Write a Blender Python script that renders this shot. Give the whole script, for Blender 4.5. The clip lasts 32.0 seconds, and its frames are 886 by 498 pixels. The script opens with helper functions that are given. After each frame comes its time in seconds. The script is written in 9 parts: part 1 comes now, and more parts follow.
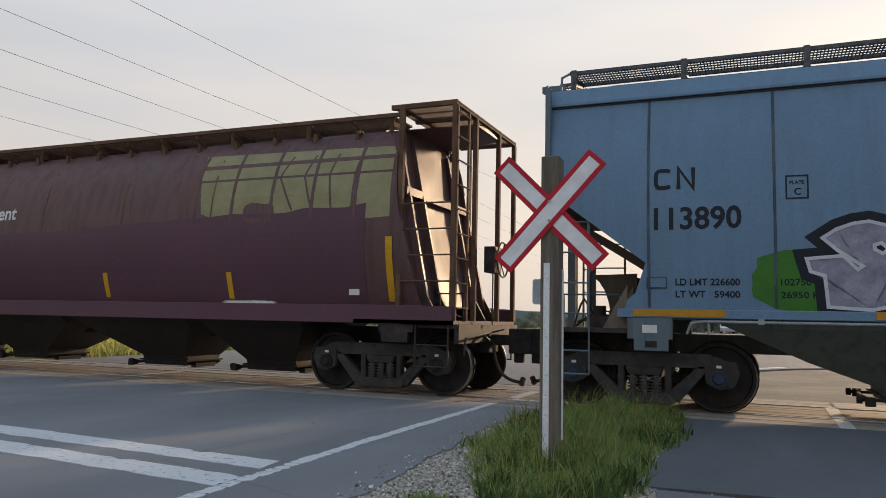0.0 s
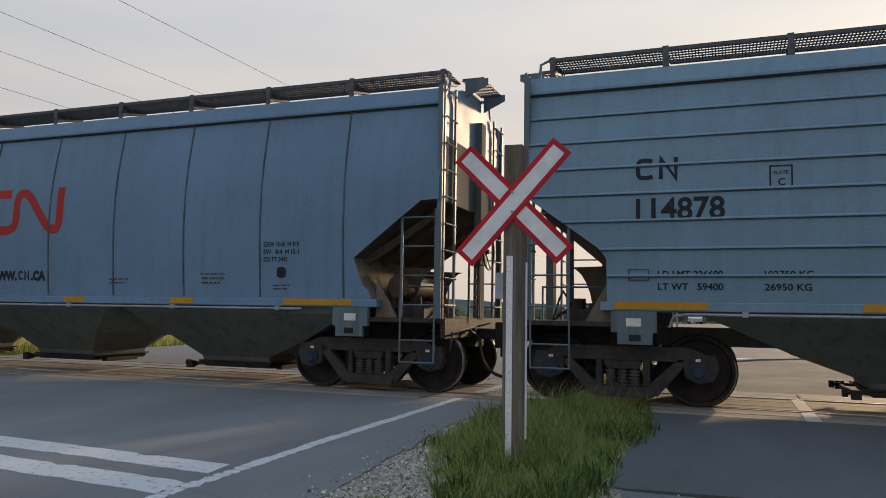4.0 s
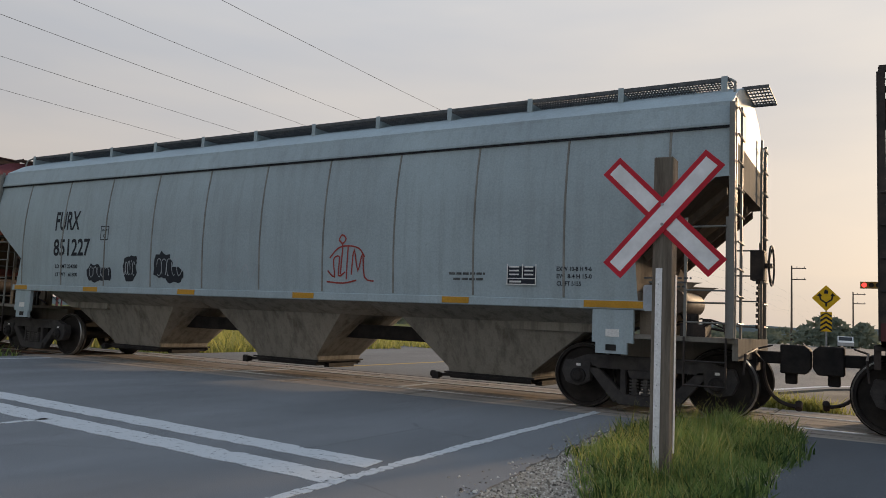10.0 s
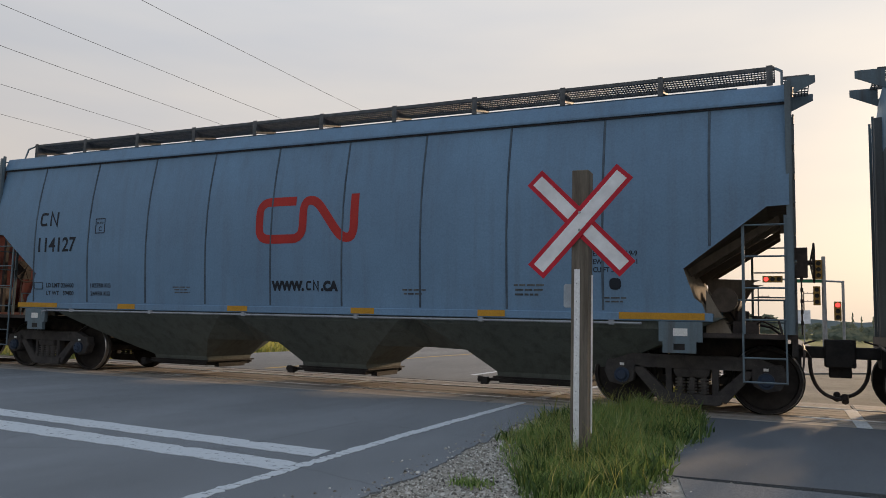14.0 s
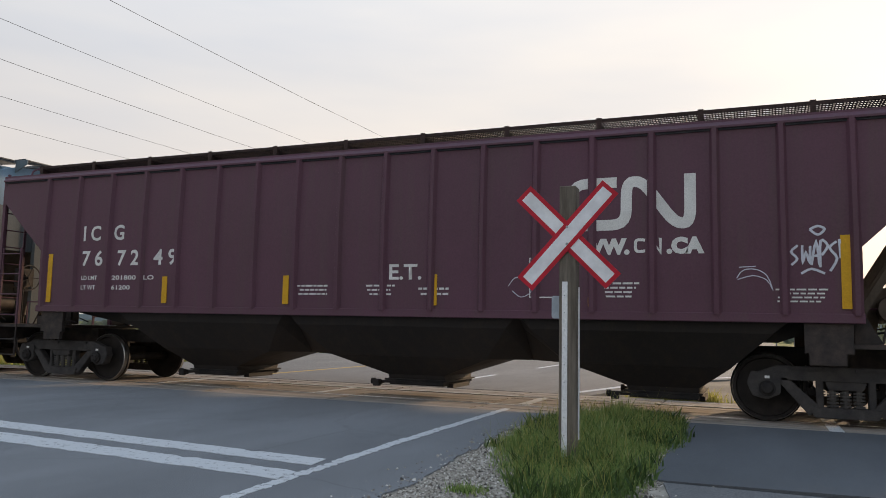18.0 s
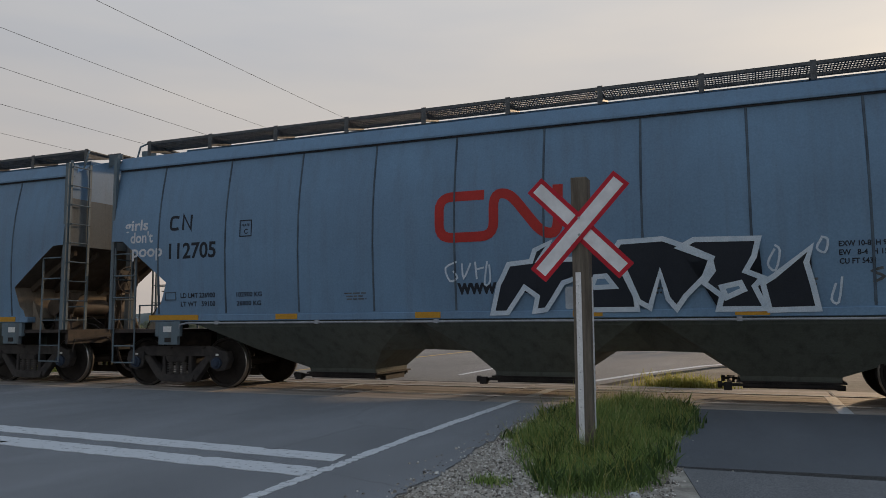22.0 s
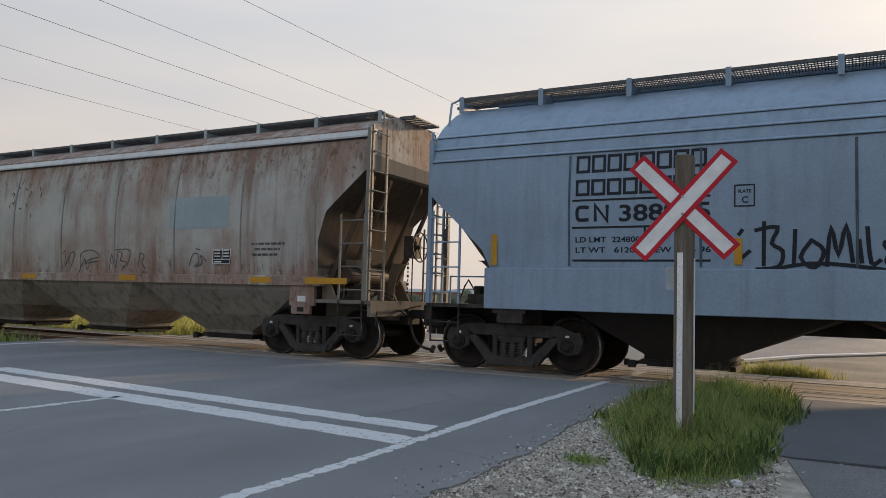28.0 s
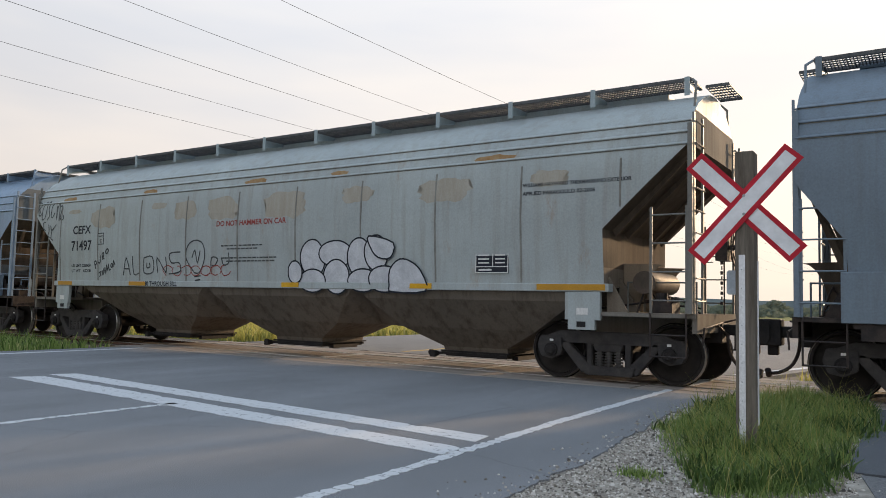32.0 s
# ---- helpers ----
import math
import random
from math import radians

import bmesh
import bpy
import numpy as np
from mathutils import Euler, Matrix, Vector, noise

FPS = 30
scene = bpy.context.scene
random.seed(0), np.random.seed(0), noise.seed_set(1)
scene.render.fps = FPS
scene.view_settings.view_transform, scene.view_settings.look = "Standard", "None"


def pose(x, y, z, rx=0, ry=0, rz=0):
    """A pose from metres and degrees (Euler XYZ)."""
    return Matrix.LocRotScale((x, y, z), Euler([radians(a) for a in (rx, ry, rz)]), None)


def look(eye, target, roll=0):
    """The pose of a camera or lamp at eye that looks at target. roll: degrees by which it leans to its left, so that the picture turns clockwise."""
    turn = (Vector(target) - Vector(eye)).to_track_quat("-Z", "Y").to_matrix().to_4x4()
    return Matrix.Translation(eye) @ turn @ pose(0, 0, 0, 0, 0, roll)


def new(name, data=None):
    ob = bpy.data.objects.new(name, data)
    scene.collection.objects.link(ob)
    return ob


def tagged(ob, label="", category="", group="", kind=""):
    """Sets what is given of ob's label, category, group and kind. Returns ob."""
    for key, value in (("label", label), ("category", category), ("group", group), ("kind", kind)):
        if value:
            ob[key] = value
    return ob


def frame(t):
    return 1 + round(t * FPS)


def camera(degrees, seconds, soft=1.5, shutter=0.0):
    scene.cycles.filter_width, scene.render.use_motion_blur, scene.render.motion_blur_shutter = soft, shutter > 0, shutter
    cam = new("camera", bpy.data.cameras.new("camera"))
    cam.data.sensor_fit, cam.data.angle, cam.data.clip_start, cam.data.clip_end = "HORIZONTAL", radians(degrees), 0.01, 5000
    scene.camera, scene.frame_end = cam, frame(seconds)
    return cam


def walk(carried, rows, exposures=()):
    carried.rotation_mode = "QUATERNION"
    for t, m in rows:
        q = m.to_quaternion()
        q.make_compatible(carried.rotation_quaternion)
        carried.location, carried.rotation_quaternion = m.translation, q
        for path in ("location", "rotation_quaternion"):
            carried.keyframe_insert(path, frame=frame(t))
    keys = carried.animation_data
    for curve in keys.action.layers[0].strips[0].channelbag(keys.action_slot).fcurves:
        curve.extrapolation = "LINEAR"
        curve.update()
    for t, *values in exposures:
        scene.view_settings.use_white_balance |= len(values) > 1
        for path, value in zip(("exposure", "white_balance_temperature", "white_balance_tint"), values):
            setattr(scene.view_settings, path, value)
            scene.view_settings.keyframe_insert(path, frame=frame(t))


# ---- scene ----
from collections import Counter

# camera: a person stands beside the crossing, turning to follow the train
cam = camera(60.6, 32.0, soft=0.9)
ROWS = [
    (0.0, 0.060, 0.428, 1.112, 5.33, -1.18, 22.63),
    (0.5, 0.218, 0.526, 1.107, 5.01, -0.95, 24.13),
    (1.0, 0.295, 0.550, 1.114, 4.70, -0.91, 25.70),
    (1.5, 0.239, 0.499, 1.117, 4.52, -0.58, 26.79),
    (2.0, 0.201, 0.519, 1.119, 4.56, -0.52, 27.47),
    (2.5, 0.251, 0.636, 1.133, 4.52, -0.84, 27.11),
    (3.0, 0.211, 0.744, 1.138, 4.56, -1.14, 25.21),
    (3.5, 0.114, 0.735, 1.147, 4.48, -1.04, 22.62),
    (5.5, 0.006, 0.488, 1.111, 5.29, -0.57, 17.72),
    (6.0, -0.004, 0.453, 1.102, 5.41, -0.13, 22.33),
    (6.5, 0.002, 0.416, 1.099, 5.07, -0.10, 26.39),
    (7.0, 0.045, 0.453, 1.095, 5.13, -0.10, 29.53),
    (7.5, 0.086, 0.460, 1.096, 5.10, -0.32, 32.87),
    (8.0, 0.005, 0.446, 1.101, 4.70, -0.49, 35.50),
    (8.5, -0.009, 0.443, 1.103, 4.72, -0.60, 38.49),
    (9.0, -0.028, 0.397, 1.116, 4.79, -1.00, 38.56),
    (9.5, -0.063, 0.375, 1.115, 5.10, -1.77, 34.95),
    (10.0, -0.025, 0.469, 1.098, 5.46, -2.61, 29.96),
    (10.5, -0.086, 0.475, 1.096, 5.45, -3.34, 25.45),
    (11.0, -0.104, 0.410, 1.100, 5.19, -3.23, 24.54),
    (11.5, -0.085, 0.339, 1.103, 4.88, -2.70, 25.04),
    (12.0, -0.023, 0.259, 1.105, 4.48, -2.00, 24.39),
    (12.5, 0.026, 0.174, 1.104, 4.31, -1.26, 22.88),
    (13.0, 0.049, 0.091, 1.107, 4.61, -0.86, 22.31),
    (13.5, 0.039, -0.007, 1.099, 5.01, -1.06, 22.75),
    (14.0, 0.124, -0.090, 1.085, 5.62, -1.42, 24.23),
    (14.5, 0.142, -0.137, 1.092, 5.87, -1.75, 25.50),
    (16.5, 0.093, -0.267, 1.124, 5.68, -1.41, 28.26),
    (17.0, 0.067, -0.298, 1.130, 5.78, -1.26, 28.10),
    (17.5, 0.059, -0.339, 1.136, 5.87, -1.36, 26.54),
    (18.0, 0.077, -0.342, 1.145, 5.94, -1.20, 22.42),
    (18.5, 0.064, -0.342, 1.131, 6.34, -0.97, 16.75),
    (19.0, 0.007, -0.352, 1.119, 6.81, -0.58, 13.19),
    (19.5, -0.015, -0.370, 1.133, 6.86, -0.51, 12.23),
    (20.0, -0.014, -0.379, 1.140, 6.53, -0.36, 12.17),
    (20.5, -0.006, -0.376, 1.141, 6.31, -0.13, 11.94),
    (21.0, -0.006, -0.378, 1.137, 6.11, 0.01, 12.37),
    (21.5, -0.034, -0.390, 1.134, 5.95, 0.19, 16.33),
    (22.0, -0.061, -0.434, 1.137, 5.54, 0.37, 22.19),
    (22.5, -0.079, -0.476, 1.143, 4.97, 0.08, 27.58),
    (23.0, -0.105, -0.446, 1.133, 4.79, 0.09, 30.86),
    (23.5, -0.070, -0.412, 1.136, 4.69, -0.26, 33.33),
    (24.0, -0.054, -0.395, 1.140, 4.64, -0.65, 35.04),
    (24.5, -0.103, -0.427, 1.142, 4.47, -0.97, 36.18),
    (26.5, -0.101, -0.355, 1.125, 4.83, -2.03, 26.29),
    (27.0, -0.088, -0.375, 1.126, 4.85, -2.02, 25.59),
    (27.5, -0.124, -0.428, 1.125, 4.42, -1.69, 26.69),
    (28.0, -0.161, -0.468, 1.118, 3.76, -1.60, 28.46),
    (28.5, -0.163, -0.400, 1.112, 3.37, -1.47, 30.10),
    (29.0, -0.120, -0.301, 1.113, 3.31, -1.34, 31.99),
    (29.5, -0.086, -0.283, 1.115, 3.24, -1.11, 33.66),
    (30.0, -0.120, -0.296, 1.121, 3.21, -1.16, 34.86),
    (30.5, -0.148, -0.332, 1.128, 3.35, -1.43, 35.42),
    (31.0, -0.153, -0.342, 1.132, 3.45, -1.57, 35.71),
    (31.5, -0.144, -0.309, 1.132, 3.51, -1.63, 35.56),
    (32.0, -0.115, -0.254, 1.126, 4.07, -1.32, 33.38),
]
PATH = [(t, pose(x, y, z, 90 + a, b, c)) for t, x, y, z, a, b, c in ROWS]
EXPOSURES = [(0.0, 0.18), (1.0, -0.02), (2.0, 0.03), (3.0, 0.06), (3.5, 0.05), (6.0, -0.02), (7.0, 0.1), (8.0, 0.12), (9.0, 0.08), (10.0, -0.06), (11.0, -0.06), (12.0, -0.02), (13.0, -0.02), (14.0, 0.05), (15.5, 0.2), (17.0, 0.26), (18.0, 0.34), (19.0, 0.0), (20.0, -0.3), (21.0, -0.5), (22.0, -0.26), (23.0, -0.1), (24.0, 0.02), (26.0, 0.25), (27.0, 0.28), (28.0, 0.17), (29.0, 0.05), (30.0, 0.3), (31.0, 0.5), (32.0, 0.53)]
walk(cam, PATH, EXPOSURES)

# where the train stands along the track: seconds, metres
TRAIN = [(0.0, 0.00), (0.5, -4.21), (1.0, -8.42), (1.5, -12.63), (2.0, -16.83), (2.5, -21.01), (3.0, -25.16), (3.5, -29.28), (5.5, -45.62), (6.0, -49.68), (6.5, -53.71), (7.0, -57.72), (7.5, -61.72), (8.0, -65.71), (8.5, -69.71), (9.0, -73.72), (9.5, -77.71), (10.0, -81.69), (10.5, -85.65), (11.0, -89.60), (11.5, -93.54), (12.0, -97.47), (12.5, -101.39), (13.0, -105.30), (13.5, -109.19), (14.0, -113.06), (14.5, -116.94), (16.5, -132.46), (17.0, -136.35), (17.5, -140.25), (18.0, -144.15), (18.5, -148.06), (19.0, -151.97), (19.5, -155.91), (20.0, -159.83), (20.5, -163.75), (21.0, -167.64), (21.5, -171.52), (22.0, -175.38), (22.5, -179.22), (23.0, -183.05), (23.5, -186.86), (24.0, -190.67), (24.5, -194.47), (26.5, -209.72), (27.0, -213.55), (27.5, -217.39), (28.0, -221.25), (28.5, -225.11), (29.0, -228.97), (29.5, -232.83), (30.0, -236.68), (30.5, -240.54), (31.0, -244.39), (31.5, -248.23), (32.0, -252.07)]

TRACK_Y = 11.72
GAUGE = 0.752


def color_ramp(nt, stops, interp="LINEAR"):
    n = nt.nodes.new("ShaderNodeValToRGB")
    n.color_ramp.interpolation = interp
    el = n.color_ramp.elements
    while len(el) < len(stops):
        el.new(0.5)
    for e, (p, c) in zip(el, stops):
        e.position = p
        e.color = (*c, 1) if len(c) == 3 else c
    return n


# ---- light: low hazy sun behind the train, smoky pale sky ----
SUN_DIR = Vector((0.246, 0.944, 0.221)).normalized()
SUN_EL, SUN_AZ = math.asin(SUN_DIR.z), math.atan2(SUN_DIR.x, SUN_DIR.y)


def make_world():
    world = bpy.data.worlds.new("sky")
    scene.world = world
    world.use_nodes = True
    nt = world.node_tree
    nt.nodes.clear()
    sky = nt.nodes.new("ShaderNodeTexSky")
    sky.sky_type, sky.sun_disc = "NISHITA", False
    sky.sun_elevation, sky.sun_rotation = SUN_EL, SUN_AZ
    sky.air_density, sky.dust_density, sky.ozone_density, sky.altitude = 1.0, 4.0, 1.0, 200
    # smoke haze lifts and evens the sky
    geo = nt.nodes.new("ShaderNodeTexCoord")
    sep = nt.nodes.new("ShaderNodeSeparateXYZ")
    nt.links.new(geo.outputs["Generated"], sep.inputs[0])
    height = color_ramp(nt, [(0.0, HAZE_LOW), (0.30, HAZE_MID), (0.75, HAZE_HIGH), (1.0, HAZE_HIGH)])
    nt.links.new(sep.outputs["Z"], height.inputs[0])
    # bright patch of haze round the sun
    dot = nt.nodes.new("ShaderNodeVectorMath")
    dot.operation = "DOT_PRODUCT"
    nt.links.new(geo.outputs["Generated"], dot.inputs[0])
    dot.inputs[1].default_value = SUN_DIR
    glow = color_ramp(nt, [(0.0, (0, 0, 0)), (0.5, (0.11, 0.105, 0.10)), (0.93, (0.215, 0.18, 0.14)), (0.985, (0.24, 0.205, 0.16)), (0.9965, (0.30, 0.25, 0.18)), (0.9992, (0.9, 0.7, 0.45))])
    nt.links.new(dot.outputs["Value"], glow.inputs[0])
    add = nt.nodes.new("ShaderNodeMixRGB")
    add.blend_type = "ADD"
    add.inputs[0].default_value = 1.0
    nt.links.new(height.outputs[0], add.inputs[1])
    nt.links.new(glow.outputs[0], add.inputs[2])
    # slow soft cloud bands
    noi = nt.nodes.new("ShaderNodeTexNoise")
    noi.inputs["Scale"].default_value = 1.6
    noi.inputs["Detail"].default_value = 4
    mp = nt.nodes.new("ShaderNodeMapping")
    mp.inputs["Scale"].default_value = (1, 1, 5)
    nt.links.new(geo.outputs["Generated"], mp.inputs[0])
    nt.links.new(mp.outputs[0], noi.inputs["Vector"])
    band = color_ramp(nt, [(0.34, (0.86, 0.90, 0.97)), (0.66, (1.06, 1.04, 1.02))])
    nt.links.new(noi.outputs["Fac"], band.inputs[0])
    mul = nt.nodes.new("ShaderNodeMixRGB")
    mul.blend_type = "MULTIPLY"
    mul.inputs[0].default_value = 1.0
    nt.links.new(add.outputs[0], mul.inputs[1])
    nt.links.new(band.outputs[0], mul.inputs[2])
    bg1 = nt.nodes.new("ShaderNodeBackground")
    bg1.inputs[1].default_value = SKY_STRENGTH
    nt.links.new(sky.outputs[0], bg1.inputs[0])
    bg2 = nt.nodes.new("ShaderNodeBackground")
    bg2.inputs[1].default_value = HAZE_STRENGTH
    nt.links.new(mul.outputs[0], bg2.inputs[0])
    both = nt.nodes.new("ShaderNodeAddShader")
    nt.links.new(bg1.outputs[0], both.inputs[0])
    nt.links.new(bg2.outputs[0], both.inputs[1])
    out = nt.nodes.new("ShaderNodeOutputWorld")
    nt.links.new(both.outputs[0], out.inputs[0])


SKY_STRENGTH, HAZE_STRENGTH = 0.006, 0.72
HAZE_LOW, HAZE_MID, HAZE_HIGH = (0.75, 0.64, 0.55), (0.765, 0.737, 0.715), (0.62, 0.79, 1.0)
make_world()
sun = new("sun", bpy.data.lights.new("sun", "SUN"))
sun.data.energy, sun.data.angle, sun.data.color = 2.9, radians(3.5), (1.0, 0.70, 0.43)
sun.matrix_world = look(SUN_DIR * 50, (0, 0, 0))


# ---- materials ----
def material(name, rough=0.6, metal=0.0, spec=0.22):
    m = bpy.data.materials.new(name)
    m.use_nodes = True
    nt = m.node_tree
    b = nt.nodes["Principled BSDF"]
    b.inputs["Roughness"].default_value = rough
    b.inputs["Metallic"].default_value = metal
    b.inputs["Specular IOR Level"].default_value = spec
    return m, nt, b


def coords(nt, scale=(1, 1, 1), kind="Object"):
    tc = nt.nodes.new("ShaderNodeTexCoord")
    mp = nt.nodes.new("ShaderNodeMapping")
    mp.inputs["Scale"].default_value = scale
    nt.links.new(tc.outputs[kind], mp.inputs[0])
    return mp.outputs[0]


def noise_tex(nt, vec, scale, detail=5, rough=0.6):
    n = nt.nodes.new("ShaderNodeTexNoise")
    n.inputs["Scale"].default_value = scale
    n.inputs["Detail"].default_value = detail
    n.inputs["Roughness"].default_value = rough
    nt.links.new(vec, n.inputs["Vector"])
    return n.outputs["Fac"]


def mix(nt, kind, fac, a, b):
    n = nt.nodes.new("ShaderNodeMixRGB")
    n.blend_type = kind
    for s, v in ((n.inputs[0], fac), (n.inputs[1], a), (n.inputs[2], b)):
        if isinstance(v, (int, float)):
            s.default_value = v
        elif isinstance(v, tuple):
            s.default_value = (*v, 1)
        else:
            nt.links.new(v, s)
    return n.outputs[0]


def bump(nt, b, height, strength=0.3, dist=0.01):
    n = nt.nodes.new("ShaderNodeBump")
    n.inputs["Strength"].default_value = strength
    n.inputs["Distance"].default_value = dist
    nt.links.new(height, n.inputs["Height"])
    nt.links.new(n.outputs[0], b.inputs["Normal"])


def mottled(name, a, b_col, scale=6.0, rough=0.7, metal=0.0, stretch=(1, 1, 1), bumps=0.2, fine=60.0, lo=0.35, hi=0.65, kind="Object", depth=0.004):
    """Two tones on a slow noise, with a fine grain over them."""
    m, nt, b = material(name, rough, metal)
    vec = coords(nt, stretch, kind)
    slow = noise_tex(nt, vec, scale, 6)
    ramp = color_ramp(nt, [(lo, a), (hi, b_col)])
    nt.links.new(slow, ramp.inputs[0])
    grain = noise_tex(nt, vec, fine, 3)
    g = color_ramp(nt, [(0.3, (0.86, 0.86, 0.86)), (0.7, (1.1, 1.1, 1.1))])
    nt.links.new(grain, g.inputs[0])
    nt.links.new(mix(nt, "MULTIPLY", 1.0, ramp.outputs[0], g.outputs[0]), b.inputs["Base Color"])
    if bumps:
        bump(nt, b, grain, bumps, depth)
    return m


def car_paint(name, base, grime=(0.10, 0.085, 0.07), amount=0.35, rough=0.5, rust=0.0, rust_col=(0.16, 0.07, 0.035), lift=(1.15, 1.15, 1.15), spec=0.3):
    """Weathered paint: slow fading, vertical dirt runs, optional rust bloom."""
    m, nt, b = material(name, rough, 0.0, spec)
    vec = coords(nt)
    slow = noise_tex(nt, vec, 0.5, 5)
    r1 = color_ramp(nt, [(0.3, (0.85, 0.85, 0.86)), (0.7, lift)])
    nt.links.new(slow, r1.inputs[0])
    col = mix(nt, "MULTIPLY", 1.0, base, r1.outputs[0])
    streak = noise_tex(nt, coords(nt, (7, 7, 0.35)), 1.0, 6, 0.65)
    r2 = color_ramp(nt, [(0.46, (0, 0, 0)), (0.8, (1, 1, 1))])
    nt.links.new(streak, r2.inputs[0])
    fac = nt.nodes.new("ShaderNodeMath")
    fac.operation = "MULTIPLY"
    fac.inputs[1].default_value = amount
    nt.links.new(r2.outputs[0], fac.inputs[0])
    col = mix(nt, "MIX", fac.outputs[0], col, grime)
    fine = noise_tex(nt, vec, 40, 4)
    r3 = color_ramp(nt, [(0.3, (0.89, 0.89, 0.89)), (0.7, (1.08, 1.08, 1.08))])
    nt.links.new(fine, r3.inputs[0])
    col = mix(nt, "MULTIPLY", 1.0, col, r3.outputs[0])
    # small scattered specks of dirt
    sp = color_ramp(nt, [(0.66, (0, 0, 0)), (0.73, (0.45, 0.45, 0.45))])
    nt.links.new(noise_tex(nt, coords(nt, (1, 1, 0.7)), 11, 9, 0.75), sp.inputs[0])
    col = mix(nt, "MIX", sp.outputs[0], col, grime)
    if rust:
        rn = noise_tex(nt, coords(nt, (1.5, 1.5, 0.6)), 1.5, 10, 0.78)
        r4 = color_ramp(nt, [(0.60 - 0.2 * rust, (0, 0, 0)), (0.78 - 0.15 * rust, (1, 1, 1))])
        nt.links.new(rn, r4.inputs[0])
        rf = nt.nodes.new("ShaderNodeMath")
        rf.operation = "MULTIPLY"
        rf.inputs[1].default_value = 0.75
        nt.links.new(r4.outputs[0], rf.inputs[0])
        col = mix(nt, "MIX", rf.outputs[0], col, rust_col)
    nt.links.new(col, b.inputs["Base Color"])
    rr = color_ramp(nt, [(0.3, (rough - 0.1,) * 3), (0.7, (rough + 0.18,) * 3)])
    nt.links.new(slow, rr.inputs[0])
    nt.links.new(rr.outputs[0], b.inputs["Roughness"])
    bump(nt, b, noise_tex(nt, coords(nt, (1.1, 1.1, 0.4)), 1.3, 3), 0.2, 0.05)
    return m


def rust_run_paint(name, base):
    """Grey paint under rust that blooms in patches and runs down from the roof seam, with specks and bare pale areas."""
    m, nt, b = material(name, 0.7, 0.0, 0.15)
    vec = coords(nt)
    tone = color_ramp(nt, [(0.35, tuple(0.86 * c for c in base)), (0.65, tuple(1.08 * c for c in base))])
    nt.links.new(noise_tex(nt, vec, 0.8, 5), tone.inputs[0])
    sep = nt.nodes.new("ShaderNodeSeparateXYZ")
    nt.links.new(vec, sep.inputs[0])
    span = nt.nodes.new("ShaderNodeMapRange")
    span.inputs[1].default_value, span.inputs[2].default_value = 1.4, 4.0
    nt.links.new(sep.outputs["Z"], span.inputs[0])
    high = color_ramp(nt, [(0.0, (1.14,) * 3), (0.22, (1.0,) * 3), (0.5, (0.96,) * 3), (1.0, (1.18,) * 3)])
    nt.links.new(span.outputs[0], high.inputs[0])
    def covered(scale3, sc, lo, hi, amount, rough):
        a = nt.nodes.new("ShaderNodeMath")
        a.operation = "MULTIPLY"
        nt.links.new(noise_tex(nt, coords(nt, scale3), sc, 9, rough), a.inputs[0])
        nt.links.new(high.outputs[0], a.inputs[1])
        r = color_ramp(nt, [(lo, (0, 0, 0)), (hi, (amount,) * 3)])
        nt.links.new(a.outputs[0], r.inputs[0])
        return r.outputs[0]
    col = mix(nt, "MIX", covered((0.7, 0.7, 0.45), 0.9, 0.45, 0.64, 0.72, 0.7), tone.outputs[0], (0.29, 0.175, 0.125))
    col = mix(nt, "MIX", covered((3.2, 3.2, 0.22), 1.0, 0.50, 0.70, 0.75, 0.7), col, (0.19, 0.105, 0.07))
    col = mix(nt, "MIX", covered((1.6, 1.6, 0.9), 5.0, 0.59, 0.68, 0.8, 0.8), col, (0.15, 0.085, 0.06))
    grain = noise_tex(nt, vec, 45, 4)
    g = color_ramp(nt, [(0.3, (0.85, 0.85, 0.85)), (0.7, (1.1, 1.1, 1.1))])
    nt.links.new(grain, g.inputs[0])
    nt.links.new(mix(nt, "MULTIPLY", 1.0, col, g.outputs[0]), b.inputs["Base Color"])
    bump(nt, b, grain, 0.15, 0.004)
    return m


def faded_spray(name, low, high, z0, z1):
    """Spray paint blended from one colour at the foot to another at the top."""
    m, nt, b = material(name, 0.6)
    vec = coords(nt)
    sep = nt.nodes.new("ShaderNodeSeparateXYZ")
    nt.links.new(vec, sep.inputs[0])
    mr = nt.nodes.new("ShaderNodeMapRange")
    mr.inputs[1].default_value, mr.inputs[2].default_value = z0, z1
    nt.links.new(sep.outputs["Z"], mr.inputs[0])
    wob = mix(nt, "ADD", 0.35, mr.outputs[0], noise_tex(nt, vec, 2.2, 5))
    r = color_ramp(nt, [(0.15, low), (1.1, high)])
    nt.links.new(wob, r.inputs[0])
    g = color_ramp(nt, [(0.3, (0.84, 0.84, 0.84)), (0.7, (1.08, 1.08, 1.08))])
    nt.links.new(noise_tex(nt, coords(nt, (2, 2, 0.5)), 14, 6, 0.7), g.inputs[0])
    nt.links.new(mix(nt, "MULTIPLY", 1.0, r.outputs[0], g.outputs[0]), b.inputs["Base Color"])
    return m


def flat_paint(name, col, rough=0.6):
    return mottled(name, tuple(c * 0.88 for c in col), tuple(min(1, c * 1.06) for c in col), 3.0, rough, 0.0, bumps=0.05)


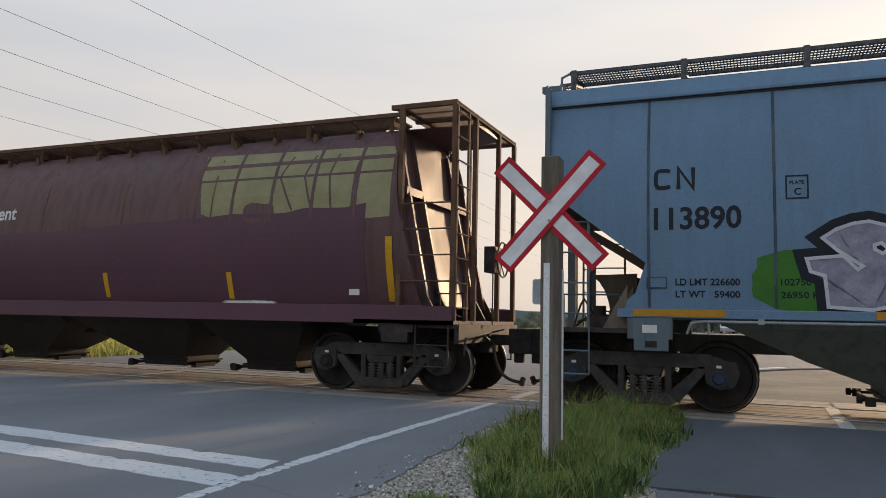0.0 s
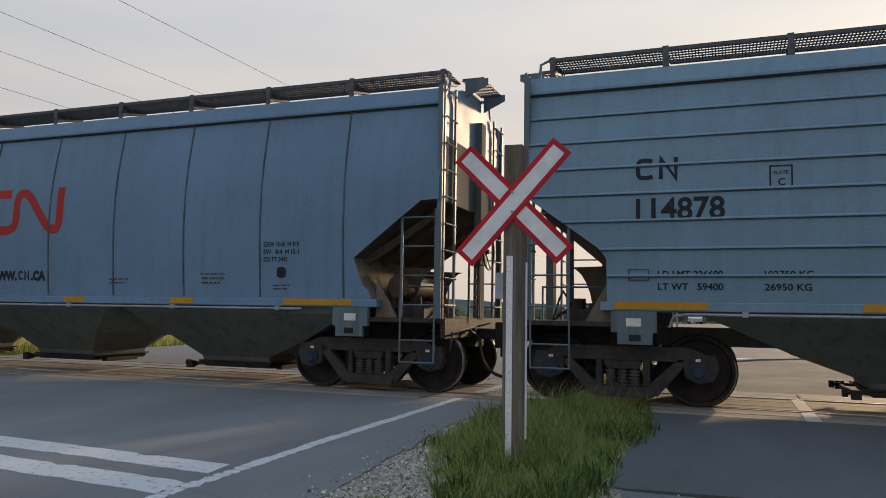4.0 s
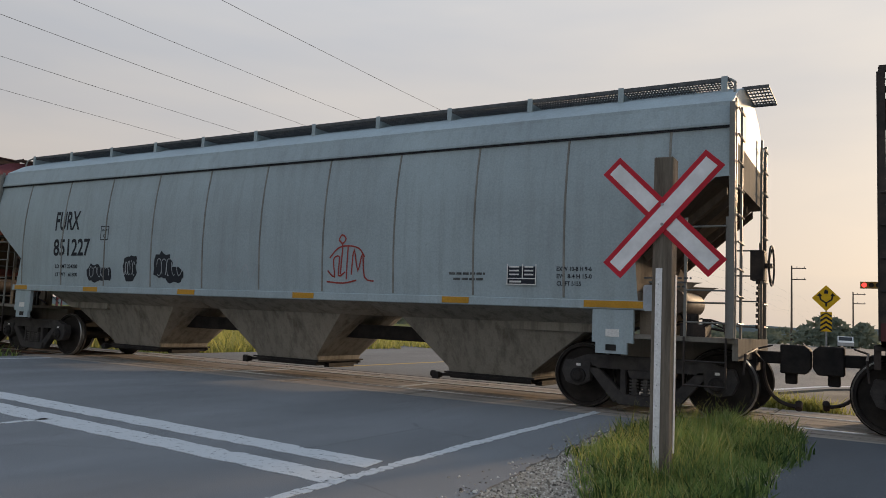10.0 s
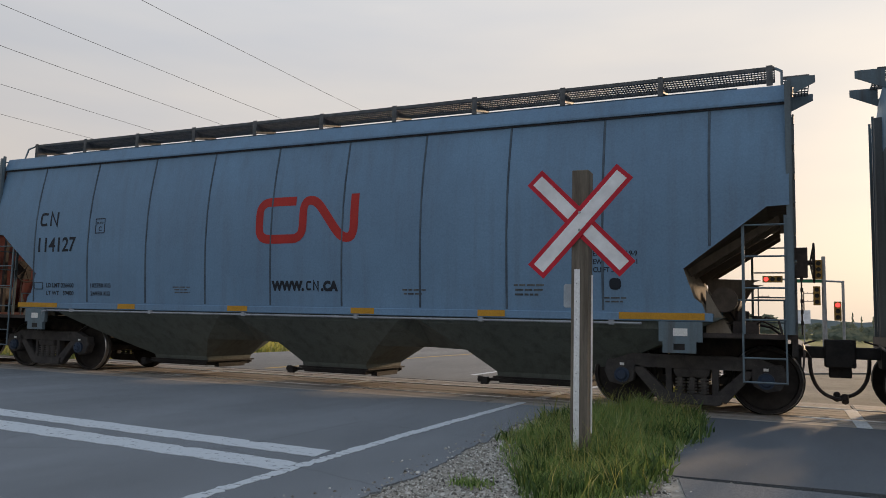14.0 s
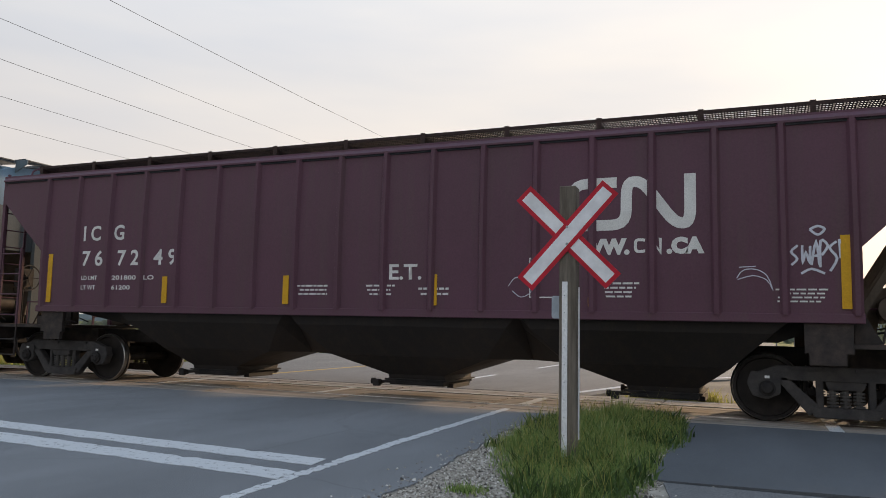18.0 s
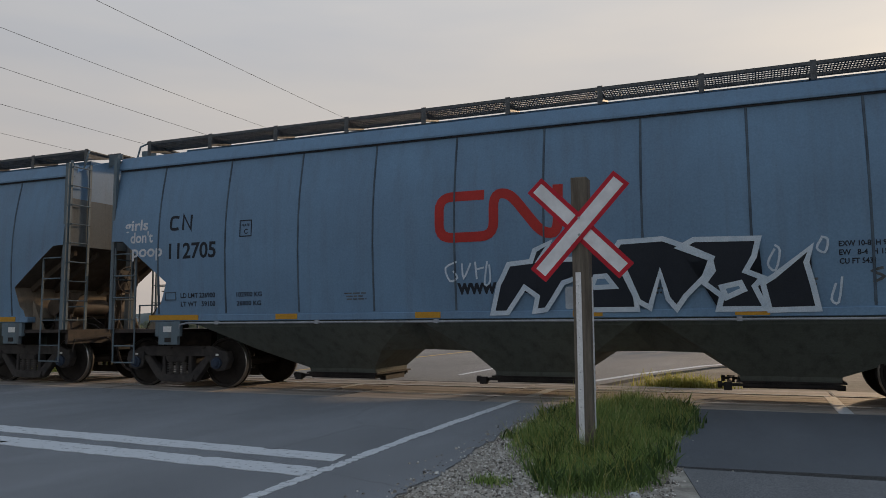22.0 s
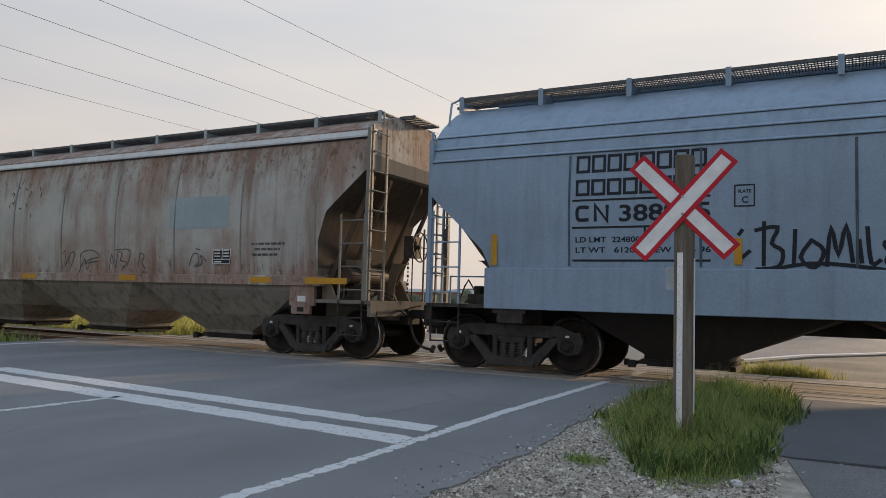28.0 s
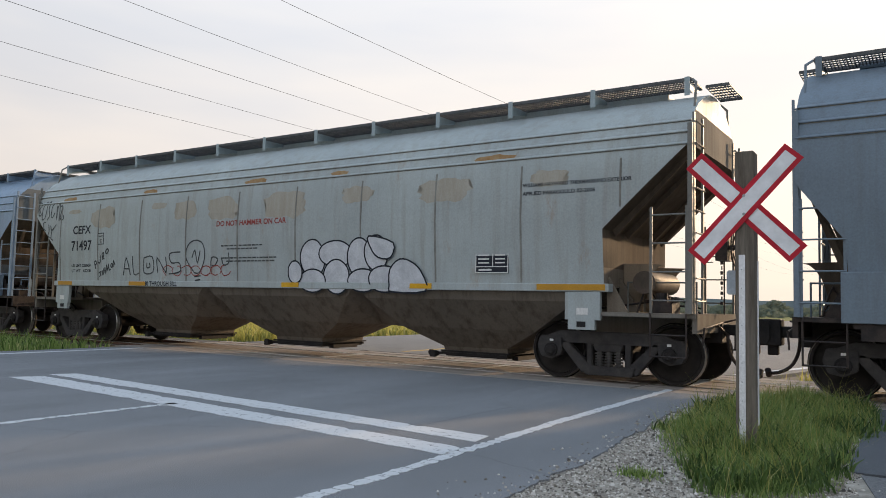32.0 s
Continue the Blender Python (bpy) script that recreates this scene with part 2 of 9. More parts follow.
M = {
    "asphalt": None,
    "blue": car_paint("blue_grey_paint", (0.144, 0.247, 0.372), amount=0.26),
    "blue_pale": car_paint("pale_blue_paint", (0.18, 0.29, 0.395), amount=0.26),
    "blue_cn": car_paint("powder_blue_paint", (0.25, 0.34, 0.45), amount=0.32),
    "maroon": car_paint("maroon_paint", (0.155, 0.047, 0.067), amount=0.2),
    "maroon_deep": car_paint("deep_maroon_paint", (0.092, 0.026, 0.029), amount=0.25, rough=0.42),
    "maroon_dark": car_paint("dark_maroon_paint", (0.110, 0.050, 0.073), amount=0.35),
    "brown": car_paint("brown_maroon_paint", (0.12, 0.03, 0.035), amount=0.3),
    "red": car_paint("faded_red_paint", (0.30, 0.03, 0.036), amount=0.4),
    "light_grey": car_paint("light_grey_paint", (0.342, 0.415, 0.445), amount=0.25),
    "cream_grey": car_paint("dusty_grey_paint", (0.385, 0.43, 0.43), grime=(0.2, 0.15, 0.1), amount=0.4, rust=0.08, rust_col=(0.3, 0.19, 0.1)),
    "rusty": rust_run_paint("rust_run_grey_paint", (0.44, 0.44, 0.42)),
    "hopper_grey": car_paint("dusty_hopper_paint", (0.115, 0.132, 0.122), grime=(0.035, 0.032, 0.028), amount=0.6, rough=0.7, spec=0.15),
    # brown dust, darkened to carry the shade of the sloped underside
    "slope_dark": car_paint("dusty_shaded_slope", (0.125, 0.100, 0.078), grime=(0.04, 0.032, 0.026), amount=0.6, rough=0.8, spec=0.06),
    "end_pale": car_paint("dusty_blue_end", (0.17, 0.185, 0.19), grime=(0.09, 0.075, 0.06), amount=0.5, rough=0.8, spec=0.06),
    "conduit": mottled("pale_conduit", (0.25, 0.27, 0.30), (0.36, 0.38, 0.41), 5, 0.5),
    # tan of dust with the warm sunlight of the car ends mixed in
    "end_dust_sunlit": car_paint("dusty_sunlit_end_paint", (0.22, 0.185, 0.145), grime=(0.06, 0.045, 0.035), amount=0.5, rough=0.8, spec=0.06),
    "end_grey": car_paint("dusty_grey_end", (0.22, 0.205, 0.18), grime=(0.09, 0.07, 0.05), amount=0.5, rough=0.8, spec=0.06),
    "end_maroon": car_paint("dusty_maroon_end", (0.13, 0.05, 0.045), grime=(0.08, 0.05, 0.035), amount=0.5, rough=0.8, spec=0.05),
    "frame_blue": car_paint("dirty_blue_bars", (0.12, 0.165, 0.195), grime=(0.07, 0.05, 0.035), amount=0.7),
    "frame_grey": car_paint("dirty_grey_bars", (0.20, 0.20, 0.185), grime=(0.09, 0.065, 0.045), amount=0.7),
    "tag_ink": mottled("thin_black_marker", (0.05, 0.055, 0.06), (0.14, 0.15, 0.15), 8, 0.7),
    "bubble_white": mottled("white_silver_spray", (0.48, 0.50, 0.53), (0.62, 0.64, 0.67), 5, 0.5),
    "rust_stain": mottled("pale_rust_stain", (0.36, 0.33, 0.27), (0.41, 0.39, 0.34), 3, 0.7, stretch=(3, 3, 0.6)),
    "rust_patch": mottled("orange_rust_bloom", (0.30, 0.17, 0.07), (0.38, 0.27, 0.15), 7, 0.8),
    "pale_blue": mottled("pale_blue_spray", (0.46, 0.56, 0.66), (0.60, 0.68, 0.76), 5, 0.6),
    "red_seam": mottled("dark_red_seam", (0.13, 0.015, 0.02), (0.2, 0.022, 0.028), 3, 0.7),
    "slate": car_paint("slate_blue_paint", (0.175, 0.225, 0.275), amount=0.35),
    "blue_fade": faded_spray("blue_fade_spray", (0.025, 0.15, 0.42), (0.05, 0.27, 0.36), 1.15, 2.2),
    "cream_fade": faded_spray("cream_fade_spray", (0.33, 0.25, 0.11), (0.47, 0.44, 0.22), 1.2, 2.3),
    "bubble_grey": faded_spray("grey_bubble_spray", (0.44, 0.47, 0.54), (0.17, 0.17, 0.18), 1.18, 1.42),
    "word_fade": faded_spray("weathered_wordmark", (0.42, 0.40, 0.55), (0.40, 0.13, 0.14), 2.55, 3.4),
    "brown_halo": mottled("brown_overspray", (0.15, 0.055, 0.045), (0.24, 0.10, 0.075), 2.5, 0.7),
    "grimy_black": car_paint("grimy_black_patch", (0.045, 0.026, 0.027), amount=0.3),
    "red_grimy": car_paint("grimy_red_sill", (0.12, 0.028, 0.03), grime=(0.04, 0.025, 0.022), amount=0.7),
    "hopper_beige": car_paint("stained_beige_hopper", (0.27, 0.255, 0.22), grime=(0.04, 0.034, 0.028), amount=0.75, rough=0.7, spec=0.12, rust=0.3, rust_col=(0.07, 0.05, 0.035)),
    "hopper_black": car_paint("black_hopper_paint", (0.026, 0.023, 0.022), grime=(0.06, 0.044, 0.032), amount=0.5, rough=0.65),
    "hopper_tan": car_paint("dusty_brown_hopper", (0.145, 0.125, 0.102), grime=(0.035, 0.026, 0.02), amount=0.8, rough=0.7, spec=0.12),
    "iron": mottled("dark_cast_iron", (0.016, 0.016, 0.017), (0.036, 0.033, 0.032), 5, 0.75, 0.0, bumps=0.35),
    "spring_steel": mottled("dusty_spring_steel", (0.07, 0.068, 0.068), (0.12, 0.115, 0.11), 5, 0.7, 0.1),
    "roof_pale": car_paint("pale_roof_paint", (0.55, 0.56, 0.56), grime=(0.2, 0.16, 0.12), amount=0.4),
    "web_tan": car_paint("tan_dusted_web", (0.33, 0.265, 0.195), grime=(0.08, 0.06, 0.045), amount=0.5, rough=0.85, spec=0.06),
    "frame_iron": mottled("dusty_cast_frame", (0.036, 0.035, 0.037), (0.072, 0.067, 0.064), 5, 0.75, 0.0, bumps=0.35),
    "wheel": mottled("brake_dusted_wheel_steel", (0.016, 0.014, 0.014), (0.034, 0.03, 0.027), 4, 0.7, 0.1),
    "tread": mottled("polished_tread_steel", (0.3, 0.3, 0.3), (0.45, 0.44, 0.42), 6, 0.3, 0.9),
    "cap_blue": flat_paint("blue_bearing_paint", (0.035, 0.052, 0.085)),
    "frame_dark": mottled("dark_steel_bars", (0.03, 0.028, 0.028), (0.07, 0.055, 0.05), 6, 0.6, 0.2),
    "grate": mottled("galvanised_grating", (0.075, 0.08, 0.085), (0.14, 0.145, 0.15), 8, 0.6, 0.4),
    "grate_dark": mottled("rusted_grating", (0.03, 0.022, 0.02), (0.07, 0.045, 0.04), 8, 0.7, 0.2),
    "white": flat_paint("white_stencil_paint", (0.72, 0.72, 0.70)),
    "black": flat_paint("black_stencil_paint", (0.02, 0.025, 0.035)),
    "logo_red": flat_paint("red_emblem_paint", (0.42, 0.035, 0.03)),
    "yellow": flat_paint("yellow_reflective_tape", (0.65, 0.36, 0.02), 0.4),
    "orange": flat_paint("amber_reflective_tape", (0.50, 0.26, 0.03), 0.4),
    "green": flat_paint("green_spray_paint", (0.06, 0.20, 0.035)),
    "lilac": mottled("lilac_spray_paint", (0.22, 0.22, 0.30), (0.36, 0.36, 0.46), 6, 0.6),
    "sky_blue": mottled("blue_spray_paint", (0.03, 0.16, 0.36), (0.05, 0.26, 0.36), 2, 0.6),
    "deep_blue": mottled("deep_blue_spray", (0.008, 0.02, 0.09), (0.02, 0.05, 0.16), 3, 0.6),
    "turquoise": mottled("turquoise_spray", (0.06, 0.30, 0.46), (0.10, 0.42, 0.52), 2, 0.6),
    "faded_gold": mottled("faded_gold_paint", (0.10, 0.045, 0.022), (0.16, 0.075, 0.03), 3, 0.6),
    "tan": mottled("cream_spray_paint", (0.35, 0.30, 0.15), (0.48, 0.42, 0.22), 3, 0.6),
    "khaki": mottled("faded_khaki_paint", (0.26, 0.24, 0.13), (0.33, 0.30, 0.17), 3, 0.7),
    "silver": mottled("silver_spray_paint", (0.30, 0.33, 0.36), (0.42, 0.45, 0.48), 4, 0.5),
    "primer": car_paint("plain_repaint_patch", (0.30, 0.37, 0.40), amount=0.1),
    "gold": mottled("faded_gold_paint", (0.15, 0.06, 0.04), (0.2, 0.09, 0.05), 3, 0.7),
    "red_spray": flat_paint("red_spray_paint", (0.33, 0.06, 0.05)),
    # seam grime; the same two tones paint the shade under the side ribs
    "seam": mottled("seam_grime_and_shade", (0.055, 0.075, 0.10), (0.10, 0.14, 0.18), 3, 0.7),
    "seam_light": mottled("grey_seam_grime_and_shade", (0.17, 0.165, 0.15), (0.27, 0.27, 0.25), 3, 0.7),
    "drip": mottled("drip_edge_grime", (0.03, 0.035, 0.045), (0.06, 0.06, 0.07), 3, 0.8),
    "faded_brown": car_paint("faded_brown_paint", (0.135, 0.075, 0.075), grime=(0.05, 0.03, 0.03), amount=0.8, rust=0.25),
    "rust_brown": mottled("rusted_brown_steel", (0.10, 0.055, 0.035), (0.17, 0.10, 0.065), 4, 0.8),
    "lilac_edge": flat_paint("pale_spray_edge", (0.62, 0.64, 0.72)),
    "tank": mottled("dusty_painted_tank", (0.07, 0.056, 0.044), (0.13, 0.10, 0.08), 4, 0.6),
}


# ---- mesh helpers ----
def box(bm, x0, x1, y0, y1, z0, z1):
    v = [bm.verts.new(p) for p in ((x0, y0, z0), (x1, y0, z0), (x1, y1, z0), (x0, y1, z0), (x0, y0, z1), (x1, y0, z1), (x1, y1, z1), (x0, y1, z1))]
    for f in ((3, 2, 1, 0), (4, 5, 6, 7), (0, 1, 5, 4), (1, 2, 6, 5), (2, 3, 7, 6), (3, 0, 4, 7)):
        bm.faces.new([v[i] for i in f])


def prism(bm, pts, y0, y1, axis="y"):
    """A polygon in the x-z plane (axis y) or the y-z plane (axis x), pushed from y0 to y1."""
    def at(p, d):
        return (p[0], d, p[1]) if axis == "y" else ((d, p[0], p[1]) if axis == "x" else (p[0], p[1], d))
    a = [bm.verts.new(at(p, y0)) for p in pts]
    b = [bm.verts.new(at(p, y1)) for p in pts]
    n = len(pts)
    bm.faces.new(a)
    bm.faces.new(b[::-1])
    for i in range(n):
        bm.faces.new((a[i], b[i], b[(i + 1) % n], a[(i + 1) % n]))


def cyl(bm, p0, p1, r, seg=10, r1=None):
    p0, p1 = Vector(p0), Vector(p1)
    d = (p1 - p0).normalized()
    up = Vector((0, 0, 1)) if abs(d.z) < 0.9 else Vector((1, 0, 0))
    s = d.cross(up).normalized()
    u = s.cross(d)
    r1 = r if r1 is None else r1
    a, b = [], []
    for i in range(seg):
        c, q = math.cos(2 * math.pi * i / seg), math.sin(2 * math.pi * i / seg)
        a.append(bm.verts.new(p0 + (s * c + u * q) * r))
        b.append(bm.verts.new(p1 + (s * c + u * q) * r1))
    bm.faces.new(a[::-1])
    bm.faces.new(b)
    for i in range(seg):
        bm.faces.new((a[i], a[(i + 1) % seg], b[(i + 1) % seg], b[i]))


def tube(bm, pts, r, seg=6):
    """One bent bar through the points."""
    pts = [Vector(p) for p in pts]
    rings, side = [], None
    for i, p in enumerate(pts):
        a = (p - pts[i - 1]).normalized() if i else (pts[1] - p).normalized()
        b = (pts[i + 1] - p).normalized() if i < len(pts) - 1 else a
        d = (a + b).normalized() if (a + b).length > 0.01 else a
        if side is None:
            side = d.cross(Vector((0, 0, 1)) if abs(d.z) < 0.9 else Vector((1, 0, 0)))
        side = (side - d * side.dot(d)).normalized()
        up = side.cross(d)
        k = min(1.6, 1 / max(0.3, d.dot(a)))
        rings.append([bm.verts.new(p + (side * math.cos(2 * math.pi * j / seg) + up * math.sin(2 * math.pi * j / seg)) * r * k) for j in range(seg)])
    for a, b in zip(rings, rings[1:]):
        for j in range(seg):
            bm.faces.new((a[j], a[(j + 1) % seg], b[(j + 1) % seg], b[j]))
    bm.faces.new(rings[0][::-1])
    bm.faces.new(rings[-1])


def mesh_of(name, bm, mat, smooth=False):
    bmesh.ops.recalc_face_normals(bm, faces=bm.faces)
    me = bpy.data.meshes.new(name)
    bm.to_mesh(me)
    bm.free()
    for mt in (mat if isinstance(mat, (list, tuple)) else [mat]):
        me.materials.append(mt)
    if smooth:
        for p in me.polygons:
            p.use_smooth = True
        try:
            me.set_sharp_from_angle(angle=radians(35))
        except AttributeError:
            pass
    return me


def place(name, me, parent=None, m=None, label=""):
    ob = new(name, me)
    ob.parent = parent
    if m is not None:
        ob.matrix_basis = m
    if label:
        ob["label"] = label
    return ob


def part(name, bm, mat, parent, label="", smooth=False, m=None):
    return place(name, mesh_of(name, bm, mat, smooth), parent, m, label)


def thing(name, label, category, group="", m=None):
    ob = new(name)
    ob.empty_display_size = 0.3
    if m is not None:
        ob.matrix_basis = m
    return tagged(ob, label, category, group)


CACHE = {}


def shared(key, build, mat, smooth=False):
    if key not in CACHE:
        bm = bmesh.new()
        build(bm)
        CACHE[key] = mesh_of(str(key[0] if isinstance(key, tuple) else key), bm, mat, smooth)
    return CACHE[key]


# ---- ground, road, track ----
def ground_material():
    m, nt, b = material("field_grass", 0.95, 0, 0.1)
    vec = coords(nt)
    r = color_ramp(nt, [(0.3, (0.075, 0.10, 0.028)), (0.5, (0.12, 0.14, 0.04)), (0.7, (0.19, 0.17, 0.07))])
    nt.links.new(noise_tex(nt, vec, 0.15, 8, 0.7), r.inputs[0])
    f = color_ramp(nt, [(0.3, (0.7, 0.7, 0.7)), (0.7, (1.2, 1.2, 1.2))])
    nt.links.new(noise_tex(nt, vec, 9, 5), f.inputs[0])
    nt.links.new(mix(nt, "MULTIPLY", 1.0, r.outputs[0], f.outputs[0]), b.inputs["Base Color"])
    return m


def asphalt_material(name, tone, warm, crack=True):
    m, nt, b = material(name, 0.85, 0, 0.25)
    vec = coords(nt)
    c0, c1 = tuple(tone * w for w in warm), tuple(tone * 1.45 * w for w in warm)
    r = color_ramp(nt, [(0.32, c0), (0.68, c1)])
    nt.links.new(noise_tex(nt, coords(nt, (1, 0.25, 1)), 0.7, 6, 0.65), r.inputs[0])
    g = color_ramp(nt, [(0.32, (0.5, 0.5, 0.5)), (0.5, (0.95, 0.95, 0.95)), (0.68, (1.55, 1.55, 1.5))])
    stones = noise_tex(nt, vec, 110, 2)
    nt.links.new(stones, g.inputs[0])
    col = mix(nt, "MULTIPLY", 0.8, r.outputs[0], g.outputs[0])
    if crack:
        v = nt.nodes.new("ShaderNodeTexVoronoi")
        v.feature = "DISTANCE_TO_EDGE"
        v.inputs["Scale"].default_value = 0.35
        warp = mix(nt, "ADD", 0.25, vec, noise_tex(nt, vec, 2.5, 5))
        nt.links.new(warp, v.inputs["Vector"])
        cr = color_ramp(nt, [(0.0, (0.72, 0.72, 0.72)), (0.004, (1, 1, 1))])
        nt.links.new(v.outputs["Distance"], cr.inputs[0])
        col = mix(nt, "MULTIPLY", 1.0, col, cr.outputs[0])
    nt.links.new(col, b.inputs["Base Color"])
    bump(nt, b, stones, 0.5, 0.006)
    return m


def road_line_material(name, col):
    """Worn road paint: the tar shows through where it has flaked."""
    m, nt, b = material(name, 0.7)
    vec = coords(nt)
    r = color_ramp(nt, [(0.36, (0.14, 0.145, 0.15)), (0.44, col)])
    nt.links.new(noise_tex(nt, vec, 16, 8, 0.75), r.inputs[0])
    nt.links.new(r.outputs[0], b.inputs["Base Color"])
    return m


MAT_GROUND = ground_material()
MAT_ROAD = asphalt_material("road_asphalt", 0.155, (0.97, 1.0, 1.05))
MAT_PATH = asphalt_material("path_asphalt", 0.088, (0.93, 1.0, 1.1), crack=False)
MAT_APRON = asphalt_material("worn_apron_asphalt", 0.125, (0.98, 1.0, 1.03), crack=False)
MAT_FAR_ROAD = asphalt_material("far_road_asphalt", 0.14, (1.0, 0.96, 0.92), crack=False)
MAT_LINE = road_line_material("worn_white_line", (0.55, 0.56, 0.57))
MAT_YLINE = road_line_material("worn_yellow_line", (0.45, 0.30, 0.08))
MAT_GRAVEL = mottled("shoulder_gravel", (0.22, 0.20, 0.17), (0.42, 0.385, 0.33), 5.0, 0.95, bumps=0.8, fine=45, depth=0.02)
MAT_DIRT = mottled("sandy_dirt", (0.15, 0.125, 0.095), (0.25, 0.21, 0.16), 0.5, 0.95, bumps=0.6, fine=18, depth=0.03)
MAT_BALLAST = mottled("ballast_stone", (0.10, 0.09, 0.08), (0.22, 0.19, 0.165), 3, 0.95, bumps=1.0, fine=24, depth=0.03)
MAT_PANEL = mottled("worn_crossing_panel", (0.22, 0.19, 0.165), (0.38, 0.33, 0.285), 1.2, 0.8, stretch=(0.5, 4, 1), bumps=0.4, fine=30)
MAT_RUBBER = mottled("black_flangeway_rubber", (0.012, 0.012, 0.012), (0.03, 0.028, 0.026), 5, 0.85)
MAT_RAIL = mottled("rusted_rail_steel", (0.09, 0.05, 0.035), (0.15, 0.09, 0.065), 5, 0.6, 0.3)
MAT_RAILTOP = mottled("polished_rail_head", (0.38, 0.36, 0.34), (0.52, 0.50, 0.47), 3, 0.28, 0.95, stretch=(0.2, 6, 1))
MAT_TIE = mottled("creosoted_tie_wood", (0.05, 0.04, 0.032), (0.11, 0.09, 0.075), 2, 0.9, stretch=(6, 0.6, 6), bumps=0.6)


def slab(name, pts, z0, z1, mat, label, category="ground"):
    bm = bmesh.new()
    prism(bm, pts, z0, z1, axis="z")
    ob = part(name, bm, mat, None, "")
    return tagged(ob, label, category, "", "structure")


bm = bmesh.new()
N, R = 40, 2200.0
ring = [[bm.verts.new((math.copysign(abs(i / N) ** 2.4, i) * R, math.copysign(abs(j / N) ** 2.4, j) * R + 12, -0.09)) for j in range(-N, N + 1)] for i in range(-N, N + 1)]
for i in range(2 * N):
    for j in range(2 * N):
        bm.faces.new((ring[i][j], ring[i + 1][j], ring[i + 1][j + 1], ring[i][j + 1]))
tagged(part("ground", bm, MAT_GROUND, None), "flat dry summer grassland reaching to the horizon", "ground", "", "structure")

def interp_list(pts, v):
    if v <= pts[0][0]:
        return pts[0][1]
    for (a, fa), (b, fb) in zip(pts, pts[1:]):
        if v <= b:
            return fa + (fb - fa) * (v - a) / (b - a)
    return pts[-1][1]


DIRT_EDGE = [(-2, -2.42), (3.3, -2.33), (4.4, -2.28), (5.5, -2.36), (6.9, -2.5), (8, -2.60), (10, -2.5)]


def crumbled_edge():
    """Where the asphalt of the road breaks off along the gravel, from near to far."""
    out = []
    for i in range(170):
        y = -3.5 + 0.08 * i
        base = interp_list(DIRT_EDGE, y)
        out.append((base + 0.08 * noise.noise((y * 1.7, 2, 4)) + 0.045 * noise.noise((y * 7, 6, 4)) + 0.025 * noise.noise((y * 19, 6, 9)), y))
    return out


slab("road", [(-15.3, -60), (-2.6, -60)] + crumbled_edge() + [(-2.5, 10.05), (-15.3, 10.05)], -0.2, 0.0, MAT_ROAD, "dark grey asphalt road crossing the railway with worn white lines", "road")
slab("road_beyond", [(-15.3, 13.4), (-2.7, 13.4), (-2.2, 16), (-1.1, 19.5), (0.8, 23), (5, 27.5), (14, 31.5), (60, 34), (160, 34), (160, 48), (-160, 48), (-160, 34), (-60, 34), (-24, 32), (-18, 28), (-15.6, 22)], -0.2, 0.0, MAT_FAR_ROAD, "pale sunlit asphalt road and junction beyond the track", "road")
slab("road_far_leg", [(-15, 48.004), (2, 48.004), (2, 400), (-15, 400)], -0.2, -0.004, MAT_FAR_ROAD, "pale asphalt road running on towards the horizon", "road")
slab("shoulder", [(-2.9, -60), (-0.3, -60), (1.2, 2), (1.55, 5.88), (-0.62, 5.88), (-0.78, 10.0), (-2.9, 10.0)], -0.2, -0.012, MAT_GRAVEL, "loose grey gravel shoulder beside the road", "gravel")
slab("apron", [(-0.62, 5.86), (-0.35, 4.5), (0.3, -20), (3.5, -20), (1.9, 3), (1.5, 5.86)], -0.21, -0.004, MAT_APRON, "worn lighter asphalt apron in front of the footpath", "path")
slab("footpath", [(-0.72, 5.9), (1.52, 6.05), (1.95, 7.6), (2.42, 10.05), (-0.8, 10.05)], -0.2, 0.002, MAT_PATH, "dark asphalt footpath leading over the railway crossing", "path")
slab("verge_gravel", [(1.3, 5.8), (1.7, 2.9), (3.3, -20), (12, -20), (12, 9.2), (3.2, 9.9), (2.3, 10.05), (1.8, 7.6)], -0.2, -0.02, MAT_GRAVEL, "gravelly verge on the far side of the footpath", "gravel")
slab("dirt_verge", [(-2.55, 13.42), (-0.4, 13.35), (6, 13.35), (40, 13.6), (40, 33), (14.1, 31.2), (5.1, 27.3), (0.9, 22.8), (-1.0, 19.4), (-2.05, 16)], -0.2, -0.03, MAT_DIRT, "bare sandy ground beside the far road", "dirt")
slab("ballast_west", [(-300, 9.4), (-15.9, 9.4), (-15.9, 14.0), (-300, 14.0)], -0.2, -0.07, MAT_BALLAST, "grey crushed stone ballast under the track", "ballast")
slab("ballast_east", [(3.5, 9.6), (300, 9.6), (300, 14.0), (3.5, 14.0)], -0.2, -0.07, MAT_BALLAST, "grey crushed stone ballast under the track", "ballast")


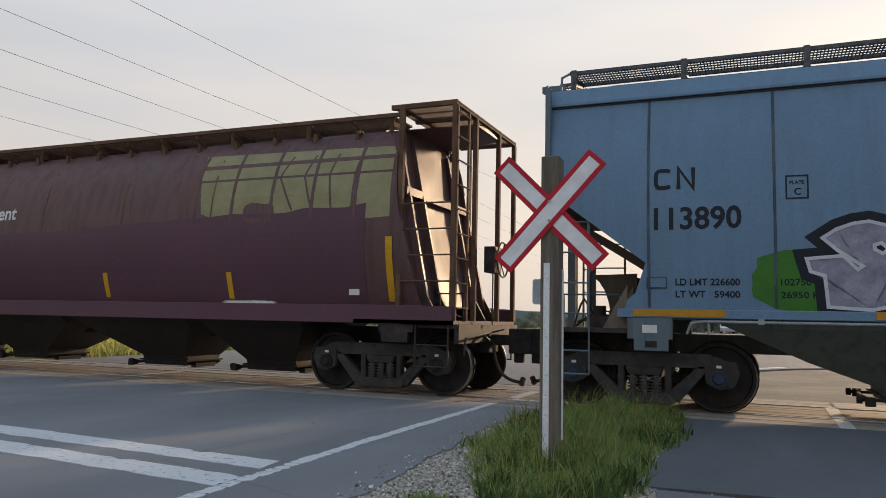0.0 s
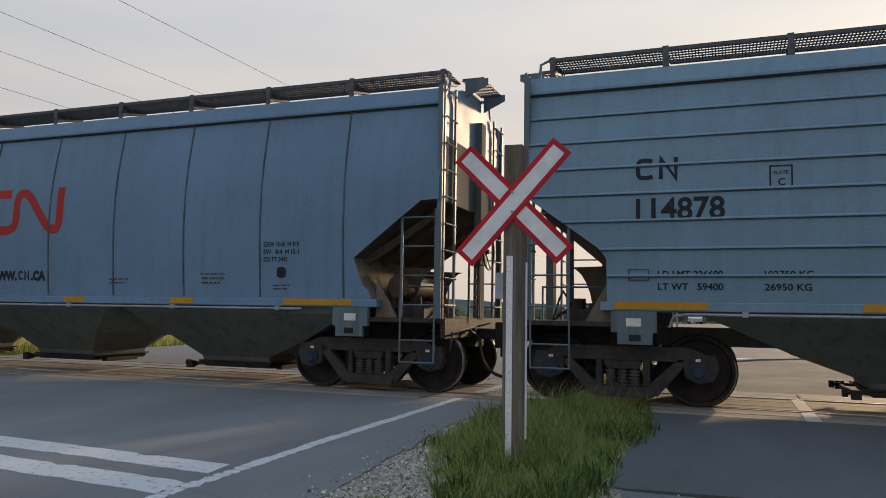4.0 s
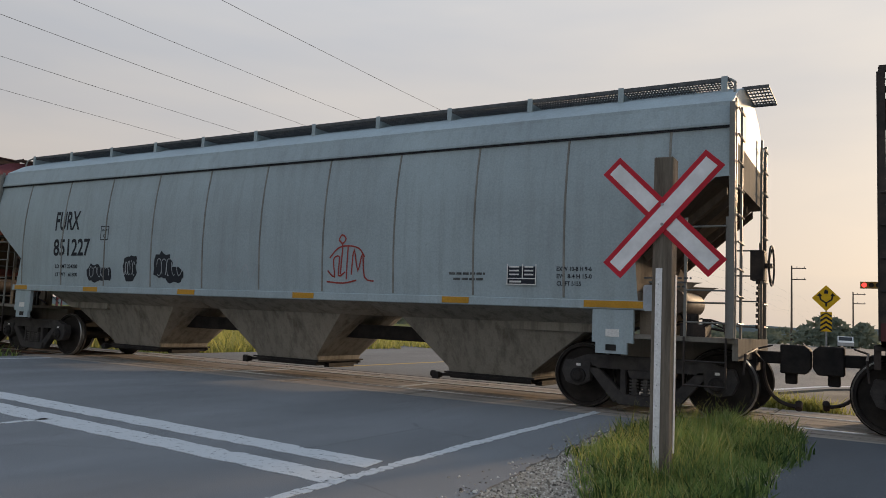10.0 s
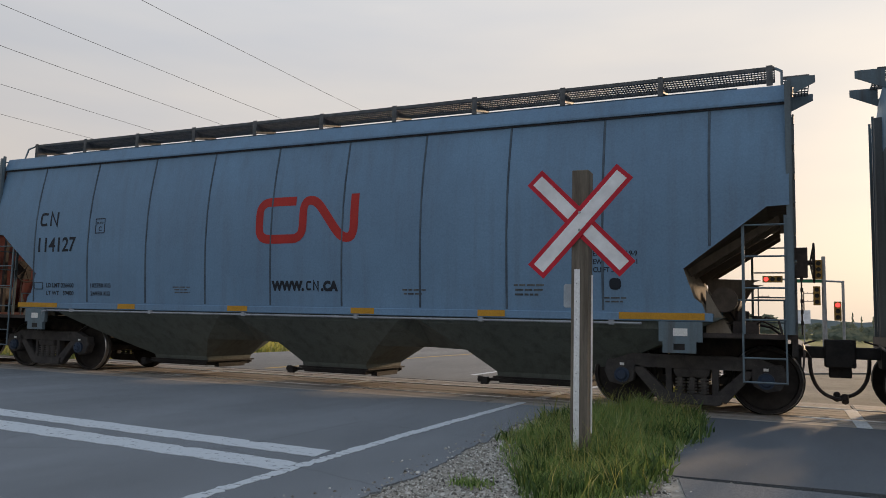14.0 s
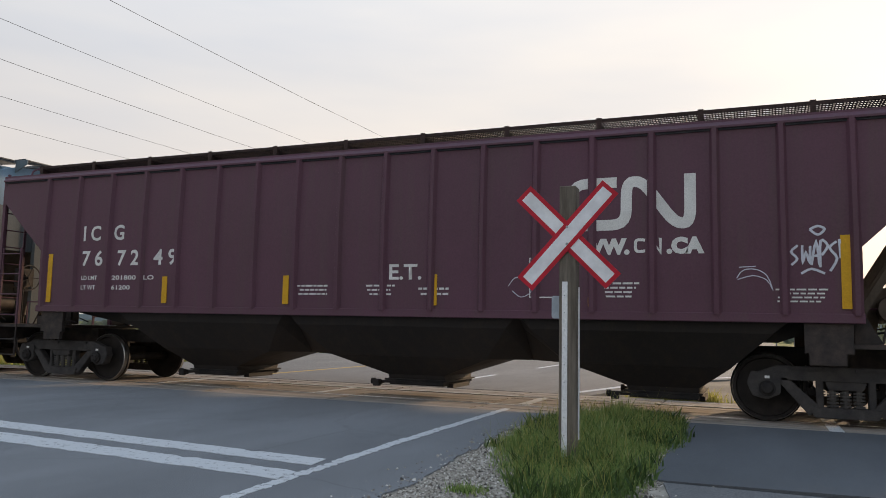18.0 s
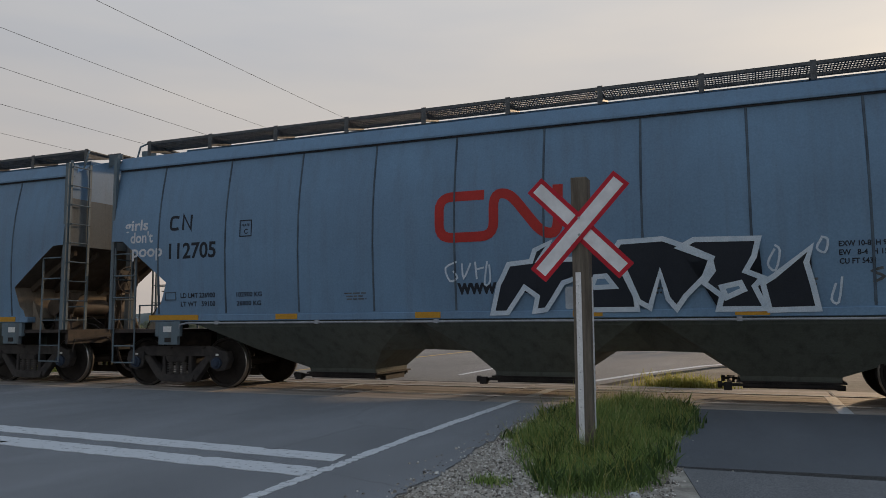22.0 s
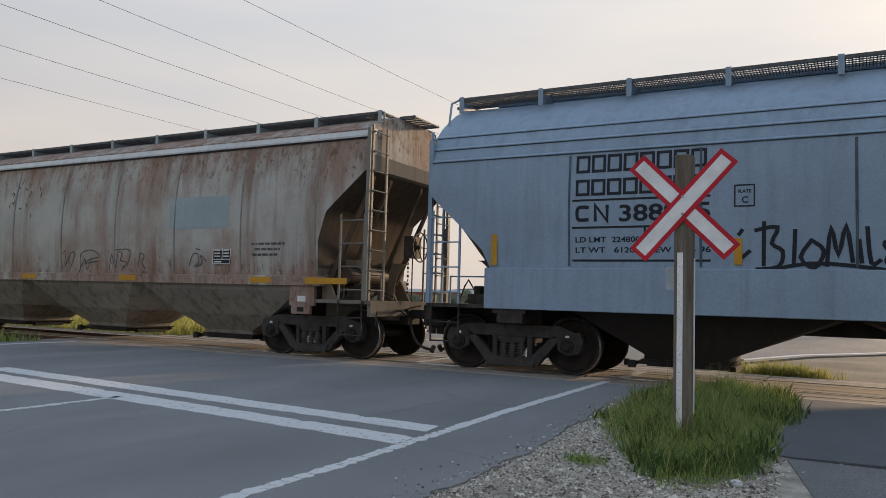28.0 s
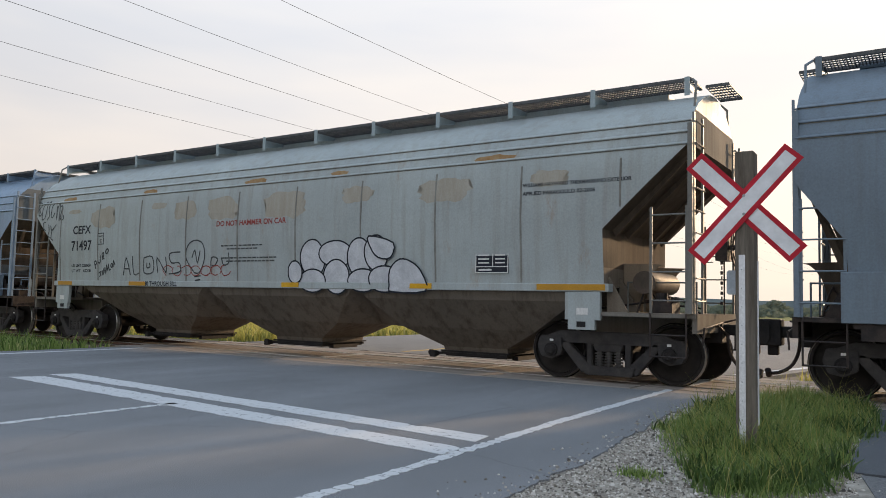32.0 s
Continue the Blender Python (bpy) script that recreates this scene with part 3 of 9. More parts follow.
def rail(y):
    bm = bmesh.new()
    prism(bm, [(y - 0.07, -0.17), (y + 0.07, -0.17), (y + 0.02, -0.13), (y + 0.012, -0.05), (y - 0.012, -0.05), (y - 0.02, -0.13)][::-1], -300, 300, axis="x")
    prism(bm, [(y - 0.036, -0.05), (y - 0.036, -0.012), (y + 0.036, -0.012), (y + 0.036, -0.05)], -300, 300, axis="x")
    ob = new("rail", mesh_of("rail", bm, MAT_RAIL))
    tagged(ob, "rusty steel rail with a polished running surface", "rail", "rails of the track", "structure")
    bm = bmesh.new()
    prism(bm, [(y - 0.034, -0.010), (y - 0.026, 0.0), (y + 0.026, 0.0), (y + 0.034, -0.010)], -300, 300, axis="x")
    part("rail_head", bm, MAT_RAILTOP, ob, "bright worn rail head")


for y in (TRACK_Y - GAUGE, TRACK_Y + GAUGE):
    rail(y)

# ties outside the crossing
tie_mesh = None
tie_track = tagged(new("tie_row"), "dark weathered timber ties under the rails", "railway ties", "", "structure")
bm = bmesh.new()
box(bm, -0.115, 0.115, -1.3, 1.3, -0.22, -0.055)
tie_mesh = mesh_of("tie", bm, MAT_TIE)
for k in range(60):
    place("tie", tie_mesh, tie_track, pose(-16.2 - 0.55 * k, TRACK_Y + random.uniform(-0.04, 0.04), random.uniform(-0.01, 0.0), 0, 0, random.uniform(-1, 1)))
for k in range(24):
    place("tie", tie_mesh, tie_track, pose(3.9 + 0.55 * k, TRACK_Y + random.uniform(-0.04, 0.04), random.uniform(-0.01, 0.0), 0, 0, random.uniform(-1, 1)))

# crossing surface: panels between and outside the rails
deck = tagged(new("crossing_deck"), "worn timber and concrete crossing panels between the rails", "level crossing", "", "structure")
panel_meshes = {}
for name, y0, y1 in (("outer", 10.06, 10.44), ("outer", 10.455, 10.90), ("inner", 11.075, 11.39), ("inner", 11.405, 12.02), ("inner", 12.035, 12.36), ("outer", 12.54, 12.98), ("outer", 12.995, 13.38)):
    key = (round(y1 - y0, 3),)
    if key not in panel_meshes:
        bm = bmesh.new()
        w = (y1 - y0) / 2
        prism(bm, [(-1.19, -w), (1.19, -w), (1.19, w), (-1.19, w)], -0.14, -0.012, axis="z")
        prism(bm, [(-1.17, -w + 0.015), (1.17, -w + 0.015), (1.17, w - 0.015), (-1.17, w - 0.015)], -0.012, -0.004, axis="z")
        panel_meshes[key] = mesh_of("crossing_panel", bm, MAT_PANEL)
    x = -15.8 + 1.2
    while x < 3.4:
        place("crossing_panel", panel_meshes[key], deck, pose(x, (y0 + y1) / 2, random.uniform(-0.004, 0.003), random.uniform(-0.3, 0.3), 0, 0))
        x += 2.4
bm = bmesh.new()
for y0, y1 in ((10.905, 10.93), (11.01, 11.07), (12.365, 12.43), (12.51, 12.535)):
    box(bm, -15.8, 3.4, y0, y1, -0.15, -0.045)
part("flangeway_filler", bm, MAT_RUBBER, deck, "black rubber flangeway strips")


def line(name, pts, mat=None, label="worn white painted road line", z=0.0):
    bm = bmesh.new()
    prism(bm, pts, z - 0.002, z + 0.004, axis="z")
    return tagged(part(name, bm, mat or MAT_LINE, None), label, "road marking", "", "structure")


def ragged(pts, seed):
    """The outline pts with its long sides chipped."""
    rng = random.Random(seed)
    out = []
    for (xa, ya), (xb, yb) in zip(pts, pts[1:] + pts[:1]):
        n = max(2, int(math.hypot(xb - xa, yb - ya) / 0.11))
        for i in range(n):
            chip = rng.uniform(-0.012, 0.012) if rng.random() < 0.94 else rng.uniform(-0.05, 0.0)
            out.append((xa + (xb - xa) * i / n, ya + (yb - ya) * i / n + (chip if xb < xa else -chip)))
    return out


def bar(x0, x1, y0, y1):
    return [(x0, y0), (x1, y0), (x1, y1), (x0, y1)]


def worn_strip(name, centre, y0, y1, half, mat=None, label="", rough=0.016, gaps=0.0, seed=1):
    """A narrow painted line with ragged edges, broken into dabs where it is most worn."""
    rng = random.Random(seed)
    bm = bmesh.new()
    y = y0
    while y < y1 - 0.02:
        d = rng.uniform(0.09, 0.2) if y < 5.4 else rng.uniform(0.5, 1.3)
        e = min(y + d, y1)
        n = max(3, int((e - y) / 0.05))
        lft, rgt = [], []
        for i in range(n + 1):
            q = y + (e - y) * i / n
            pinch = 0.75 if i in (0, n) and y < 5.4 else 1.0
            c = interp_list(centre, q)
            lft.append((c - half * pinch + rng.uniform(-rough, rough), q))
            rgt.append((c + half * pinch + rng.uniform(-rough, rough), q))
        prism(bm, rgt + lft[::-1], -0.002, 0.004, axis="z")
        y = e + (rng.uniform(0.0, gaps) + 0.004 if y < 5.4 else 0.002)
    return tagged(part(name, bm, mat or MAT_LINE, None), label, "road marking", "", "structure")


worn_strip("edge_line", [(-30, -3.21), (3.8, -3.165), (6.7, -3.27), (10.35, -3.30)], -6, 10.35, 0.055, label="worn and broken white edge line along the road", gaps=0.012)
line("edge_line_far", bar(-14.75, -14.6, -30, 10.0), label="white edge line along the far side of the road")
line("stop_line_front", ragged([(-10.6, 5.68), (-3.33, 5.15), (-3.38, 5.46), (-10.45, 6.0)], 3), label="broad worn white stop line across the lanes")
line("stop_line_back", ragged([(-10.6, 5.12), (-3.24, 4.55), (-3.27, 4.87), (-10.4, 5.50)], 4), label="broad worn white stop line across the lanes")
for k in range(5):
    y1 = 5.0 - 7.5 * k
    worn_strip("lane_line", [(0, -6.93)], y1 - 4.2, y1, 0.045, label="thin worn white lane line", rough=0.016, gaps=0.02, seed=20 + k)
line("line_patch", [(-4.26, 5.50), (-4.15, 5.475), (-4.05, 5.52), (-4.10, 5.58), (-4.22, 5.60)], MAT_ROAD, "dark tar patch where the stop line has broken away", 0.003)
line("centre_line", bar(-10.75, -10.6, -30, 4.9), MAT_YLINE, "worn yellow centre line")
line("edge_line_beyond", [(-3.2, 13.6), (-3.05, 13.6), (-2.35, 16.4), (-1.2, 20), (0.7, 23.4), (0.55, 23.5), (-1.35, 20.1), (-2.5, 16.5)], label="white edge line curving into the junction")
line("centre_line_beyond", bar(-10.5, -10.36, 13.8, 31), MAT_YLINE, "faded yellow centre line beyond the track")
line("lane_line_beyond", bar(-6.1, -5.98, 15.2, 18), label="short white lane dash beyond the track")
line("lane_line_beyond", bar(-6.1, -5.98, 22, 25), label="short white lane dash beyond the track")
line("lane_mark_deck", bar(-3.36, -3.2, 11.10, 12.34), z=-0.002)
line("lane_mark_deck", bar(-6.99, -6.87, 11.10, 12.34), z=-0.002)
line("lane_mark_deck", bar(-10.5, -10.36, 11.10, 12.34), z=-0.002)
line("path_mark_deck", bar(0.86, 1.02, 11.10, 12.34), z=-0.002, label="short white dash on the footpath crossing")
line("path_mark_deck", bar(0.86, 1.02, 10.10, 10.86), z=-0.002, label="short white dash on the footpath crossing")


# ---- grass: blades in clumps ----
def grass_material(name, dark, light, dry, thin=0.4):
    m, nt, b = material(name, 0.6, 0, 0.25)
    geo = nt.nodes.new("ShaderNodeNewGeometry")
    r = color_ramp(nt, [(0.0, dark), (0.5, light), (0.86, light), (1.0, dry)])
    nt.links.new(geo.outputs["Random Per Island"], r.inputs[0])
    nt.links.new(r.outputs[0], b.inputs["Base Color"])
    t = nt.nodes.new("ShaderNodeBsdfTranslucent")
    nt.links.new(r.outputs[0], t.inputs[0])
    ms = nt.nodes.new("ShaderNodeMixShader")
    ms.inputs[0].default_value = thin
    nt.links.new(b.outputs[0], ms.inputs[1])
    nt.links.new(t.outputs[0], ms.inputs[2])
    nt.links.new(ms.outputs[0], nt.nodes["Material Output"].inputs[0])
    return m


MAT_GRASS = grass_material("green_grass_blades", (0.06, 0.12, 0.028), (0.27, 0.365, 0.11), (0.56, 0.54, 0.27), 0.5)
MAT_GRASS_DRY = grass_material("dry_grass_blades", (0.20, 0.22, 0.06), (0.42, 0.40, 0.12), (0.55, 0.48, 0.24), 0.62)


def grass(name, count, where, height, mat, label, seed=1, width=0.006, z=-0.02):
    """Bent blades; where(rng) gives a place and a height factor, or None."""
    rng = random.Random(seed)
    verts, faces = [], []
    n = 0
    while n < count:
        got = where(rng)
        if got is None:
            continue
        x, y, f = got
        n += 1
        h = height * f * (rng.uniform(0.4, 1.1) if rng.random() < 0.88 else rng.uniform(1.1, 1.7))
        a = rng.uniform(0, 2 * math.pi)
        lean = rng.uniform(0.1, 0.85) * h
        w = width * rng.uniform(0.6, 1.5)
        cx, sx = math.cos(a), math.sin(a)
        q = rng.uniform(0, 2 * math.pi)
        lx, ly = math.cos(q) * lean, math.sin(q) * lean
        i = len(verts)
        verts += [(x - cx * w, y - sx * w, z), (x + cx * w, y + sx * w, z),
                  (x + cx * w * 0.8 + lx * 0.35, y + sx * w * 0.8 + ly * 0.35, z + h * 0.6), (x - cx * w * 0.8 + lx * 0.35, y - sx * w * 0.8 + ly * 0.35, z + h * 0.6),
                  (x + lx, y + ly, z + h)]
        faces += [(i, i + 1, i + 2, i + 3), (i + 3, i + 2, i + 4)]
    me = bpy.data.meshes.new(name)
    me.from_pydata(verts, [], faces)
    me.materials.append(mat)
    return tagged(new(name, me), label, "grass", "", "stuff")


GRASS_LEFT = [(4.3, -1.15), (4.6, -1.42), (4.9, -1.6), (5.3, -1.78), (6.4, -2.26), (7.2, -2.5), (9.3, -2.58), (10.3, -2.3)]
GRASS_RIGHT = [(4.3, -1.05), (4.7, -0.85), (5.2, -0.66), (6.0, -0.64), (7.0, -0.70), (8.4, -0.58), (10.3, -0.8)]


def patch_main(rng):
    x, y = rng.uniform(-2.75, -0.45), rng.uniform(4.3, 10.3)
    # outline: a rounded wedge, widest near the track
    left = interp_list(GRASS_LEFT, y) + 0.10 * noise.noise((y * 3.1, 0, 1))
    right = interp_list(GRASS_RIGHT, y) + 0.08 * noise.noise((y * 3.7, 5, 1))
    edge = min(x - left, right - x, (y - 4.3) * 0.6)
    if edge < 0 or (edge < 0.45 and rng.random() > edge / 0.45 + 0.04):
        return None
    clump = noise.noise((x * 2.6, y * 2.0, 0)) + 0.6 * noise.noise((x * 7, y * 7, 3))
    if clump < -0.45 and rng.random() < 0.7:
        return None
    f = (0.28 + min(1, edge * 1.5) * 0.72) * (0.95 + 0.95 * clump)
    return x, y, max(0.25, f)


grass("grass_patch", 46000, patch_main, 0.145, MAT_GRASS, "lush green uncut grass around the sign post", 3, 0.003)


def patch_weeds(rng):
    got = patch_main(rng)
    if got is None or noise.noise((got[0] * 1.7, got[1] * 1.7, 8)) < 0.05:
        return None
    return got[0], got[1], 0.9


grass("broad_weeds", 5200, patch_weeds, 0.15, grass_material("dark_weed_leaves", (0.03, 0.06, 0.018), (0.10, 0.16, 0.045), (0.20, 0.26, 0.08)), "broad dark green weeds among the grass", 16, 0.010)
soil_y = [4.55 + 0.12 * k for k in range(47)]
soil_left = [(interp_list(GRASS_LEFT, y) + 0.10 + 0.10 * noise.noise((y * 3.1, 0, 1)), y) for y in soil_y]
soil_right = [(interp_list(GRASS_RIGHT, y) - 0.02 + 0.09 * noise.noise((y * 3.7, 5, 1)), y) for y in soil_y]
slab("grass_soil", soil_right + soil_left[::-1], -0.1, -0.009, mottled("dry_root_soil", (0.13, 0.115, 0.085), (0.25, 0.22, 0.17), 9, 0.95, bumps=0.8, fine=40, depth=0.02), "dry soil and dead stems under the grass", "soil")


def tuft_gravel(rng):
    x, y = rng.gauss(-1.85, 0.07), rng.gauss(4.85, 0.06)
    return x, y, 0.5


grass("weed_tuft", 260, tuft_gravel, 0.12, MAT_GRASS, "small green weed tuft on the gravel", 14, 0.004)


def patch_seed(rng):
    got = patch_main(rng)
    return got and (got[0], got[1], 1.0)


grass("seed_stalks", 1500, patch_seed, 0.30, MAT_GRASS_DRY, "thin taller grass stalks gone to seed", 4, 0.002)


def patch_right(rng):
    x, y = rng.uniform(2.0, 9), rng.uniform(4.0, 9.9)
    edge = x - (2.12 + (y - 9) * 0.2 + 0.15 * math.sin(y * 3))
    if edge < 0 or (edge < 0.5 and rng.random() > edge * 1.4 + 0.1):
        return None
    return x, y, 0.9


grass("grass_verge", 20000, patch_right, 0.20, MAT_GRASS, "green grass verge past the footpath", 5, 0.007)


def patch_left(rng):
    x, y = rng.uniform(-40, -15.5), rng.uniform(6.5, 9.9)
    if noise.noise((x * 0.7, y * 1.5, 2)) < -0.25:
        return None
    return x, y, 0.9


grass("grass_roadside", 12000, patch_left, 0.26, MAT_GRASS, "green grass strip between road and track", 6, 0.011, -0.08)


def patch_far_clump(rng):
    x, y = rng.gauss(-1.25, 0.33), rng.gauss(13.72, 0.10)
    return x, y, 1.0


grass("grass_clump_far", 1500, patch_far_clump, 0.21, MAT_GRASS_DRY, "sunlit yellow-green weeds at the far edge of the track", 7, 0.008, -0.05)


def patch_far_right(rng):
    x, y = rng.uniform(2.5, 16), rng.uniform(13.6, 24)
    if noise.noise((x * 0.5, y * 0.5, 5)) < -0.02:
        return None
    return x, y, 1.0


grass("weeds_far", 9000, patch_far_right, 0.34, MAT_GRASS_DRY, "dry yellowish weeds on sandy ground", 8, 0.012, -0.05)


def patch_far_field(rng):
    x, y = -15.9 - 34 * rng.random() ** 1.5, rng.uniform(14.3, 40)
    if noise.noise((x * 0.25, y * 0.25, 9)) < -0.35:
        return None
    return x, y, 1.0


grass("field_grass", 26000, patch_far_field, 0.40, MAT_GRASS_DRY, "tall sunlit yellow-green grass in the field", 9, 0.022, -0.1)

# scattered gravel stones on the shoulder
def stone_material():
    m, nt, b = material("pebble_stone", 0.9, 0, 0.25)
    geo = nt.nodes.new("ShaderNodeNewGeometry")
    r = color_ramp(nt, [(0.0, (0.07, 0.062, 0.055)), (0.3, (0.20, 0.175, 0.145)), (0.75, (0.42, 0.385, 0.335)), (1.0, (0.68, 0.65, 0.60))])
    nt.links.new(geo.outputs["Random Per Island"], r.inputs[0])
    nt.links.new(r.outputs[0], b.inputs["Base Color"])
    return m


rng = random.Random(12)
verts, faces = [], []
n = 0
while n < 36000:
    y = 2.6 + 7.2 * rng.random() ** 1.5
    x = rng.uniform(-2.75, 0.2)
    left = interp_list(DIRT_EDGE, y) + 0.08 * noise.noise((y * 1.7, 2, 4)) + 0.045 * noise.noise((y * 7, 6, 4)) - 0.01
    right = interp_list([(2.6, 0.1), (4.0, -0.35), (4.7, -0.6), (5.5, -0.6), (9.8, -0.7)], y) + 0.1 * noise.noise((y * 3, 4, 7))
    if (x < left or x > right) and rng.random() > (0.10 if left - 0.15 < x < left else 0.012):
        continue
    n += 1
    r = rng.uniform(0.005, 0.014) * (1.0 if rng.random() < 0.92 else 1.8)
    i = len(verts)
    pts = [(1, 0, 0), (0, 1, 0), (-1, 0, 0), (0, -1, 0), (0.4, 0.3, 0.75), (-0.4, -0.2, 0.7)]
    a = rng.uniform(0, 6.3)
    ca, sa, e = math.cos(a), math.sin(a), rng.uniform(0.6, 1.0)
    verts += [(x + r * (px * ca - py * e * sa), y + r * (px * sa + py * e * ca), (0.0005 if x < left else -0.0135) + pz * r) for px, py, pz in pts]
    faces += [(i, i + 1, i + 4), (i + 1, i + 2, i + 5, i + 4), (i + 2, i + 3, i + 5), (i + 3, i, i + 4, i + 5)]
me = bpy.data.meshes.new("gravel_stones")
me.from_pydata(verts, [], faces)
me.materials.append(stone_material())
tagged(new("gravel_stones", me), "scattered grey pebbles on the shoulder", "gravel", "", "stuff")
bm = bmesh.new()
bmesh.ops.create_icosphere(bm, subdivisions=2, radius=0.035)
for v in bm.verts:
    v.co = (v.co.x * 1.2, v.co.y, v.co.z * 0.75) 
    v.co *= 1 + 0.25 * noise.noise(v.co * 18)
bmesh.ops.translate(bm, verts=bm.verts[:], vec=(-0.83, 4.72, 0.005))
tagged(part("pale_stone", bm, MAT_LINE, None, smooth=True), "pale fist-sized stone at the edge of the grass", "stone")


# ---- crossing sign ----
MAT_POST = mottled("weathered_post_wood", (0.10, 0.085, 0.068), (0.20, 0.175, 0.145), 2.5, 0.9, stretch=(7, 7, 0.5), bumps=0.6, fine=25)
MAT_SIGN_WHITE = mottled("white_reflective_sheet", (0.74, 0.75, 0.78), (0.82, 0.83, 0.85), 3, 0.4, bumps=0.02, fine=7)
MAT_SIGN_RED = mottled("red_reflective_sheet", (0.44, 0.014, 0.03), (0.54, 0.02, 0.042), 4, 0.4, bumps=0.02, fine=7)
MAT_ALU = mottled("dull_aluminium", (0.30, 0.32, 0.34), (0.42, 0.44, 0.46), 5, 0.45, 0.8)
MAT_STRIP = mottled("white_plastic_strip", (0.74, 0.75, 0.77), (0.82, 0.83, 0.84), 4, 0.45, bumps=0.05)

SIGN = thing("crossing_sign", "red-bordered white diagonal cross sign on a weathered wooden post", "railway sign", m=pose(-1.455, 6.28, -0.05, 0, 0, 1))
bm = bmesh.new()
prism(bm, [(-0.072, -0.085), (0.072, -0.085), (0.072, 0.085), (-0.072, 0.085)], -0.3, 2.47, axis="z")
bmesh.ops.bevel(bm, geom=bm.edges[:], offset=0.006, segments=1, affect="EDGES")
part("post", bm, MAT_POST, SIGN, "weathered square wooden post")


def blade(angle, y):
    c, s = math.cos(radians(angle)), math.sin(radians(angle))
    def rect(hl, hw):
        return [(c * a - s * b, 2.02 + s * a + c * b) for a, b in ((-hl, -hw), (hl, -hw), (hl, hw), (-hl, hw))]
    bm = bmesh.new()
    prism(bm, rect(0.565, 0.092), y - 0.004, y)
    ob = part("blade", bm, MAT_SIGN_RED, SIGN, "red-edged sign blade")
    bm = bmesh.new()
    prism(bm, rect(0.528, 0.054), y - 0.0065, y - 0.0042)
    part("blade_face", bm, MAT_SIGN_WHITE, ob, "white reflective face")


blade(-45, -0.090)
blade(48, -0.099)
for z in (1.95, 2.10):
    bm = bmesh.new()
    cyl(bm, (0.0, -0.112, z), (0.0, -0.098, z), 0.012, 8)
    part("bolt", bm, MAT_ALU, SIGN, "zinc bolt")
bm = bmesh.new()
box(bm, -0.044, 0.004, -0.0935, -0.0865, 0.1, 1.62)
part("front_strip", bm, MAT_STRIP, SIGN, "white reflective strip down the front")
for k in range(9):
    bm = bmesh.new()
    cyl(bm, (-0.022, -0.0965, 0.3 + 0.15 * k), (-0.022, -0.093, 0.3 + 0.15 * k), 0.005, 6)
    part("strip_screw", bm, MAT_ALU, SIGN, "small dark screw")
bm = bmesh.new()
box(bm, 0.0725, 0.0765, 0.03, 0.085, 0.25, 1.58)
part("back_strip", bm, MAT_STRIP, SIGN, "white strip down the back edge")
bm = bmesh.new()
prism(bm, [(-0.15, 1.30), (-0.074, 1.30), (-0.074, 1.50), (-0.15, 1.50), (-0.162, 1.485), (-0.162, 1.315)], 0.02, 0.075)
part("notice_box", bm, mottled("pale_blue_plate", (0.40, 0.46, 0.52), (0.50, 0.56, 0.62), 6, 0.4), SIGN, "small pale metal plate on the side")


# ---- overhead wires along the road ----
MAT_WIRE = mottled("dark_cable", (0.04, 0.04, 0.045), (0.07, 0.07, 0.075), 4, 0.6)
for k, (ratio, h) in enumerate(((-3.48, 10.0), (-3.01, 10.0), (-2.57, 10.0), (-2.23, 11.2), (-1.78, 11.2))):
    cu = bpy.data.curves.new("power_line", "CURVE")
    cu.dimensions, cu.bevel_depth, cu.bevel_resolution = "3D", 0.0085, 1
    sp = cu.splines.new("POLY")
    ys = [-120 + 10 * i for i in range(73)]
    sp.points.add(len(ys) - 1)
    for p, y in zip(sp.points, ys):
        p.co = (ratio * h, y, 1.12 + h + 0.0009 * ((y + 120) % 90 - 45) ** 2 * 0.5 - 0.4, 1)
    cu.materials.append(MAT_WIRE)
    tagged(new("power_line", cu), "thin dark overhead power line", "power line", "overhead power lines")


# ---- the train ----


def interp(pts, v):
    if v <= pts[0][0]:
        return pts[0][1]
    for (a, fa), (b, fb) in zip(pts, pts[1:]):
        if v <= b:
            return fa + (fb - fa) * (v - a) / (b - a)
    return pts[-1][1]


# half width at each height, by kind of side
PROFILE = {
    "flat": [(1.2, 1.49), (2.2, 1.515), (2.9, 1.515), (4.0, 1.48)],
    "round": [(1.0, 1.46), (1.305, 1.46), (1.312, 1.29), (1.5, 1.36), (1.7, 1.42), (1.9, 1.468), (2.1, 1.50), (2.3, 1.513), (2.45, 1.515), (2.7, 1.495), (3.0, 1.455), (3.3, 1.38), (3.55, 1.28), (3.8, 1.12), (3.95, 0.98), (4.05, 0.82)],
    "bowed": [(1.2, 1.43), (1.6, 1.465), (2.0, 1.497), (2.4, 1.515), (2.9, 1.506), (3.3, 1.468), (3.6, 1.42), (4.06, 1.335)],
    "curved": [(1.2, 1.43), (1.7, 1.46), (2.1, 1.493), (2.5, 1.515), (2.9, 1.51), (3.2, 1.49), (3.35, 1.475), (3.6, 1.40), (3.8, 1.29), (3.97, 1.13), (4.1, 0.95)],
}


def side_y(car, z):
    return -interp(PROFILE[car["profile"]], z)


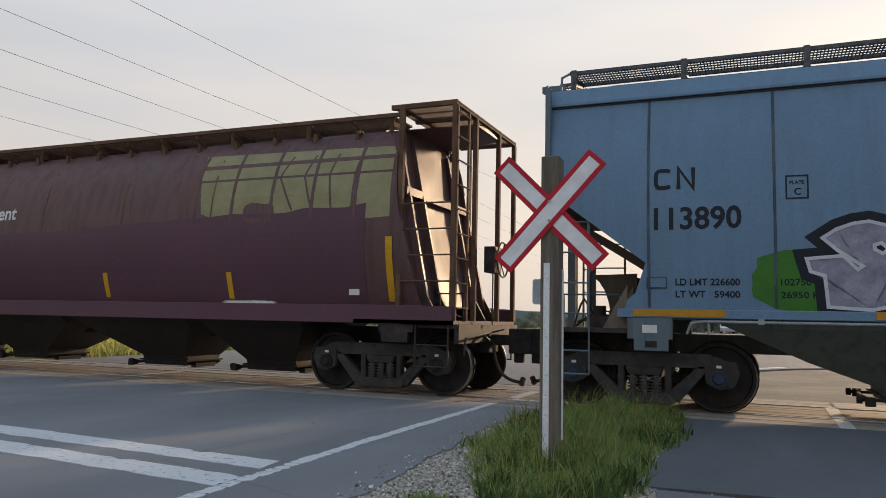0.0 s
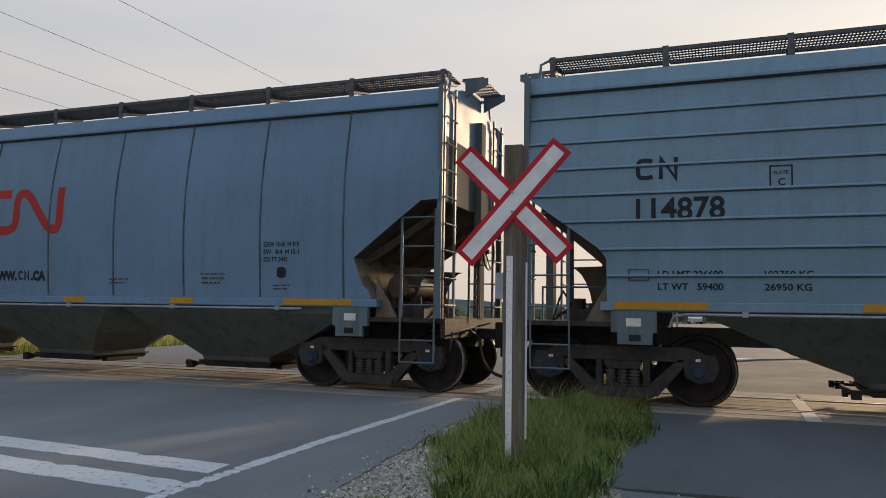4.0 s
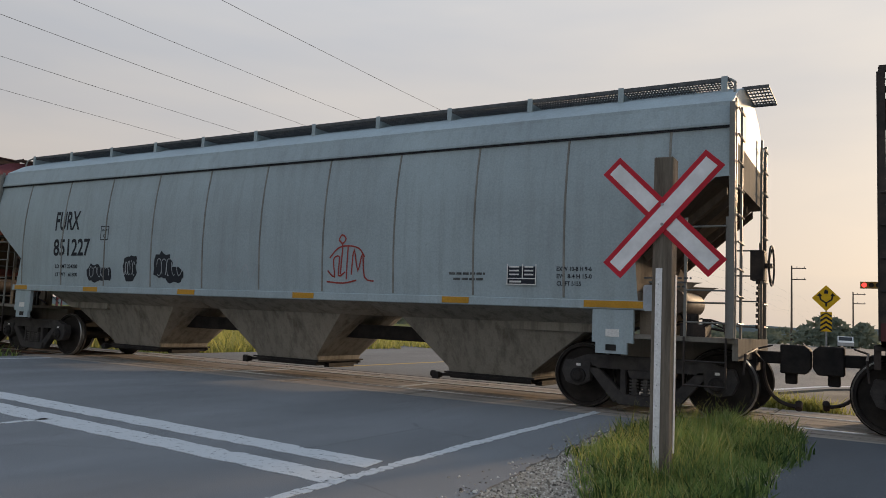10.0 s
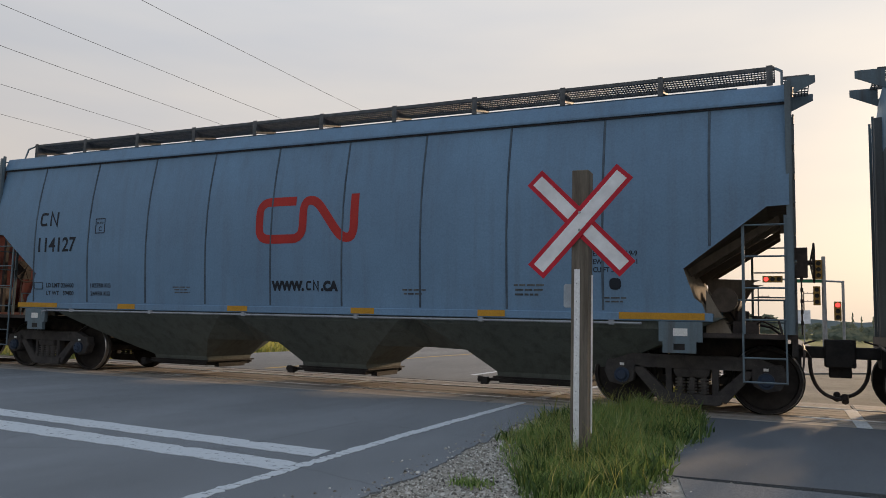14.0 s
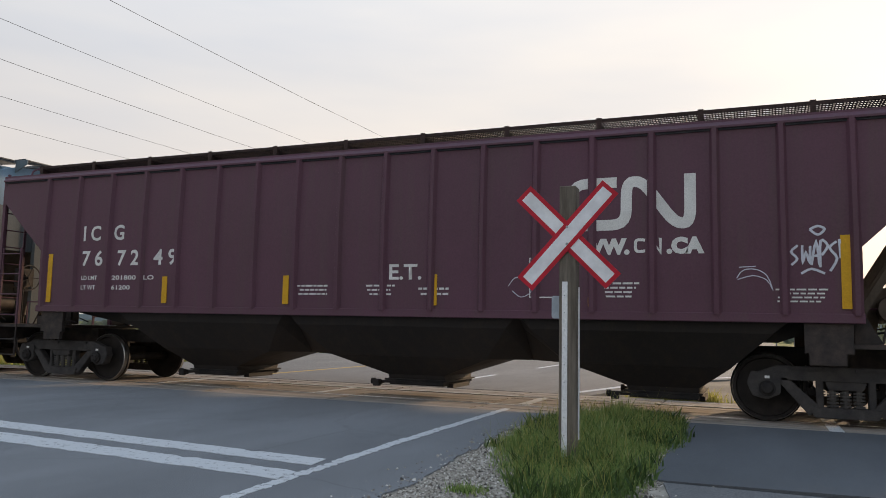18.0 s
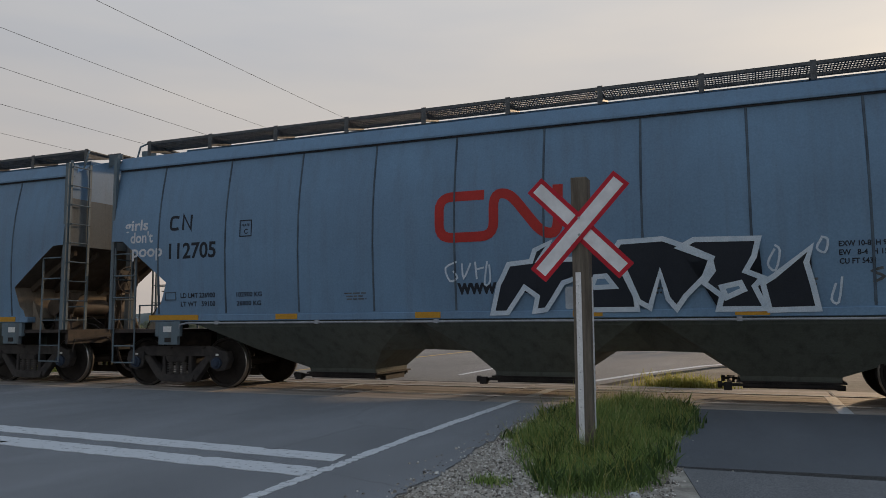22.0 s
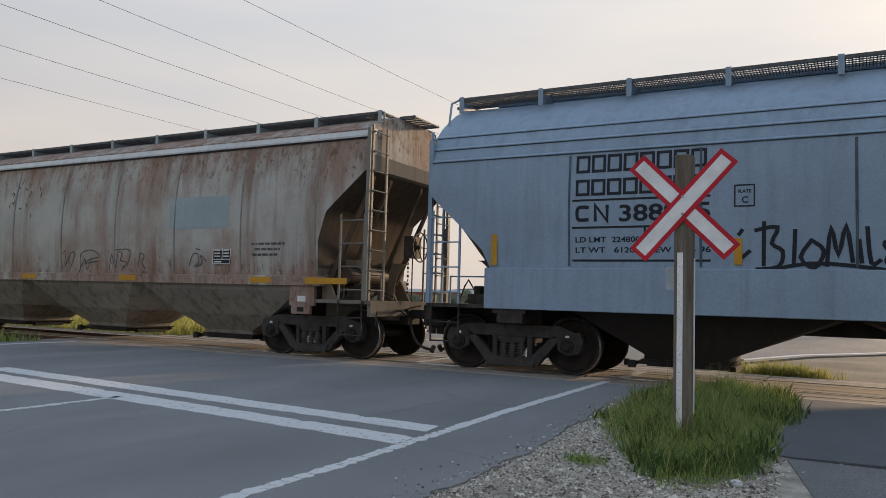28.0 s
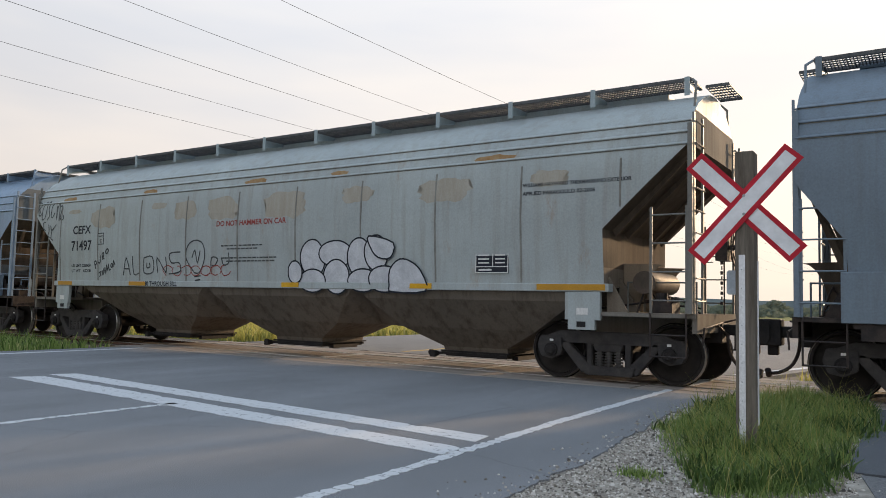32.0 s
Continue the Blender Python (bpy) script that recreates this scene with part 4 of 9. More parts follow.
def build_shell(bm, car):
    prof = PROFILE[car["profile"]]
    zs = sorted({round(z, 3) for z, _ in prof if z >= car["zsill"]} | {car["zsill"]} | {round(z, 3) for z, _ in car["left"]} | {round(z, 3) for z, _ in car["right"]})
    top = prof[-1][0]
    levels = [(z, interp(prof, z), interp(car["left"], z), interp(car["right"], z)) for z in zs if car["zsill"] <= z <= top]
    w = levels[-1][1]
    levels += [(top + (car["ridge"] - top) * f, w * g, 0.02, 0.02) for f, g in ((0.5, 0.72), (0.85, 0.4), (1.0, 0.08))]
    h = car["half"]
    rows = []
    for z, y, l, r in levels:
        x0, x1 = -h + l, h - r
        xs = [x0 + (x1 - x0) * i / 6 for i in range(7)]
        rows.append(([bm.verts.new((x, -y, z)) for x in xs], [bm.verts.new((x, y, z)) for x in xs]))
    for (a, b), (c, d) in zip(rows, rows[1:]):
        for i in range(6):
            bm.faces.new((a[i], a[i + 1], c[i + 1], c[i]))
            bm.faces.new((b[i + 1], b[i], d[i], d[i + 1]))
        for f, inset in ((bm.faces.new((b[0], a[0], c[0], d[0])), h + a[0].co.x), (bm.faces.new((a[-1], b[-1], d[-1], c[-1])), h - a[-1].co.x)):
            if car["profile"] == "round":
                f.material_index = 3
            elif inset > 0.08 and c[0].co.z < 3.6:
                f.material_index = 1 if c[0].co.z < 1.97 else 2
            elif c[0].co.z < 4.05:
                f.material_index = 3
    a, b = rows[0]
    bm.faces.new(a + b[::-1])
    a, b = rows[-1]
    bm.faces.new(a + b[::-1])


def rib(bm, car, x, z0, z1, wide, deep, sides=(-1,)):
    """A thin upright strip that follows the side."""
    zs = [z for z in [z0 + (z1 - z0) * i / 8 for i in range(9)]]
    for s in sides:
        rows = []
        for z in zs:
            y = -side_y(car, z)
            rows.append([bm.verts.new((x + dx, s * (y + dy), z)) for dx, dy in ((-wide, -0.01), (-wide * 0.4, deep), (wide * 0.4, deep), (wide, -0.01))])
        for a, b in zip(rows, rows[1:]):
            for i in range(3):
                bm.faces.new((a[i], a[i + 1], b[i + 1], b[i]))


def build_grating(bm, length, wide):
    """Open walkway grating: long edge bars and many cross bars."""
    for y in (0, wide):
        box(bm, -length / 2, length / 2, y - 0.006, y + 0.006, -0.024, 0.024)
    for f in (0.17, 0.33, 0.5, 0.67, 0.83):
        box(bm, -length / 2, length / 2, wide * f - 0.004, wide * f + 0.004, -0.010, 0.010)
    n = int(length / 0.042)
    for i in range(n + 1):
        x = -length / 2 + length * i / n
        box(bm, x - 0.0055, x + 0.0055, 0, wide, -0.014, 0.008)


def build_wheelset(bm):
    cyl(bm, (0, -1.03, 0), (0, 1.03, 0), 0.075, 10)
    for s in (-1, 1):
        prof = [(0.70, 0.40), (0.70, 0.455), (0.745, 0.468), (0.765, 0.452), (0.828, 0.447), (0.842, 0.434), (0.842, 0.395), (0.80, 0.38), (0.79, 0.2), (0.83, 0.13), (0.84, 0.0)]
        seg = 28
        rings = []
        for y, r in prof:
            rings.append([bm.verts.new((max(r, 0.001) * math.cos(2 * math.pi * i / seg), s * y, max(r, 0.001) * math.sin(2 * math.pi * i / seg))) for i in range(seg)])
        for a, b in zip(rings, rings[1:]):
            for i in range(seg):
                f = bm.faces.new((a[i], a[(i + 1) % seg], b[(i + 1) % seg], b[i]))
                if a is rings[3] or a is rings[4]:
                    f.material_index = 1
        # back of the wheel
        back = [bm.verts.new((0.1 * math.cos(2 * math.pi * i / seg), s * 0.72, 0.1 * math.sin(2 * math.pi * i / seg))) for i in range(seg)]
        for i in range(seg):
            bm.faces.new((rings[0][i], rings[0][(i + 1) % seg], back[(i + 1) % seg], back[i]))


def build_side_frame(bm):
    y0, y1 = -0.07, 0.07
    prism(bm, [(-1.12, 0.62), (-0.80, 0.745), (0.80, 0.745), (1.12, 0.62), (1.12, 0.50), (0.78, 0.575), (-0.78, 0.575), (-1.12, 0.50)], y0, y1)
    for s in (-1, 1):
        prism(bm, [(s * 0.84, 0.60), (s * 0.68, 0.60), (s * 0.30, 0.24), (s * 0.42, 0.11)], y0, y1)
        prism(bm, [(s * 0.34, 0.61), (s * 0.255, 0.61), (s * 0.255, 0.18), (s * 0.34, 0.22)], y0 + 0.004, y1 - 0.004)
        prism(bm, [(s * 1.12, 0.66), (s * 1.17, 0.50), (s * 1.10, 0.34), (s * 0.92, 0.30), (s * 0.76, 0.38), (s * 0.74, 0.64)], y0 - 0.02, y1 + 0.003)
        prism(bm, [(s * 0.66, 0.735), (s * 0.62, 0.69), (s * 0.10, 0.69), (s * 0.10, 0.735)], y0 - 0.025, y0 + 0.01)
    prism(bm, [(-0.43, 0.235), (0.43, 0.235), (0.36, 0.095), (-0.36, 0.095)], y0 - 0.02, y1 + 0.02)
    prism(bm, [(-0.24, 0.56), (0.24, 0.56), (0.20, 0.455), (-0.20, 0.455)], y0 - 0.03, y1 - 0.006)
    bmesh.ops.bevel(bm, geom=bm.edges[:], offset=0.012, segments=2, affect="EDGES")


def build_spring(bm):
    for k in range(5):
        z = 0.245 + k * 0.042
        cyl(bm, (0, 0, z), (0, 0, z + 0.022), 0.068, 12)
    cyl(bm, (0, 0, 0.235), (0, 0, 0.455), 0.038, 8)


def build_bolster(bm):
    box(bm, -0.2, 0.2, -0.95, 0.95, 0.42, 0.62)
    box(bm, -0.3, 0.3, -0.35, 0.35, 0.6, 0.78)
    for s in (-1, 1):
        box(bm, s * 0.38 - 0.05, s * 0.38 + 0.05, -0.85, 0.85, 0.36, 0.46)
        for y in (-0.76, 0.76):
            prism(bm, [(s * 0.40, 0.30), (s * 0.47, 0.30), (s * 0.50, 0.62), (s * 0.42, 0.62)], y - 0.05, y + 0.05)


def build_cap(bm):
    cyl(bm, (0, 0.0, 0), (0, -0.05, 0), 0.105, 14)
    cyl(bm, (0, -0.05, 0), (0, -0.085, 0), 0.085, 14, 0.06)
    for k in range(3):
        a = 2.1 * k + 0.3
        cyl(bm, (0.045 * math.cos(a), -0.08, 0.045 * math.sin(a)), (0.045 * math.cos(a), -0.1, 0.045 * math.sin(a)), 0.015, 6)


AXLE = 0.92
WHEELSETS = []


def add_truck(parent, x, cap):
    truck = place("truck", shared("truck_bolster", build_bolster, M["iron"]), parent, pose(x, 0, 0))
    for s in (-1, 1):
        place("side_frame", shared("side_frame", build_side_frame, M["frame_iron"]), truck, pose(0, s * 1.0, 0, 0, 0, 0 if s < 0 else 180))
        for k in (-1, 0, 1):
            place("spring", shared("spring", build_spring, M["spring_steel"]), truck, pose(k * 0.15, s * 1.035, 0))
    for a in (-AXLE, AXLE):
        ws = place("wheelset", shared("wheelset", build_wheelset, [M["wheel"], M["tread"]], True), truck, pose(a, 0, 0.447))
        WHEELSETS.append((ws, a))
        place("axle_tag", shared("axle_tag", lambda b: box(b, -0.03, 0.03, -1.098, -1.09, 0.575, 0.61), M["white"]), truck, pose(a, 0, 0))
        for s in (-1, 1):
            place("bearing_cap", shared(("bearing_cap", cap), build_cap, M[cap]), truck, pose(a, s * 1.08, 0.447, 0, 0, 0 if s < 0 else 180))


def build_bay(bm, xl, xr, zt, zs, zb, lb, wb, flat):
    """A discharge hopper: side sheets leaning in and narrowing from the sill, slope sheets set back between the bays,
    a saddle at each inner end, a taper to the gate. flat: length of the saddle (None at an outer end)."""
    wt, ws = 1.42, 0.98
    inner = (flat[0] is not None, flat[1] is not None)
    def row(z, a, b, y, back, yi):
        pa, pb = (a + back if inner[0] else a + 0.01), (b - back if inner[1] else b - 0.01)
        ya, yb = (yi if inner[0] else y - 0.01), (yi if inner[1] else y - 0.01)
        return [bm.verts.new(p) for p in ((pa, -y, z), (pb, -y, z), (b, -yb, z), (b, yb, z), (pb, y, z), (pa, y, z), (a, ya, z), (a, -ya, z))]
    def ends(z):
        f = (z - zb) / (zt - zb)
        return (xl if inner[0] else -lb + (xl + lb) * f), (xr if inner[1] else lb + (xr - lb) * f)
    zm = zt - (zt - zs) * 0.3
    set_back = max(0.02, min(flat[0] if inner[0] else 9, flat[1] if inner[1] else 9) + 0.12)
    rows = [row(zt, xl, xr, wt, 0.02, wt - 0.03), row(zm, *ends(zm), wt - 0.05, set_back * 0.3, 1.05), row(zs, *ends(zs), ws, set_back, 0.55)]
    a = xl + flat[0] if inner[0] else ends(zs)[0]
    b = xr - flat[1] if inner[1] else ends(zs)[1]
    rows += [row(zs - 0.004, a, b, ws - 0.01, 0.12, 0.6), row(zb + 0.07, -lb, lb, wb + 0.03, 0.01, wb), row(zb, -lb, lb, wb, 0.01, wb - 0.03)]
    for p, q in zip(rows, rows[1:]):
        for k in range(8):
            bm.faces.new((p[k], p[(k + 1) % 8], q[(k + 1) % 8], q[k]))
    bm.faces.new(rows[-1])
    bm.faces.new(rows[0][::-1])


def build_gate(bm, lb, wb, z):
    """Sliding outlet gate: flange, pan, racks with capstans at one end."""
    box(bm, -lb - 0.05, lb + 0.05, -wb - 0.05, wb + 0.05, z - 0.025, z)
    box(bm, -lb + 0.03, lb - 0.02, -wb, wb, z - 0.1, z - 0.026)
    for y in (-wb - 0.02, wb + 0.02):
        box(bm, -lb - 0.24, lb, y - 0.02, y + 0.02, z - 0.075, z - 0.035)
        cyl(bm, (-lb - 0.16, y - 0.04, z - 0.07), (-lb - 0.16, y + 0.04, z - 0.07), 0.045, 10)
        cyl(bm, (-lb - 0.30, y, z - 0.055), (-lb - 0.24, y, z - 0.055), 0.05, 10)
    cyl(bm, (-lb - 0.16, -wb - 0.1, z - 0.07), (-lb - 0.16, wb + 0.1, z - 0.07), 0.026, 8)
    for y in (-wb - 0.15, wb + 0.08):
        box(bm, -lb - 0.215, -lb - 0.105, y, y + 0.07, z - 0.125, z - 0.015)
    box(bm, lb - 0.05, lb + 0.06, -wb * 0.6, wb * 0.6, z - 0.13, z - 0.06)


def ladder(parent, x0, x1, y, z0, z1, n, mat, rail_w=0.03):
    """Two stiles and rungs; the first part carries the rungs."""
    bm = bmesh.new()
    d = 0.02 if y < 0 else -0.02
    box(bm, x0 - rail_w, x0 + rail_w, y - 0.012, y + 0.012, z0, z1)
    box(bm, x1 - rail_w * 0.6, x1 + rail_w * 0.6, y - 0.012, y + 0.012, z0, z1)
    lad = part("ladder", bm, mat, parent)
    for k in range(n):
        z = z0 + 0.18 + (z1 - z0 - 0.3) * k / max(1, n - 1)
        bm = bmesh.new()
        tube(bm, [(x0 - 0.02, y - d, z), (x1 + 0.02, y - d, z)], 0.013)
        part("rung", bm, mat, lad)
    return lad


def end_ladder(parent, x, y0, y1, z0, z1, n, mat):
    bm = bmesh.new()
    for y in (y0, y1):
        box(bm, x - 0.015, x + 0.015, y - 0.025, y + 0.025, z0, z1)
    lad = part("end_ladder", bm, mat, parent)
    for k in range(n):
        z = z0 + 0.18 + (z1 - z0 - 0.3) * k / max(1, n - 1)
        bm = bmesh.new()
        tube(bm, [(x + 0.03, y0, z), (x + 0.03, y1, z)], 0.013)
        part("rung", bm, mat, lad)


def build_brake_wheel(bm):
    pts = [(0.02, 0.27 * math.cos(i * math.pi / 10), 0.27 * math.sin(i * math.pi / 10)) for i in range(21)]
    tube(bm, pts, 0.014)
    for k in range(5):
        a = 2 * math.pi * k / 5
        tube(bm, [(-0.03, 0, 0), (0.02, 0.27 * math.cos(a), 0.27 * math.sin(a))], 0.01)
    cyl(bm, (-0.12, 0, 0), (0.03, 0, 0), 0.035, 8)


def build_coupler(bm, reach):
    box(bm, -0.9, 0.12, -0.22, 0.22, 0.62, 0.92)
    box(bm, 0.0, reach - 0.22, -0.09, 0.09, 0.74, 0.90)
    prism(bm, [(reach - 0.25, 0.62), (reach + 0.06, 0.62), (reach + 0.12, 0.70), (reach + 0.12, 0.94), (reach + 0.04, 1.0), (reach - 0.25, 1.0)], -0.16, 0.14)
    box(bm, reach - 0.2, reach - 0.05, -0.05, 0.05, 0.48, 0.64)
    bmesh.ops.bevel(bm, geom=bm.edges[:], offset=0.015, segments=1, affect="EDGES")


def build_hose(bm, reach):
    pts = []
    for i in range(13):
        f = i / 12
        pts.append((0.22 + (reach - 0.2) * f ** 2.2, -0.3 + 0.12 * f, 0.76 - 0.56 * math.sin(f * math.pi / 2) ** 0.9))
    tube(bm, pts, 0.026, 7)
    cyl(bm, (reach + 0.02, -0.22, 0.17), (reach + 0.02, -0.14, 0.25), 0.045, 8)
    tube(bm, [(0.22, -0.3, 0.76), (0.14, -0.5, 0.88), (-0.05, -0.6, 0.88)], 0.018)


def build_valve(bm):
    box(bm, -0.16, 0.16, -0.2, 0.2, 0, 0.16)
    cyl(bm, (-0.05, 0, 0.16), (-0.05, 0, 0.3), 0.09, 10)
    cyl(bm, (0.14, 0.0, 0.16), (0.14, 0, 0.24), 0.06, 8)
    tube(bm, [(0.1, -0.15, 0.1), (0.25, -0.3, 0.22), (0.4, -0.32, 0.18), (0.45, -0.35, -0.03)], 0.014)
    tube(bm, [(-0.1, 0.1, 0.1), (-0.28, 0.05, 0.4), (-0.32, 0, 0.3), (-0.4, -0.1, -0.03)], 0.014)


def letters(car, text, x, z, height, mat, width=None, name="lettering", lift=0.004, bold=0.0):
    """Stencilled writing that lies on the near side; x, z: its lower left corner."""
    cu = bpy.data.curves.new("text", "FONT")
    cu.body, cu.size, cu.offset = text, height * 1.37, bold if bold else 0.03 * height
    cu.resolution_u = 3
    ob = bpy.data.objects.new("text", cu)
    me = bpy.data.meshes.new_from_object(ob)
    bpy.data.objects.remove(ob)
    bpy.data.curves.remove(cu)
    co = np.zeros(len(me.vertices) * 3)
    me.vertices.foreach_get("co", co)
    co = co.reshape(-1, 3)
    wide = co[:, 0].max() - co[:, 0].min()
    co[:, 0] -= co[:, 0].min()
    if width:
        co[:, 0] *= width / wide
    return lay(car, me, co[:, 0] + x, co[:, 1] + z, mat, name, lift)


def lay(car, me, xs, zs, mat, name, lift, label="", coats=False):
    """Lay a flat mesh on the near side, cut so that it follows the curve."""
    bm = bmesh.new()
    bm.from_mesh(me)
    for v, x, z in zip(bm.verts, xs, zs):
        v.co = (x + car["dx"], v.co.y if coats else 0, z)
    if car["profile"] != "flat" or max(zs) - min(zs) > 0.8:
        z = math.ceil(min(zs) / 0.12) * 0.12
        while z < max(zs):
            bmesh.ops.bisect_plane(bm, geom=bm.verts[:] + bm.edges[:] + bm.faces[:], plane_co=(0, 0, z), plane_no=(0, 0, 1))
            z += 0.12
    if car["profile"] == "round" and min(zs) < 1.305:
        for z in (1.304, 1.313):
            bmesh.ops.bisect_plane(bm, geom=bm.verts[:] + bm.edges[:] + bm.faces[:], plane_co=(0, 0, z), plane_no=(0, 0, 1))
    for v in bm.verts:
        v.co.y += side_y(car, v.co.z) - lift
    bpy.data.meshes.remove(me)
    me = bpy.data.meshes.new(name)
    bm.to_mesh(me)
    bm.free()
    me.materials.append(mat)
    return place(name, me, car["ob"], None, label)


def poly(car, polys, mat, name, lift=0.004, label="", weld=False):
    """Flat painted shapes on the near side, as lists of (x, z); each coat a hair above the last."""
    bm = bmesh.new()
    step = 0.0 if weld else min(0.0002, 0.003 / len(polys))
    for i, pts in enumerate(polys):
        bm.faces.new([bm.verts.new((x, -step * i, z)) for x, z in pts])
    if weld:
        bmesh.ops.remove_doubles(bm, verts=bm.verts[:], dist=0.0005)
    bmesh.ops.triangulate(bm, faces=bm.faces[:])
    me = bpy.data.meshes.new(name)
    bm.to_mesh(me)
    bm.free()
    co = np.zeros(len(me.vertices) * 3)
    me.vertices.foreach_get("co", co)
    co = co.reshape(-1, 3)
    return lay(car, me, co[:, 0], co[:, 2], mat, name, lift, label, True)


def stroke_quads(pts, w):
    """A thick line through pts as a strip of quads with mitred joints."""
    out = []
    n = len(pts)
    left, right = [], []
    for i in range(n):
        a, b, c = Vector(pts[max(0, i - 1)]), Vector(pts[i]), Vector(pts[min(n - 1, i + 1)])
        d1 = (b - a).normalized() if i > 0 else (c - b).normalized()
        d2 = (c - b).normalized() if i < n - 1 else d1
        t = (d1 + d2).normalized() if (d1 + d2).length > 0.01 else d1
        nrm = Vector((-t.y, t.x))
        k = w / 2 / max(0.5, nrm.dot(Vector((-d1.y, d1.x))))
        left.append(tuple(b + nrm * k))
        right.append(tuple(b - nrm * k))
    for i in range(n - 1):
        out.append([right[i], right[i + 1], left[i + 1], left[i]])
    return out


def ribbon(car, pts, w, mat, name, lift):
    """One painted line as a joined strip, rising a hair along its way so that it may cross itself."""
    quads = stroke_quads(pts, w)
    bm = bmesh.new()
    step = min(0.0002, 0.002 / len(quads))
    rows = [(quads[0][0], quads[0][3])] + [(q[1], q[2]) for q in quads]
    rows = [[bm.verts.new((x, -step * i, z)) for x, z in row] for i, row in enumerate(rows)]
    for (a, b), (c, d) in zip(rows, rows[1:]):
        bm.faces.new((a, c, d, b))
    me = bpy.data.meshes.new(name)
    bm.to_mesh(me)
    bm.free()
    co = np.zeros(len(me.vertices) * 3)
    me.vertices.foreach_get("co", co)
    co = co.reshape(-1, 3)
    return lay(car, me, co[:, 0], co[:, 2], mat, name, lift, "", True)


def rounded(pts, r, seg=4):
    """Round the corners of an open line."""
    out = [pts[0]]
    for a, b, c in zip(pts, pts[1:], pts[2:]):
        a, b, c = Vector(a), Vector(b), Vector(c)
        ra, rc = min(r, 0.45 * (a - b).length), min(r, 0.45 * (c - b).length)
        p, q = b + (a - b).normalized() * ra, b + (c - b).normalized() * rc
        for i in range(seg + 1):
            f = i / seg
            out.append(tuple((1 - f) ** 2 * p + 2 * f * (1 - f) * b + f * f * q))
    out.append(pts[-1])
    return out


def emblem(car, x, z, w, h, mat, thick=None):
    """The railway's looped-line emblem as one bent band."""
    t = thick or h * 0.19
    a, b = z + t / 2, z + h - t / 2
    band = [(0.40 * w, b), (t / 2, b), (t / 2, a), (0.475 * w, a), (0.475 * w, b), (0.60 * w, b), (0.845 * w, a), (w - t / 2, a), (w - t / 2, z + h)]
    band = [(x + p, q) for p, q in band]
    return poly(car, stroke_quads(rounded(band, 0.27 * h, 5), t), mat, "emblem", 0.004, "looped line emblem", True)


def fine_print(car, x, z, w, h, rows, mat):
    """Writing too small to read: thin broken bars."""
    rng = random.Random(int(abs(x * 100)) + rows)
    polys = []
    step = h / rows
    for r in range(rows):
        q = x + rng.uniform(0, 0.15) * w * (r > 0)
        end = x + w * (1 - rng.uniform(0, 0.2) * (r > 0))
        z0 = z + h - step * (r + 0.8)
        while q < end:
            d = min(rng.uniform(0.05, 0.14), end - q)
            polys.append([(q, z0), (q + d, z0), (q + d, z0 + step * 0.42), (q, z0 + step * 0.42)])
            q += d + 0.02
    return poly(car, polys, mat, "fine_print", 0.004)


def plate_box(car, x, z, s, mat, text=True):
    t = 0.018
    poly(car, [[(x, z), (x + s, z), (x + s, z + t), (x, z + t)], [(x, z + s * 1.15 - t), (x + s, z + s * 1.15 - t), (x + s, z + s * 1.15), (x, z + s * 1.15)],
               [(x, z), (x + t, z), (x + t, z + s * 1.15), (x, z + s * 1.15)], [(x + s - t, z), (x + s, z), (x + s, z + s * 1.15), (x + s - t, z + s * 1.15)]], mat, "stencil_box")
    if text:
        letters(car, "PLATE", x + s * 0.18, z + s * 0.72, s * 0.17, mat, s * 0.64)
        letters(car, "C", x + s * 0.37, z + s * 0.2, s * 0.34, mat)


def plate_solid(car, name, x0, x1, z0, z1, mat, deep=0.006, y=None):
    yy = y if y is not None else side_y(car, (z0 + z1) / 2)
    x0, x1 = x0 + car["dx"], x1 + car["dx"]
    bm = bmesh.new()
    box(bm, x0, x1, yy - deep, yy + 0.002, z0, z1)
    return part(name, bm, mat, car["ob"])


def label_board(car, x0, x1, z0, z1, y=None):
    """Black service panel with white rules and rows of dates."""
    board = plate_solid(car, "label_board", x0, x1, z0, z1, M["black"], 0.008, y)
    yy = (y if y is not None else side_y(car, (z0 + z1) / 2)) - 0.0085
    x0, x1 = x0 + car["dx"], x1 + car["dx"]
    w, h, t = x1 - x0, z1 - z0, 0.014
    bars = [(x0, x1, z0, z0 + t), (x0, x1, z1 - t, z1), (x0, x0 + t, z0 + t, z1 - t), (x1 - t, x1, z0 + t, z1 - t), (x0 + w * 0.52, x0 + w * 0.52 + t, z0 + h * 0.3, z1 - t), (x0 + t, x1 - t, z0 + h * 0.3 - t, z0 + h * 0.3)]
    for k in range(3):
        bars += [(x0 + w * 0.08, x0 + w * 0.42, z0 + h * (0.42 + 0.17 * k), z0 + h * (0.42 + 0.17 * k) + 0.022), (x0 + w * 0.6, x0 + w * 0.9, z0 + h * (0.42 + 0.17 * k), z0 + h * (0.42 + 0.17 * k) + 0.022)]
    bars.append((x0 + w * 0.1, x0 + w * 0.5, z0 + h * 0.1, z0 + h * 0.18))
    bm = bmesh.new()
    for a, b, c, d in bars:
        box(bm, a, b, yy - 0.002, yy, c, d)
    part("label_print", bm, M["white"], board, "white rules and printed dates")


